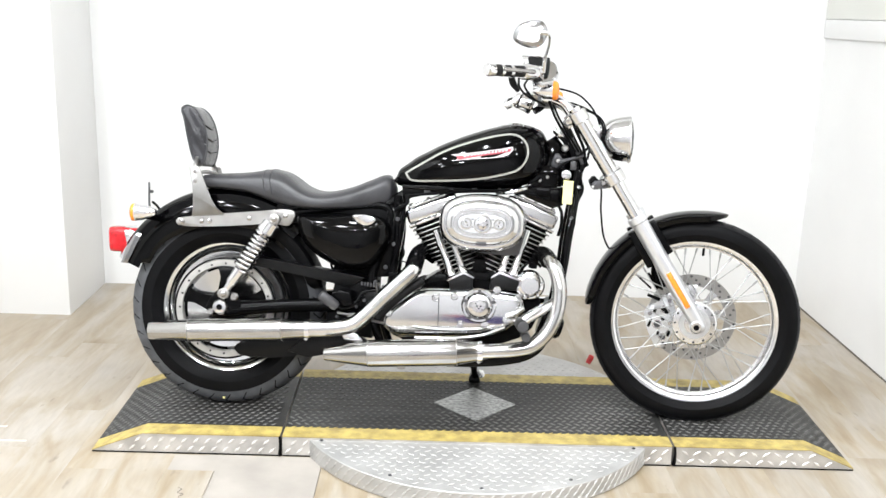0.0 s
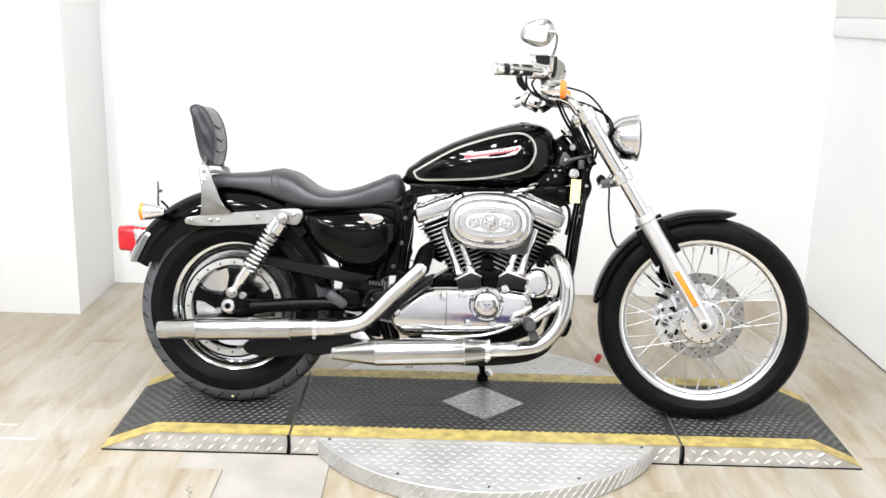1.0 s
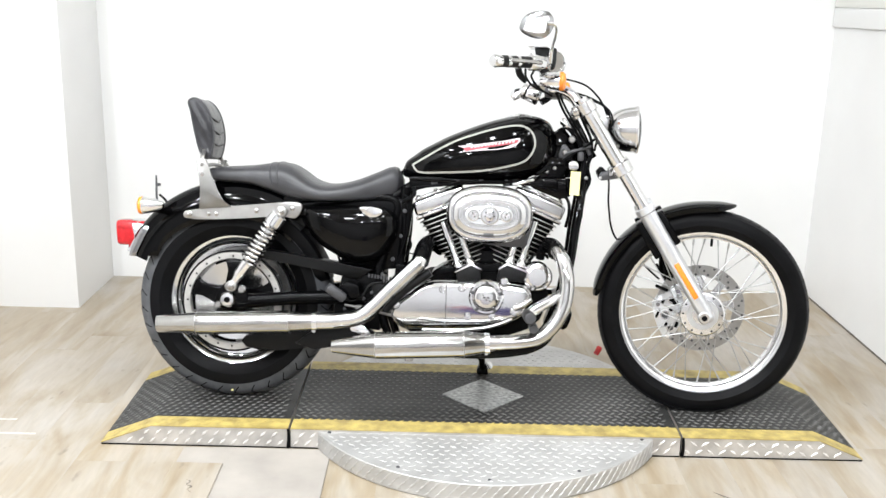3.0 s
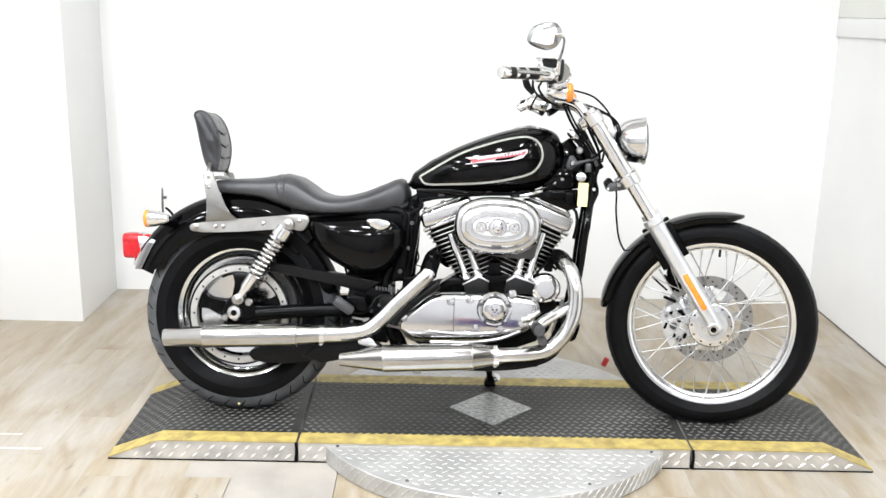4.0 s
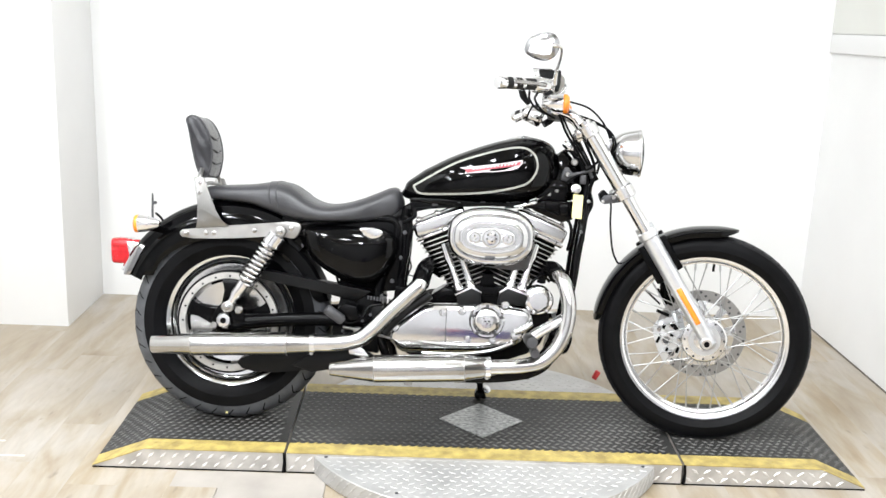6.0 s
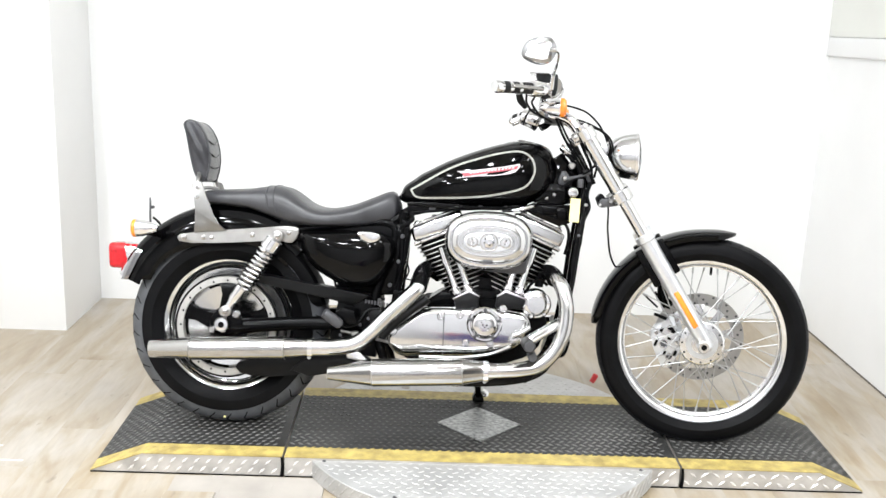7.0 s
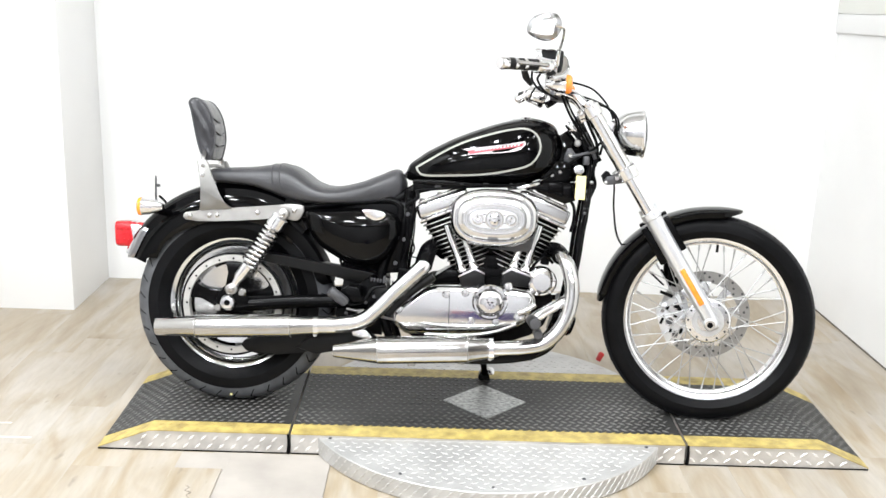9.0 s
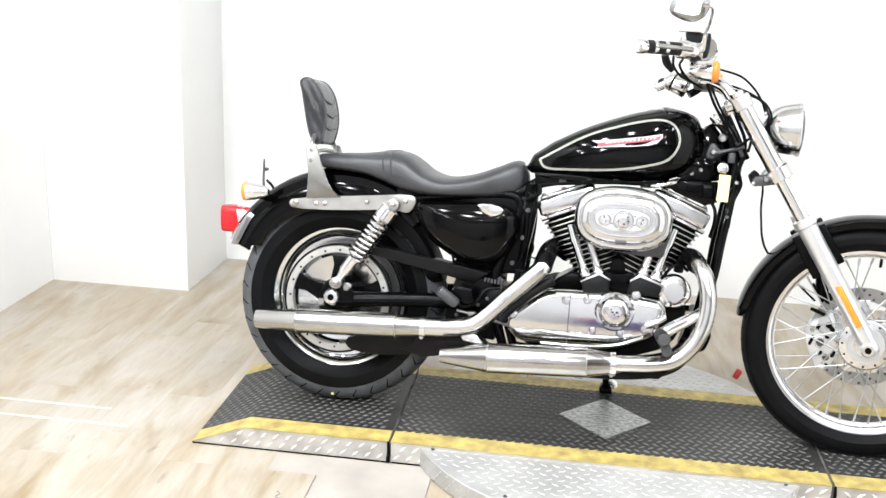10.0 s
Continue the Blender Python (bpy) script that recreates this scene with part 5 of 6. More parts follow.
for s in (-1, 1):
    rings = []
    for k in range(37):
        a = radians(157 - 110 * k / 36)
        low = 0.268 + 0.018 * math.exp(-((k - 6) / 6.0) ** 2) + 0.03 * (k < 2)
        outer = [(0.376, 0.066), (0.366, 0.078), (0.350, 0.0865), (0.330, 0.0915), (0.305, 0.0930), (low + 0.004, 0.0905), (low, 0.0885)]
        ring = outer + [(r, y - 0.0035) for r, y in outer[::-1]]
        rings.append([(r * math.cos(a), y * s, 0.317 + r * math.sin(a)) for r, y in ring])
    part("fender_side", loft(rings), GLOSS, rear_fender, "", 60)
    yo, yi = 0.128 * s, 0.116 * s
    strut = part("fender_strut", prism(rounded([(-0.156, 0.592), (-0.142, 0.577), (-0.016, 0.581), (0.126, 0.594), (0.162, 0.600), (0.190, 0.590), (0.214, 0.592), (0.232, 0.634), (0.205, 0.646), (0.108, 0.634), (-0.142, 0.609)], times=1),
                                       min(yo, yi), max(yo, yi), 0.0035), SATIN, bike, "bright steel fender strut")
    for x, z, r in ((-0.132, 0.594, 0.0085), (-0.070, 0.597, 0.0070), (-0.045, 0.598, 0.0070), (0.082, 0.611, 0.0075), (0.196, 0.622, 0.0075)):
        bolt(strut, (x, yo, z), (0, s, 0), r, 0.005)
    plate_s = part("backrest_bracket", prism([(-0.110, 0.766), (-0.106, 0.769), (-0.082, 0.769), (-0.077, 0.764), (-0.062, 0.722), (-0.042, 0.665), (-0.026, 0.640), (0.004, 0.622), (-0.100, 0.612), (-0.097, 0.640), (-0.097, 0.68)],
                                             min(0.129 * s, 0.137 * s), max(0.129 * s, 0.137 * s), 0.0025), PLATE, bike, "brushed steel backrest side plate")
    for z in (0.752, 0.722):
        bolt(plate_s, (-0.091, 0.137 * s, z), (0, s, 0), 0.006, 0.005)
    part("backrest_upright", tube([(-0.088, 0.124 * s, 0.735), (-0.096, 0.118 * s, 0.772), (-0.102, 0.078 * s, 0.792), (-0.110, 0.052 * s, 0.815)], 0.0065, 12, 8), SATIN, bike)
part("backrest_crossbar", tube([(-0.088, -0.118, 0.745), (-0.090, -0.06, 0.750), (-0.092, 0.0, 0.752), (-0.090, 0.06, 0.750), (-0.088, 0.118, 0.745)], 0.006, 12, 8), SATIN, bike)
PADW = 0.074
pad_out = fillet([(-0.160, 0.953), (-0.150, 0.928), (-0.137, 0.866), (-0.124, 0.813), (-0.114, 0.787), (-0.098, 0.769), (-0.084, 0.772), (-0.076, 0.800), (-0.071, 0.834), (-0.0735, 0.868), (-0.084, 0.910), (-0.100, 0.940),
                  (-0.116, 0.957), (-0.140, 0.966)], 0.012, 3)
pc = Vector((-0.110, 0, 0.868))


def pad_ring(y, sc, fold=0.0):
    """The pad's outline drawn in by sc; folds are slanting creases in the leather."""
    out = []
    for x, z in pad_out:
        px, pz = pc.x + (x - pc.x) * sc, pc.z + (z - pc.z) * (0.55 + 0.45 * sc if sc > 0.9 else sc + 0.045)
        wave = math.sin((pz * 0.75 + px * 1.3) * 150) * 0.5 + noise.noise((px * 45, y * 20, pz * 28)) * 0.9
        out.append((px, y + fold * wave * math.copysign(1, y), pz))
    return out


rows = [(0.10, 1.035), (0.35, 1.03), (0.60, 1.025), (0.78, 1.015), (0.88, 1.004), (0.94, 0.99), (0.97, 0.965), (0.985, 0.93), (0.99, 0.88), (1.0, 0.80), (1.02, 0.68), (1.03, 0.55), (1.04, 0.42), (1.045, 0.28), (1.047, 0.15), (1.047, 0.03)]
rings = [pad_ring(-PADW * u, sc, 0.0024 if sc < 0.93 else 0.0006) for u, sc in rows[::-1]] + [pad_ring(PADW * u, sc, 0.0024 if sc < 0.93 else 0.0006) for u, sc in rows]
pad = part("backrest_pad", loft(rings), PADVINYL, bike, "wrinkled padded black leather backrest", 60)
for sd in (-1, 1):
    o = [Vector((pc.x + (x - pc.x) * 0.985, PADW * 0.972 * sd, pc.z + (z - pc.z) * 0.995)) for x, z in pad_out]
    part("piping", tube(o + [o[0]], 0.0028, 8, 1, curved=False, caps=False), VINYL, pad)
for x, z in ((-0.0715, 0.812), (-0.0705, 0.852), (-0.079, 0.893)):
    part("front_pleat", tube([(x - 0.004, -PADW * 0.9, z + 0.010), (x + 0.002, -PADW * 0.4, z + 0.002), (x + 0.0035, 0.0, z), (x + 0.002, PADW * 0.4, z + 0.002), (x - 0.004, PADW * 0.9, z + 0.010)], 0.0026, 8, 6), PADVINYL, pad)

# tail
tail = part("tail_light", loft([[(-0.330 + dx - 0.06 * (z - 0.52), y, z) for y, z in oval(0, 0.522, 0.048 * sc, 0.042 * sc, 5.0, 32)] for dx, sc in ((0.03, 0.92), (0.0, 1.0), (-0.058, 0.99), (-0.064, 0.95), (-0.066, 0.88))]), RED, bike, "red tail light")
for z in (0.506, 0.522, 0.538):
    part("lens_rib", box(-0.391, -0.336, -0.0492, -0.0468, z - 0.0012, z + 0.0012, 0.0005, 1), RED, tail)
part("inner_mudguard", turned(band((0, 0.317), 0.3225, 62, 14, 0.070, 0.040, n=24, crown=0.001), Matrix.Translation((0, -0.026, 0))), MATTBLACK, bike, "black plastic inner mudguard")
part("tail_bezel", loft([[(-0.318 + dx - 0.25 * (z - 0.52), y, z) for y, z in oval(0, 0.520, 0.052 * sc, 0.048 * sc, 3.0, 28)] for dx, sc in ((0.05, 0.80), (0.0, 1.0), (-0.018, 1.0))]), CHROME, bike, "chrome tail light bezel")
part("fender_tip", band((0, 0.317), 0.3785, 158, 148, 0.086, 0.020, n=8, crown=0.014), CHROME, bike, "chrome fender tip")
# wider than the thin chrome edge: also imitates reflections on the black fender end
for s in (-1, 1):
    trim = [(-0.316, 0.450), (-0.338, 0.452), (-0.322, 0.500), (-0.300, 0.538), (-0.284, 0.552), (-0.270, 0.545), (-0.288, 0.515), (-0.304, 0.480)]
    part("fender_trim", prism(trim, min(0.089 * s, 0.094 * s), max(0.089 * s, 0.094 * s), 0.0015), DARKREFLECT, rear_fender, "dark chrome fender end trim, also standing for pale reflections there")
for s in (-1, 1):
    sg = Vector((-0.272, 0.155 * s, 0.618 if s < 0 else 0.590))
    sig = part("turn_signal", lathe([(0.066, 0.0), (0.064, 0.010), (0.048, 0.018), (0.020, 0.025), (0.0, 0.027)], sg, (1, 0, 0.03), 36), CHROME, bike, "chrome bullet rear turn signal")
    part("signal_lens", lathe([(0, 0.027), (-0.003, 0.028), (-0.010, 0.027), (-0.014, 0.020), (-0.016, 0)], sg, (1, 0, 0.03), 36), AMBER, sig, "amber lens")
    part("signal_arm", tube([sg + Vector((0.040, -0.01 * s, -0.01)), (-0.215, 0.10 * s, 0.600), (-0.20, 0.06 * s, 0.59)], [0.012, 0.012, 0.014], 12, 4), BLACKMETAL, sig)
part("plate_bracket", tube([(-0.262, -0.03, 0.605), (-0.272, -0.02, 0.640), (-0.275, -0.015, 0.695), (-0.277, -0.012, 0.712)], [0.007, 0.0036, 0.0032, 0.0022], 10, 6), GREYCAST, bike)
part("plate_tab", box(-0.276, -0.268, -0.012, 0.012, 0.676, 0.686, 0.002, 1), GREYCAST, bike)
part("tail_wire", tube([(-0.262, -0.02, 0.648), (-0.240, -0.03, 0.632), (-0.225, -0.05, 0.612)], 0.004, 8, 6), MATTBLACK, bike)

# shocks, swing arm
for s in (-1, 1):
    top, low = Vector((0.166, 0.145 * s, 0.612)), Vector((0.012, 0.145 * s, 0.372))
    d = (low - top).normalized()
    ln = (low - top).length
    shock = part("shock_absorber", lathe([(0.012, 0.016), (0.015, 0.029), (0.050, 0.030), (0.055, 0.026), (0.057, 0.011), (0.192, 0.011), (0.194, 0.020), (0.240, 0.020), (0.255, 0.014), (ln, 0.012)], top, d, 32), CHROME, bike,
                 "chrome coil spring shock absorber")
    a, u, v = frame_of(d)
    helix = []
    for k in range(9 * 16 + 1):
        t = k / (9 * 16)
        ang2 = t * 9 * math.tau
        helix.append(top + d * (0.058 + 0.136 * t) + (u * math.cos(ang2) + v * math.sin(ang2)) * 0.0262)
    part("shock_core", lathe([(0.058, 0.0112), (0.059, 0.0165), (0.190, 0.0165), (0.191, 0.0112)], top, d, 24), STEEL, shock, "bright damper body")
    part("coil_spring", tube(helix, 0.0050, 8, 1, curved=False), CHROME, shock)
    for c in (top, low):
        part("shock_eye", lathe([(-0.016, 0.012), (-0.014, 0.017), (0.014, 0.017), (0.016, 0.012)], c, AXLE, 24), SATIN, shock)
        bolt(shock, c + Vector((0, 0.016 * s, 0)), (0, s, 0), 0.010, 0.008)
    y = 0.118 * s
    part("swing_arm", tube([(-0.03, y, 0.322), (0.05, y, 0.322), (0.20, y, 0.336), (0.36, y, 0.345), (0.50, y * 0.9, 0.35)], [0.026, 0.024, 0.022, 0.022, 0.026], 16, 6), BLACKMETAL, bike)
    adj = part("axle_plate", prism(rounded([(-0.040, 0.300), (0.050, 0.300), (0.070, 0.335), (0.030, 0.385), (-0.012, 0.385), (-0.040, 0.345)], times=1), min(0.125 * s, 0.143 * s), max(0.125 * s, 0.143 * s), 0.004), BLACKMETAL, bike)
    part("axle_nut", hoop([(0.143 * s, 0.026), (0.154 * s, 0.0255), (0.161 * s, 0.020), (0.162 * s, 0.0095), (0.143 * s, 0.0095)], (0, 0, 0.329), AXLE, 28), CHROME, adj)
    part("axle_core", lathe([(0.143 * s, 0.0095), (0.155 * s, 0.0095), (0.155 * s, 0.0)], (0, 0, 0.329), AXLE, 16), MATTBLACK, adj)
    bolt(adj, (0.044, 0.143 * s, 0.362), (0, s, 0), 0.013, 0.014)
    bolt(adj, (-0.030, 0.143 * s, 0.312), (0, s, 0), 0.012, 0.014)
    bolt(adj, (0.006, 0.143 * s, 0.371), (0, s, 0), 0.016, 0.016)
part("belt_guard", prism([(0.080, 0.490), (0.155, 0.482), (0.300, 0.4605), (0.4545, 0.437), (0.4085, 0.4035), (0.2595, 0.434), (0.1166, 0.458), (0.080, 0.464)], -0.128, -0.062, 0.003), GUARD, bike, "long satin black belt guard")
part("lower_guard", prism(rounded([(0.030, 0.200), (0.060, 0.165), (0.184, 0.165), (0.345, 0.200), (0.42, 0.230), (0.42, 0.252), (0.20, 0.225), (0.10, 0.225)], times=1), -0.118, -0.075, 0.004), GUARD, bike, "lower black belt guard")
part("belt_run", prism([(0.02, 0.476), (0.50, 0.418), (0.50, 0.424), (0.02, 0.482)], -0.084, -0.062), MATTBLACK, bike)
part("inner_fender", prism([(0.355, 0.60), (0.50, 0.62), (0.485, 0.42), (0.47, 0.30), (0.42, 0.28), (0.36, 0.37), (0.342, 0.415), (0.340, 0.448), (0.356, 0.50)], -0.055, 0.09, 0.01), MATTBLACK, bike)
peg = part("passenger_peg", lathe([(0, 0.0), (0, 0.013), (0.004, 0.016), (0.060, 0.016), (0.066, 0.012)], (0.326, -0.215, 0.388), (0.66, 0.25, -0.50), 20), GREYCAST, bike, "grey rubber passenger peg folded up")
part("peg_mount", prism([(0.355, 0.385), (0.40, 0.350), (0.425, 0.355), (0.415, 0.395), (0.38, 0.402)], -0.19, -0.12, 0.005), BLACKMETAL, peg)
part("pivot_cover", lathe([(0, 0.032), (0.010, 0.030), (0.013, 0.0)], (0.455, -0.125, 0.365), (0, -1, 0), 28), BLACKMETAL, bike)
for x, z in ((0.455, 0.365), (0.43, 0.345), (0.40, 0.318), (0.37, 0.31), (0.487, 0.425)):
    bolt(bike, (x, -0.135, z), (0, -1, 0), 0.0055, 0.005, None, GREYCAST)
part("battery_tray", prism([(0.33, 0.30), (0.36, 0.255), (0.48, 0.24), (0.485, 0.42), (0.36, 0.43)], -0.115, 0.10, 0.008), MATTBLACK, bike)
part("brake_hardware", prism([(0.40, 0.425), (0.485, 0.415), (0.487, 0.33), (0.43, 0.31), (0.41, 0.35)], -0.122, -0.02, 0.008), BLACKMETAL, bike)

# brake rod, hose and exposed belt teeth in front of the rear wheel
for k in range(9):
    x, z = 0.445 + 0.0095 * k, 0.418 - 0.0012 * k
    part("belt_tooth", box(x - 0.0028, x + 0.0028, -0.134, -0.120, z - 0.006, z + 0.006, 0.001, 1), GREYCAST, bike)
part("brake_rod", tube([(0.372, -0.150, 0.325), (0.43, -0.150, 0.316), (0.50, -0.145, 0.300), (0.58, -0.140, 0.285)], 0.0045, 10, 6), SATIN, bike, "thin steel brake rod")
part("brake_hose", tube([(0.36, -0.135, 0.352), (0.39, -0.148, 0.338), (0.425, -0.150, 0.352), (0.45, -0.145, 0.390), (0.49, -0.135, 0.398)], 0.0042, 10, 8), GUARD, bike, "black rubber brake hose")
part("rod_clevis", box(0.405, 0.428, -0.158, -0.142, 0.311, 0.326, 0.003, 1), SATIN, bike)
part("reservoir_bracket", prism(rounded([(0.452, 0.398), (0.500, 0.392), (0.512, 0.352), (0.478, 0.338), (0.458, 0.360)], times=1), -0.140, -0.128, 0.003), GUARD, bike)
part("mud_flap_edge", tube([(0.335, -0.09, 0.500), (0.345, -0.095, 0.460), (0.365, -0.10, 0.425)], 0.004, 8, 6), GUARD, bike)

# oil tank / side cover
for s in (-1, 1):
    out = fillet([(0.228, 0.628), (0.320, 0.636), (0.396, 0.638), (0.490, 0.636), (0.528, 0.612), (0.533, 0.585), (0.524, 0.535), (0.497, 0.490), (0.470, 0.468), (0.440, 0.459), (0.400, 0.4565), (0.365, 0.465), (0.328, 0.486), (0.292, 0.506), (0.258, 0.538), (0.238, 0.578)], 0.02, 3)
    c = Vector((0.40, 0, 0.565))
    rings = []
    for yy, sc in ((0.075, 0.97), (0.11, 1.0), (0.128, 1.0), (0.141, 0.975), (0.153, 0.92), (0.164, 0.82), (0.173, 0.68), (0.180, 0.48), (0.183, 0.25), (0.184, 0.04)):
        rings.append([(c.x + (x - c.x) * sc, yy * s, c.z + (z - c.z) * sc) for x, z in out])
    cover = part("side_cover", turned(loft(rings), Matrix.Translation((0.395, 0, 0.565)) @ Matrix.Diagonal((1.0, 1, 1.0, 1)) @ Matrix.Translation((-0.395, 0, -0.565))), GLOSS, bike, "gloss black side cover", 60)
part("cover_latch", prism(rounded([(0.408, 0.638), (0.470, 0.637), (0.492, 0.624), (0.475, 0.606), (0.445, 0.602), (0.420, 0.620)], times=1), -0.180, -0.150, 0.006), POLISHED, bike)
part("frame_casting", prism(fillet([(0.470, 0.435), (0.530, 0.440), (0.541, 0.475), (0.556, 0.505), (0.566, 0.553), (0.571, 0.589), (0.577, 0.640), (0.560, 0.665), (0.50, 0.660)], 0.006, 2), -0.104, -0.070, 0.004), BLACKMETAL, bike, "black frame casting")
for x, z in ((0.562, 0.625), (0.553, 0.545), (0.528, 0.470)):
    bolt(bike, (x - 0.012, -0.104, z), (0, -1, 0), 0.007, 0.006, None, GREYCAST)
part("wire", tube([(0.535, -0.10, 0.470), (0.545, -0.10, 0.482), (0.555, -0.10, 0.488), (0.569, -0.10, 0.491), (0.586, -0.10, 0.484), (0.594, -0.10, 0.462), (0.588, -0.09, 0.440)], 0.0022, 6, 6), MATTBLACK, bike)
part("wire", tube([(0.566, -0.10, 0.545), (0.574, -0.105, 0.520), (0.568, -0.105, 0.500), (0.560, -0.10, 0.485)], 0.003, 6, 6), MATTBLACK, bike)
part("side_bracket", tube([(0.548, -0.10, 0.675), (0.568, -0.11, 0.655), (0.560, -0.115, 0.60), (0.556, -0.115, 0.54), (0.530, -0.11, 0.45)], 0.006, 10, 8), BLACKMETAL, bike)
for p0, p1 in (((0.545, -0.115, 0.655), (0.575, -0.11, 0.70)), ((0.53, -0.12, 0.45), (0.585, -0.11, 0.445))):
    part("hose", tube([p0, ((p0[0] + p1[0]) / 2 + 0.02, p0[1] - 0.01, (p0[2] + p1[2]) / 2), p1], 0.006, 10, 6), MATTBLACK, bike)

# ---- engine ----
part("crankcase", prism(rounded([(0.555, 0.37), (0.60, 0.425), (0.72, 0.438), (0.92, 0.440), (1.00, 0.42), (1.02, 0.36), (0.98, 0.27), (0.86, 0.225), (0.62, 0.215), (0.54, 0.26)], times=1), -0.105, 0.13, 0.010), GROOVE, bike,
            "black cast crankcase")
cam_out = fillet([(0.506, 0.309), (0.522, 0.281), (0.553, 0.252), (0.640, 0.252), (0.745, 0.256), (0.816, 0.2585), (0.875, 0.273), (0.928, 0.300), (0.950, 0.334), (0.964, 0.368), (0.947, 0.404), (0.863, 0.416), (0.777, 0.416), (0.700, 0.414), (0.625, 0.411), (0.596, 0.392), (0.544, 0.348)], 0.016, 3)
c = Vector((0.74, 0, 0.335))
rings = []
for yy, inset in ((-0.10, 0.0), (-0.128, 0.0), (-0.134, 0.0015), (-0.137, 0.004)):
    ring = []
    for x, z in cam_out:
        d = Vector((c.x - x, (c.z - z)))
        ring.append((x + d.x * min(1, inset / max(abs(d.x), 0.05)), yy, z + d.y * min(1.0, inset / max(abs(d.y), 0.05))))
    rings.append(ring)
cover_bm = loft(rings)
face_out = [(x, z) for x, _, z in rings[-1]]


def span_at(outline, x):
    """Lowest and highest z of a closed outline at x."""
    cuts = []
    for (xa, za), (xb, zb) in zip(outline, outline[1:] + outline[:1]):
        if (xa <= x) != (xb <= x):
            cuts.append(za + (zb - za) * (x - xa) / (xb - xa))
    return min(cuts), max(cuts)


x_lo, x_hi = min(p[0] for p in face_out) + 0.001, max(p[0] for p in face_out) - 0.001
grid = []
for i in range(49):
    u = 0.5 - 0.5 * math.cos(math.pi * i / 48)
    x = x_lo + (x_hi - x_lo) * u
    z0, z1 = span_at(face_out, x)
    column = []
    for j in range(25):
        v = 0.5 - 0.5 * math.cos(math.pi * j / 24)
        z = z0 + (z1 - z0) * v
        edge = min(1.0, (z - z0) / 0.016, (z1 - z) / 0.016, (x - x_lo) / 0.022, (x_hi - x) / 0.022)
        bulge = math.sqrt(max(0.0, 1 - (1 - edge) ** 2))
        column.append(cover_bm.verts.new((x, -0.136 - 0.0225 * bulge + 0.95 * (z - 0.342) ** 2 * bulge, z)))
    grid.append(column)
for p, q in zip(grid, grid[1:]):
    for j in range(24):
        cover_bm.faces.new((p[j], p[j + 1], q[j + 1], q[j]))
bmesh.ops.recalc_face_normals(cover_bm, faces=cover_bm.faces)
cam_cover = part("cam_cover", cover_bm, CAMCHROME, bike, "chrome engine side cover", 50)
part("cover_joint", box(0.690, 0.6925, -0.1585, -0.150, 0.262, 0.40), GREYCAST, cam_cover)
part("cover_rib", tube([(0.60, -0.150, 0.292), (0.70, -0.158, 0.286), (0.82, -0.156, 0.292), (0.92, -0.146, 0.318)], 0.006, 10, 8), CHROME, cam_cover)
for x, z in ((0.681, 0.385), (0.740, 0.392), (0.761, 0.304), (0.837, 0.306), (0.904, 0.322), (0.535, 0.331), (0.872, 0.417)):
    part("cover_boss", lathe([(0, 0.013), (0.020, 0.012), (0.023, 0.009), (0.023, 0)], (x, -0.142, z), (0, -1, 0), 20), CHROME, cam_cover)
    bolt(cam_cover, (x, -0.165, z), (0, -1, 0), 0.006, 0.006, None, POLISHED)
timing = part("timing_cover", lathe([(0, 0.056), (0.020, 0.055), (0.025, 0.050), (0.025, 0.044), (0.028, 0.041), (0.036, 0.038), (0.041, 0.030), (0.043, 0.015), (0.0435, 0.0)], (0.817, -0.146, 0.366), (0, -1, 0), 56), CAMCHROME, bike, "round chrome timing cover")
part("emblem", lathe([(0, 0.020), (0.002, 0.019), (0.0025, 0.012), (0.002, 0)], (0.817, -0.189, 0.366), (0, -1, 0), 28), POLISHED, timing)
for dx, dz, w in ((-0.006, 0.002, 0.0035), (0.006, 0.002, 0.0035), (0.0, -0.005, 0.0025), (-0.010, 0.010, 0.002), (0.011, -0.008, 0.002)):
    part("emblem_mark", box(0.817 + dx - w, 0.817 + dx + w, -0.1925, -0.1895, 0.366 + dz - 0.002, 0.366 + dz + 0.002, 0.0008, 1), DARKCAST, timing)
for k in range(5):
    a = math.tau * k / 5 + 0.3
    bolt(timing, (0.817 + 0.047 * math.cos(a), -0.170, 0.366 + 0.047 * math.sin(a)), (0, -1, 0), 0.0055, 0.004, None, GREYCAST)


# starter, filter and regulator beside the front cylinder
reg = part("regulator_cover", lathe([(0, 0.048), (0.030, 0.048), (0.040, 0.040), (0.046, 0.020), (0.047, 0.0)], (0.975, -0.095, 0.432), (0, -1, 0), 44), CHROME, bike, "round chrome regulator cover")
part("regulator_face", lathe([(0, 0.028), (0.005, 0.027), (0.006, 0)], (0.975, -0.138, 0.432), (0, -1, 0), 32), POLISHED, reg)
for k in range(6):
    a = math.tau * k / 6 + 0.2
    part("cooling_rib", box(0.975 + 0.040 * math.cos(a) - 0.005, 0.975 + 0.040 * math.cos(a) + 0.005, -0.139, -0.118, 0.432 + 0.040 * math.sin(a) - 0.005, 0.432 + 0.040 * math.sin(a) + 0.005, 0.002, 1), CHROME, reg)
part("sender", lathe([(0, 0.014), (0.03, 0.014), (0.03, 0.008), (0.045, 0.007), (0.046, 0)], (0.985, -0.08, 0.485), (0.1, -0.2, 1), 16), MATTBLACK, bike)
part("oil_line", tube([(0.93, -0.10, 0.44), (0.955, -0.12, 0.49), (0.985, -0.11, 0.51), (1.01, -0.09, 0.49)], 0.005, 8, 8), BLACKMETAL, bike)
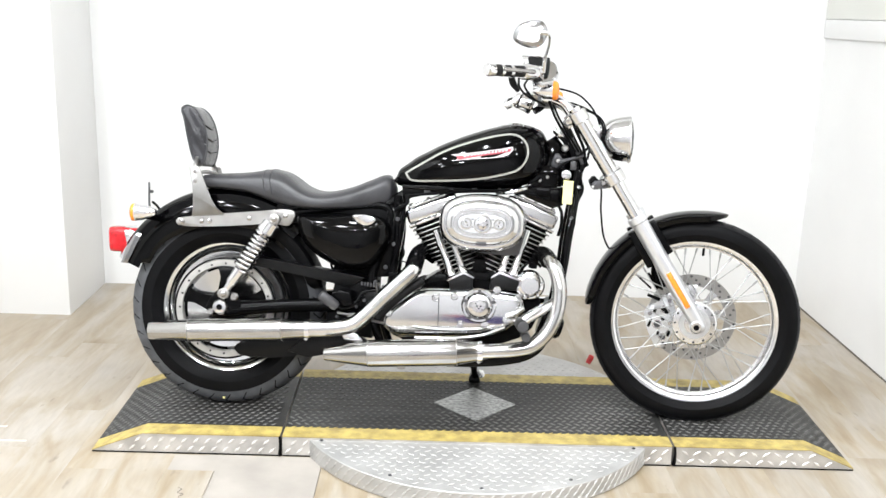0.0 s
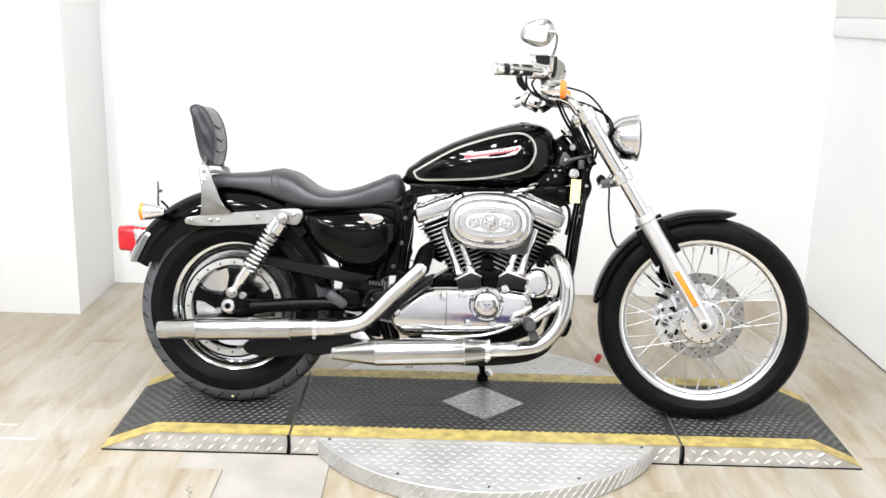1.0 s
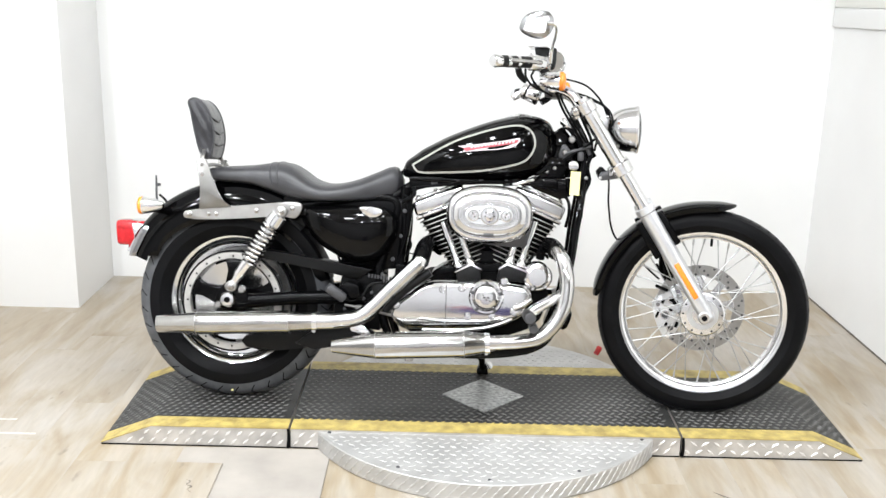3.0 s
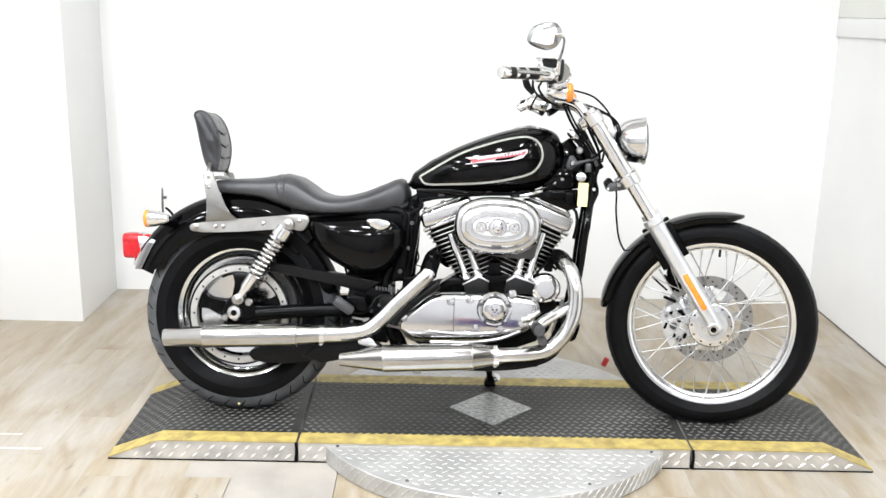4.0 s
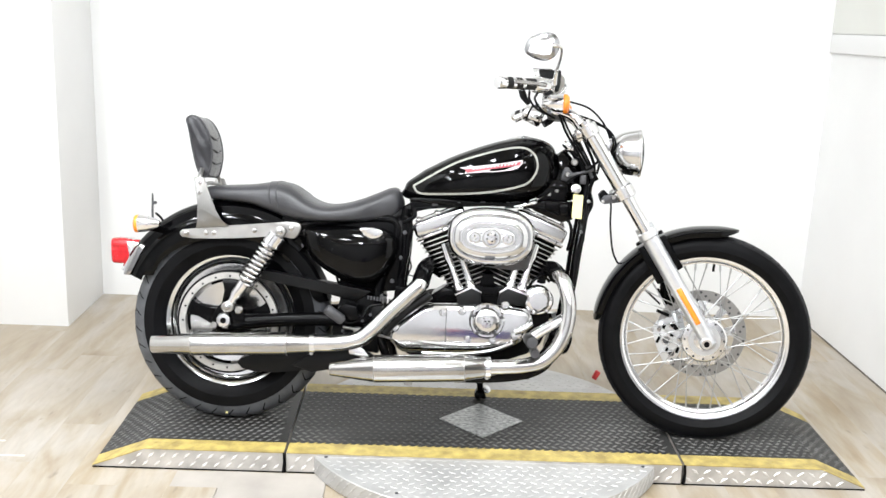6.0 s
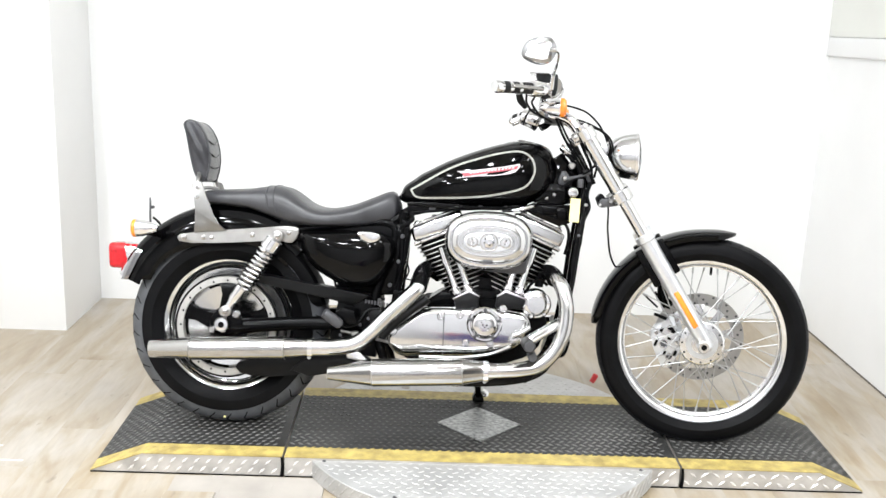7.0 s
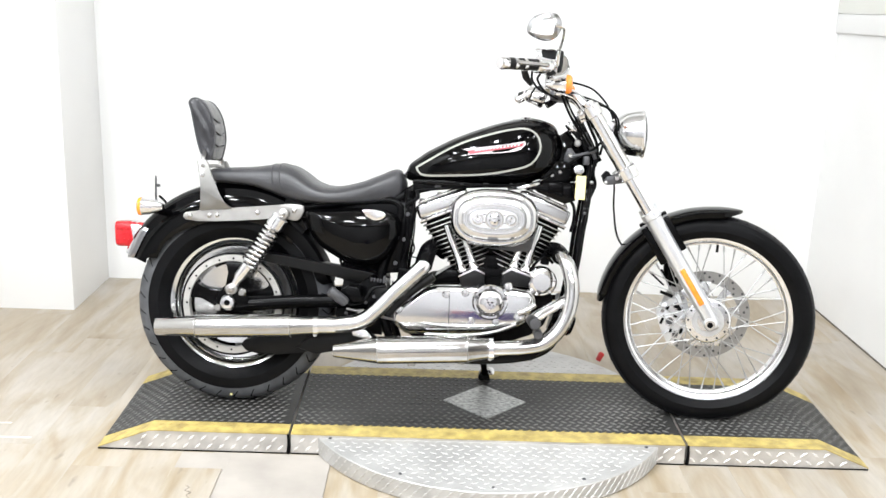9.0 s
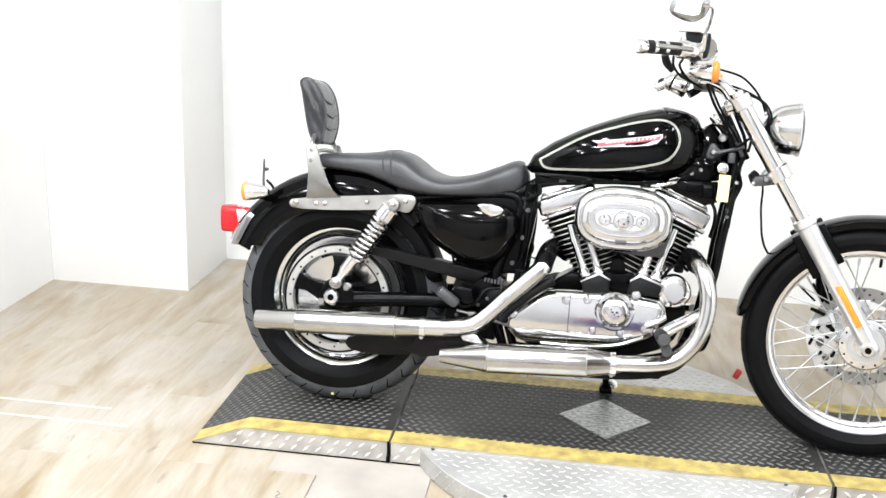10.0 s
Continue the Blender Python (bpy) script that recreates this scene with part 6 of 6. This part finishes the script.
part("oil_filter", lathe([(0, 0.036), (0.07, 0.036), (0.078, 0.028), (0.078, 0)], (1.02, 0.02, 0.30), (0.9, 0, -0.3), 28), BLACKMETAL, bike)

# cylinders
for sign, base, name in ((-1, Vector((0.745, 0, 0.450)), "rear"), (1, Vector((0.887, 0, 0.450)), "front")):
    a = Vector((sign * math.sin(radians(22.5)), 0, math.cos(radians(22.5))))
    n = Vector((a.z, 0, -a.x))
    m = Matrix(((n.x, 0, a.x, base.x), (0, 1, 0, 0), (n.z, 0, a.z, base.z), (0, 0, 0, 1)))
    cyl = part("cylinder", turned(lathe([(-0.02, 0.042), (0.155, 0.060), (0.197, 0.062)], (0, 0, 0), (0, 0, 1), 40), m), BLACKMETAL, bike, "black finned cylinder with bright fin edges")
    rings = []
    for k in range(13):
        outer, inner = 0.043 + 0.043 * k / 12 - 0.007, min(0.0735 + 0.0056 * k, 0.108) - 0.009
        rings.append([(x, y, 0.004 + 0.0147 * k) for x, y in oval(sign * (outer - inner) / 2, 0, (outer + inner) / 2, 0.055 + 0.026 * k / 12, 5.0, 40)])
    part("fin_root", turned(loft(rings), m), BLACKMETAL, cyl)
    for k in range(13):
        z = 0.004 + 0.0147 * k
        outer, inner = 0.043 + 0.043 * k / 12, min(0.0735 + 0.0056 * k, 0.108)
        fin = bmesh.new()
        out = oval(sign * (outer - inner) / 2, 0, (outer + inner) / 2, 0.064 + 0.026 * k / 12, 5.0, 40)
        lo = [fin.verts.new((x, y, z)) for x, y in out]
        hi = [fin.verts.new((x, y, z + 0.0034)) for x, y in out]
        fin.faces.new(lo[::-1]), fin.faces.new(hi)
        for i in range(40):
            fin.faces.new((lo[i], lo[(i + 1) % 40], hi[(i + 1) % 40], hi[i]))
        part("fin", turned(fin, m), BLACKMETAL, cyl)
        edge = bmesh.new()
        rings = []
        for sc, zz in ((1.0, z + 0.0006), (1.005, z + 0.0010), (1.005, z + 0.0026), (1.0, z + 0.0036), (0.990, z + 0.0037), (0.990, z + 0.0006)):
            rings.append([(x * sc, y * sc, zz) for x, y in out])
        rings.append(rings[0])
        part("fin_edge", turned(loft(rings, edge, caps=False), m), SATIN, cyl)
    part("cylinder_head", turned(box(-0.070, 0.070, -0.074, 0.074, 0.152, 0.198, 0.010, 2), m), BLACKMETAL, bike)
    rocker = part("rocker_box", turned(box(-0.086, 0.086, -0.086, 0.086, 0.205, 0.252, 0.010, 3), m), ROCKER, bike, "chrome rocker box")
    part("base_flange", turned(box(-0.089, 0.089, -0.090, 0.090, 0.1965, 0.204, 0.002, 2), m), CHROME, rocker)
    part("gasket", turned(box(-0.087, 0.087, -0.0875, 0.0875, 0.1925, 0.1962, 0.0005, 1), m), MATTBLACK, rocker, "black gasket")
    part("rocker_cover", turned(box(-0.072, 0.072, -0.076, 0.076, 0.2525, 0.262, 0.004, 3), m), ROCKER, rocker)
    part("cover_ridge", turned(box(-0.050, 0.050, -0.0845, -0.0800, 0.222, 0.245, 0.004, 2), m), ROCKER, rocker)
    for x in (-0.066, 0.0, 0.066):
        bolt(rocker, m @ Vector((x * 0.9, -0.066, 0.2622)), a, 0.0065, 0.006)
        bolt(rocker, m @ Vector((x, -0.0895, 0.2005)), (0, -1, 0), 0.0032, 0.002, None, GREYCAST)
    # push rod tubes and their tappet block
    rods = (((0.728, 0.452), (0.673, 0.594)), ((0.766, 0.462), (0.722, 0.580))) if sign < 0 else (((0.884, 0.472), (0.917, 0.585)), ((0.920, 0.461), (0.963, 0.604)))
    for (xa, za), (xb, zb) in rods:
        p0, p1 = Vector((xa, -0.118, za)), Vector((xb, -0.098, zb))
        prt = part("pushrod_tube", tube([p0, p1], 0.0125, 18, 1, curved=False), CHROME, bike, "chrome pushrod tube")
        d = (p1 - p0).normalized()
        part("collar", lathe([(0, 0.016), (0.018, 0.016), (0.022, 0.013)], p0, d, 18), CHROME, prt)
        part("collar", lathe([(0.10, 0.0142), (0.112, 0.0142)], p0, d, 18), CHROME, prt)
    block = [(0.719, 0.437), (0.766, 0.463), (0.796, 0.447), (0.797, 0.414), (0.726, 0.406)] if sign < 0 else [(0.854, 0.449), (0.879, 0.467), (0.941, 0.444), (0.935, 0.413), (0.848, 0.418)]
    part("tappet_block", prism(block, -0.140, -0.09, 0.004), DARKCAST, bike, "dark grey cast tappet block")
    flange = [(0.714, 0.440), (0.765, 0.470), (0.799, 0.452), (0.797, 0.4475), (0.766, 0.4635), (0.718, 0.4365)] if sign < 0 else [(0.851, 0.455), (0.879, 0.475), (0.945, 0.450), (0.942, 0.4445), (0.879, 0.4675), (0.854, 0.450)]
    part("tappet_flange", prism(flange, -0.143, -0.09, 0.0015), POLISHED, bike)
part("valley_cover", prism([(0.768, 0.432), (0.868, 0.432), (0.880, 0.505), (0.758, 0.505)], -0.062, 0.02, 0.004), BLACKMETAL, bike)
part("case_shoulder", prism(fillet([(0.626, 0.404), (0.645, 0.437), (0.680, 0.459), (0.726, 0.455), (0.727, 0.404)], 0.006, 3), -0.105, 0.02, 0.004), BLACKMETAL, bike)
part("cam_chest", prism([(0.775, 0.425), (0.86, 0.425), (0.862, 0.470), (0.835, 0.466), (0.818, 0.460), (0.80, 0.466), (0.772, 0.470)], -0.10, 0.0, 0.004), BLACKMETAL, bike)
part("intake_manifold", box(0.765, 0.872, -0.045, 0.08, 0.500, 0.600, 0.015, 2), MATTBLACK, bike)
part("carburettor", box(0.77, 0.87, -0.135, 0.08, 0.585, 0.690, 0.02, 3), GREYCAST, bike)

# air cleaner
AC = (0.8185, 0.6255)
rings = []
for yy, inset in ((-0.125, 0.0030), (-0.130, 0.0), (-0.168, 0.0), (-0.178, 0.0015), (-0.187, 0.0050), (-0.194, 0.0105), (-0.1975, 0.0165), (-0.1975, 0.0195), (-0.1955, 0.0215), (-0.1990, 0.0240), (-0.2035, 0.0300), (-0.2070, 0.0360), (-0.2085, 0.0410), (-0.2085, 0.0440)):
    rings.append([(x, yy, z) for x, z in oval(AC[0], AC[1], 0.134 - inset, 0.0900 - inset, 2.5, 72)])
air = part("air_cleaner", loft(rings), ROCKER, bike, "oval chrome air cleaner cover", 35)
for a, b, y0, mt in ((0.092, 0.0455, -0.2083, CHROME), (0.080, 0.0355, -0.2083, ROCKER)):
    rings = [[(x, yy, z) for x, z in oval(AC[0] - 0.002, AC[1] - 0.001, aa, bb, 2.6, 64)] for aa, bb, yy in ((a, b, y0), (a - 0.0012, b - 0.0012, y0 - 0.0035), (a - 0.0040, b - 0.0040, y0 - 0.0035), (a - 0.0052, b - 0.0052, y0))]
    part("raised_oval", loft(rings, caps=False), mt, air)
part("inset", prism(oval(AC[0] - 0.002, AC[1] - 0.001, 0.073, 0.0285, 2.6, 48), -0.2105, -0.2075, 0.001), SILVER, air, "brushed inset panel")
for dx, r in ((-0.050, 0.0185), (0.0, 0.0295), (0.050, 0.0185)):
    c = (AC[0] + dx, -0.2100, AC[1] - 0.001)
    part("medallion", lathe([(0, r), (0.0040, r), (0.0052, r - 0.0015), (0.0052, r - 0.0032), (0.0030, r - 0.0045), (0.0030, r * 0.45), (0.0044, r * 0.36), (0.0044, r * 0.12), (0.0030, 0)], c, (0, -1, 0), 32), CHROME, air, "round medallion")
    part("medallion_groove", hoop([(0.2128, r - 0.0046), (0.2136, r - 0.0046), (0.2136, r - 0.0060), (0.2128, r - 0.0060)], (c[0], 0, c[2]), (0, -1, 0), 32), SATIN, air)
for dx, dz, w in ((-0.012, 0.008, 0.005), (0.010, 0.009, 0.004), (0.002, -0.011, 0.006), (-0.014, -0.004, 0.003), (0.014, -0.003, 0.004), (0.0, 0.014, 0.003), (-0.052, 0.005, 0.003), (-0.047, -0.006, 0.003), (0.052, 0.004, 0.003), (0.048, -0.006, 0.003)):
    part("emblem_mark", box(AC[0] + dx - w / 2, AC[0] + dx + w / 2, -0.2150, -0.2125, AC[1] + dz - 0.0022, AC[1] + dz + 0.0018, 0.0006, 1), DARKCAST, air)
for dx in (-0.024, 0.024):
    for dz in (-0.012, 0.012):
        part("panel_bar", box(AC[0] + dx - 0.011, AC[0] + dx + 0.011, -0.2122, -0.2102, AC[1] + dz - 0.0012, AC[1] + dz + 0.0012, 0.0005, 1), GREYCAST, air)
# dark grey block in place of the dark reflection low on the cover
part("reflection_mark", box(AC[0] - 0.018, AC[0] + 0.014, -0.2085, -0.200, AC[1] - 0.067, AC[1] - 0.058, 0.003, 2), GREYCAST, air)
part("back_plate", prism(rounded([(0.715, 0.60), (0.93, 0.645), (0.944, 0.535), (0.930, 0.522), (0.80, 0.528), (0.755, 0.550)], times=1), -0.126, -0.112, 0.003), GREYCAST, bike, "dark grey air cleaner back plate")

# ---- exhaust ----
part("front_header", tube([(1.020, -0.122, 0.525), (1.034, -0.150, 0.513), (1.052, -0.178, 0.484), (1.064, -0.194, 0.425), (1.057, -0.200, 0.355), (1.029, -0.205, 0.294), (0.985, -0.212, 0.254), (0.930, -0.222, 0.2405),
                           (0.870, -0.232, 0.2365), (0.815, -0.236, 0.2335)], 0.0228, 28, 6), HEADER, bike, "chrome front exhaust pipe")
part("front_elbow", tube([(0.960, -0.02, 0.510), (0.998, -0.050, 0.526), (1.018, -0.100, 0.528), (1.030, -0.146, 0.515)], [0.022, 0.024, 0.0270, 0.0275], 24, 6), BLACKMETAL, bike, "black exhaust elbow")
part("rear_header", tube([(0.612, -0.160, 0.488), (0.606, -0.176, 0.470), (0.594, -0.182, 0.457), (0.570, -0.186, 0.433), (0.520, -0.190, 0.383), (0.470, -0.194, 0.330), (0.430, -0.196, 0.297), (0.380, -0.198, 0.283),
                          (0.330, -0.200, 0.279), (0.270, -0.200, 0.2755)], 0.0255, 28, 6), HEADER, bike, "chrome rear exhaust pipe")
part("rear_elbow", tube([(0.670, -0.02, 0.500), (0.636, -0.050, 0.524), (0.620, -0.100, 0.515), (0.612, -0.152, 0.492), (0.607, -0.174, 0.470)], [0.022, 0.024, 0.0270, 0.0275, 0.0275], 24, 6), BLACKMETAL, bike, "black exhaust elbow")
part("rear_header_shield", tube([(0.64, -0.168, 0.440), (0.58, -0.172, 0.395), (0.53, -0.176, 0.350), (0.50, -0.180, 0.315)], 0.014, 14, 6), DARKCAST, bike)


def muffler(x0, x1, z0, z1, y, r, tip, cone, neck, taper, label):
    """A muffler between two ends of its axis: a tapered tip, a straight body and a cone down to the pipe."""
    a, b = Vector((x0, y, z0)), Vector((x1, y, z1))
    d = (b - a).normalized()
    ln = (b - a).length
    rt = r * taper
    body = part("muffler", lathe([(0.012, 0.0), (0.004, rt * 0.72), (0.0, rt * 0.94), (0.0025, rt), (tip - 0.002, r - 0.0012), (tip, r - 0.0002), (tip + 0.003, r), (ln - cone - 0.004, r), (ln - cone, r - 0.001), (ln - cone + 0.003, r - 0.003),
                                  (ln - 0.006, neck + 0.003), (ln, neck + 0.001)], a, d, 44), MUFFLER, bike, label)
    part("tailpipe_bore", lathe([(0.0035, 0.0), (0.0035, rt * 0.78), (-0.0005, rt * 0.8)], a, d, 28), MATTBLACK, body)
    for u in (tip, ln - cone - 0.002):
        part("weld_seam", hoop([(u - 0.0008, r - 0.001), (u - 0.0008, r + 0.0006), (u + 0.0008, r + 0.0006), (u + 0.0008, r - 0.001)], a, d, 44), SATIN, body)
    part("clamp", lathe([(ln - 0.006, neck), (ln - 0.005, neck + 0.0055), (ln + 0.010, neck + 0.0055), (ln + 0.011, neck)], a, d, 32), CHROME, body)
    part("clamp_bolt", lathe([(0, 0.0055), (0.016, 0.0055), (0.016, 0)], b + Vector((0.0, 0.0, -neck - 0.004)), (0, -1, 0.1), 10), SATIN, body)
    return body


muffler(-0.208, 0.285, 0.2515, 0.2765, -0.200, 0.0355, 0.125, 0.075, 0.0255, 0.76, "long chrome upper muffler")
muffler(0.347, 0.822, 0.2065, 0.2335, -0.238, 0.0415, 0.135, 0.066, 0.0265, 0.47, "long chrome lower muffler")
part("pipe_sleeve", tube([(0.290, -0.200, 0.2768), (0.345, -0.200, 0.2800), (0.395, -0.1985, 0.286)], 0.0275, 28, 4), HEADER, bike)
part("muffler_mount", prism([(0.39, 0.275), (0.44, 0.268), (0.462, 0.245), (0.45, 0.235), (0.40, 0.248)], -0.20, -0.13, 0.004), POLISHED, bike)
part("pipe_bracket", prism([(0.30, 0.262), (0.44, 0.262), (0.50, 0.225), (0.40, 0.205), (0.28, 0.180), (0.22, 0.20)], -0.165, -0.150, 0.003), GUARD, bike)
part("under_guard", prism([(0.46, 0.185), (0.50, 0.172), (0.86, 0.198), (0.95, 0.200), (0.975, 0.225), (0.90, 0.225), (0.80, 0.215), (0.5, 0.198)], -0.225, -0.16, 0.005), BLACKMETAL, bike)
for x, z in ((0.585, 0.176), (0.735, 0.190)):
    part("mount_tab", box(x - 0.012, x + 0.012, -0.246, -0.226, z - 0.006, z + 0.010, 0.003, 1), SATIN, bike)
part("drain_plug", lathe([(0, 0.016), (0.012, 0.014), (0.014, 0)], (0.835, -0.232, 0.222), (0.2, -0.4, -1), 16), SATIN, bike)

# forward controls
ctrl = part("control_bracket", tube([(1.062, -0.17, 0.395), (1.02, -0.20, 0.370), (0.965, -0.225, 0.340), (0.945, -0.24, 0.325)], [0.013, 0.016, 0.017, 0.014], 18, 6), CHROME, bike, "chrome control bracket")
part("foot_peg", lathe([(-0.05, 0.014), (-0.04, 0.017), (0.050, 0.0185), (0.055, 0.0165), (0.056, 0.0)], (0.946, -0.255, 0.325), (0.05, -1, 0.0), 28), GRIPRUBBER, ctrl, "black rubber foot peg")
part("peg_end", lathe([(0.0555, 0.0165), (0.058, 0.014), (0.058, 0)], (0.946, -0.255, 0.325), (0.05, -1, 0.0), 24), GREYCAST, ctrl)
part("pedal_arm", tube([(0.93, -0.20, 0.33), (0.955, -0.215, 0.30), (0.962, -0.23, 0.285)], [0.010, 0.009, 0.012], 14, 6), CHROME, ctrl)
part("pedal_pad", lathe([(-0.03, 0.014), (0.030, 0.014), (0.032, 0.012)], (0.962, -0.24, 0.287), (0, -1, 0), 20), GREYCAST, ctrl)
part("linkage", tube([(0.90, -0.165, 0.30), (0.83, -0.175, 0.275), (0.74, -0.178, 0.262), (0.62, -0.170, 0.258)], 0.006, 10, 6), CHROME, ctrl)
part("cover_mount", tube([(0.955, -0.15, 0.36), (0.93, -0.165, 0.345), (0.905, -0.165, 0.335)], 0.010, 12, 4), CHROME, ctrl)

# side stand on the far side
stand = part("side_stand", tube([(0.800, 0.09, 0.185), (0.808, 0.13, 0.142), (0.815, 0.19, 0.088), (0.819, 0.235, 0.056)], [0.014, 0.012, 0.011, 0.012], 14, 6), BLACKMETAL, bike, "black side stand with a bright foot, down")
part("stand_foot", lathe([(-0.004, 0.010), (-0.003, 0.0145), (0.003, 0.0145), (0.004, 0.010)], (0.838, 0.205, 0.080), (0.5, -0.7, 0.5), 20), POLISHED, stand, "bright round stand foot")
part("stand_toe", prism(fillet([(0.795, 0.058), (0.812, 0.092), (0.832, 0.070), (0.838, 0.0465), (0.800, 0.0465)], 0.005, 2), 0.205, 0.255, 0.003), BLACKMETAL, stand)
part("stand_spring", tube([(0.785, 0.07, 0.17), (0.797, 0.10, 0.145), (0.803, 0.15, 0.115)], 0.007, 10, 6), BLACKMETAL, stand)

# left side of the engine, seen past the frame
part("primary_cover", prism(rounded([(0.42, 0.31), (0.52, 0.33), (0.62, 0.37), (0.86, 0.37), (0.93, 0.33), (0.90, 0.27), (0.80, 0.24), (0.50, 0.25), (0.42, 0.30)], times=1), 0.12, 0.185, 0.015), CHROME, bike, "chrome primary cover")
peg = part("left_foot_peg", lathe([(-0.05, 0.014), (0.050, 0.0185), (0.056, 0.0)], (0.946, 0.255, 0.325), (0.05, 1, 0.0), 24), GRIPRUBBER, bike)
part("left_control_bracket", tube([(1.05, 0.10, 0.36), (0.99, 0.17, 0.345), (0.946, 0.21, 0.325)], 0.014, 14, 6), CHROME, bike)

# ---- floor planks, each a piece of its own ----
PLANK_W, PLANK_L = 0.152, 0.92
rng = random.Random(7)
plank_mesh = {}


def plank(x0, x1, y0, y1, top=0.0):
    """One plank with softened edges; alike sizes share their mesh."""
    key = (round(x1 - x0, 4), round(y1 - y0, 4))
    if key not in plank_mesh:
        w, l, e = (x1 - x0) / 2 - 0.00005, (y1 - y0) / 2 - 0.00005, 0.0001
        bm = bmesh.new()
        rings = [[(-w * 1 + i, -l + i, z), (w - i, -l + i, z), (w - i, l - i, z), (-w + i, l - i, z)] for i, z in ((0, -0.0048), (0, -0.0008), (e, 0.0))]
        loft(rings, bm)
        me = bpy.data.meshes.new("plank")
        bmesh.ops.recalc_face_normals(bm, faces=bm.faces)
        bm.to_mesh(me)
        bm.free()
        me.materials.append(PLANK)
        plank_mesh[key] = me
    ob = new("plank", plank_mesh[key])
    ob.location = ((x0 + x1) / 2, (y0 + y1) / 2, top)
    ob.parent = floor
    return ob


# a strip of planks beside the ramp is missing: white underlay shows there
GAP = (-0.790, -0.480, -0.60, -0.29)
rows = int((1.80 - LEFT) / PLANK_W) + 1
for i in range(rows):
    x0 = LEFT + i * PLANK_W
    x1 = x0 + PLANK_W
    if x1 - x0 < 0.01:
        continue
    y = -3.6 - rng.random() * PLANK_L
    while y < BACK:
        y0, y1 = max(y, -3.6), min(y + PLANK_L, BACK)
        if y1 - y0 > 0.02:
            if x0 < GAP[1] - 0.02 and x1 > GAP[0] + 0.02 and y0 < GAP[3] and y1 > GAP[2]:
                if GAP[2] - y0 > 0.03:
                    plank(x0, x1, y0, GAP[2])
                if y1 - GAP[3] > 0.03:
                    plank(x0, x1, GAP[3], y1)
            else:
                plank(x0, x1, y0, y1)
        y += PLANK_L

# the showroom floor behind, and beside the display corner
verts, faces = [], []
for i in range(int(12.0 / PLANK_W)):
    x0 = LEFT + (i - 24) * PLANK_W
    inside = LEFT - 0.01 < x0 < 1.79
    top_y = -3.6 if inside else BOOTH
    y = FRONT - rng.random() * PLANK_L
    while y < top_y:
        y0, y1 = max(y, FRONT), min(y + PLANK_L, top_y)
        if y1 - y0 > 0.02 and -6.0 < x0 < 5.85:
            n = len(verts)
            for z, e in ((-0.0048, 0.0), (0.0, 0.0003)):
                verts += [(x0 + e, y0 + e, z), (x0 + PLANK_W - e, y0 + e, z), (x0 + PLANK_W - e, y1 - e, z), (x0 + e, y1 - e, z)]
            faces += [(n + 4, n + 5, n + 6, n + 7)] + [(n + k, n + (k + 1) % 4, n + 4 + (k + 1) % 4, n + 4 + k) for k in range(4)]
        y += PLANK_L
me = bpy.data.meshes.new("planks")
me.from_pydata(verts, [], faces)
me.materials.append(FARPLANK)
rest = tagged(new("planks", me), kind="stuff")
rest.parent = floor

patch = tagged(new("floor_patch"), "bare white patch where floor planks are missing", "floor patch")
for k in range(3):
    part("strip", box(-0.932 + 0.1515 * k, -0.7807 + 0.1515 * k, -0.60, -0.285, -0.004, 0.0018 + 0.0001 * k), UNDERLAY, patch)
tagged(link("loose_plank", box(-0.936, -0.790, -0.66, -0.395, 0.0024, 0.0072, 0.001, 1), PLANK), "short loose floor plank with a torn mark", "plank")
tear = tube([(-0.872, -0.500, 0.0072), (-0.858, -0.512, 0.0072), (-0.866, -0.530, 0.0072), (-0.848, -0.540, 0.0072), (-0.856, -0.556, 0.0072), (-0.842, -0.575, 0.0072)], [0.0005, 0.0014, 0.0011, 0.0015, 0.001, 0.0004], 6, 4)
tagged(link("floor_scratch", tear, DARKSEAM), "dark torn scratch in the loose plank", "scratch")
tear = tube([(0.656, -0.493, 0.0004), (0.680, -0.515, 0.0004), (0.715, -0.540, 0.0004)], [0.0006, 0.0022, 0.0006], 6, 4)
tagged(link("floor_scratch", tear, DARKSEAM), "dark scratch in the floor planks", "scratch")
# two thin pale strips lying flat on the planks at the left
for y0, x0, x1 in ((-0.115, -2.05, -1.52), (-0.215, -2.05, -1.42)):
    tagged(link("floor_pale_line", box(x0, x1, y0 - 0.005, y0 + 0.005, -0.0002, 0.0006), PALELINE), "faint thin white line on the floor", "tape line")
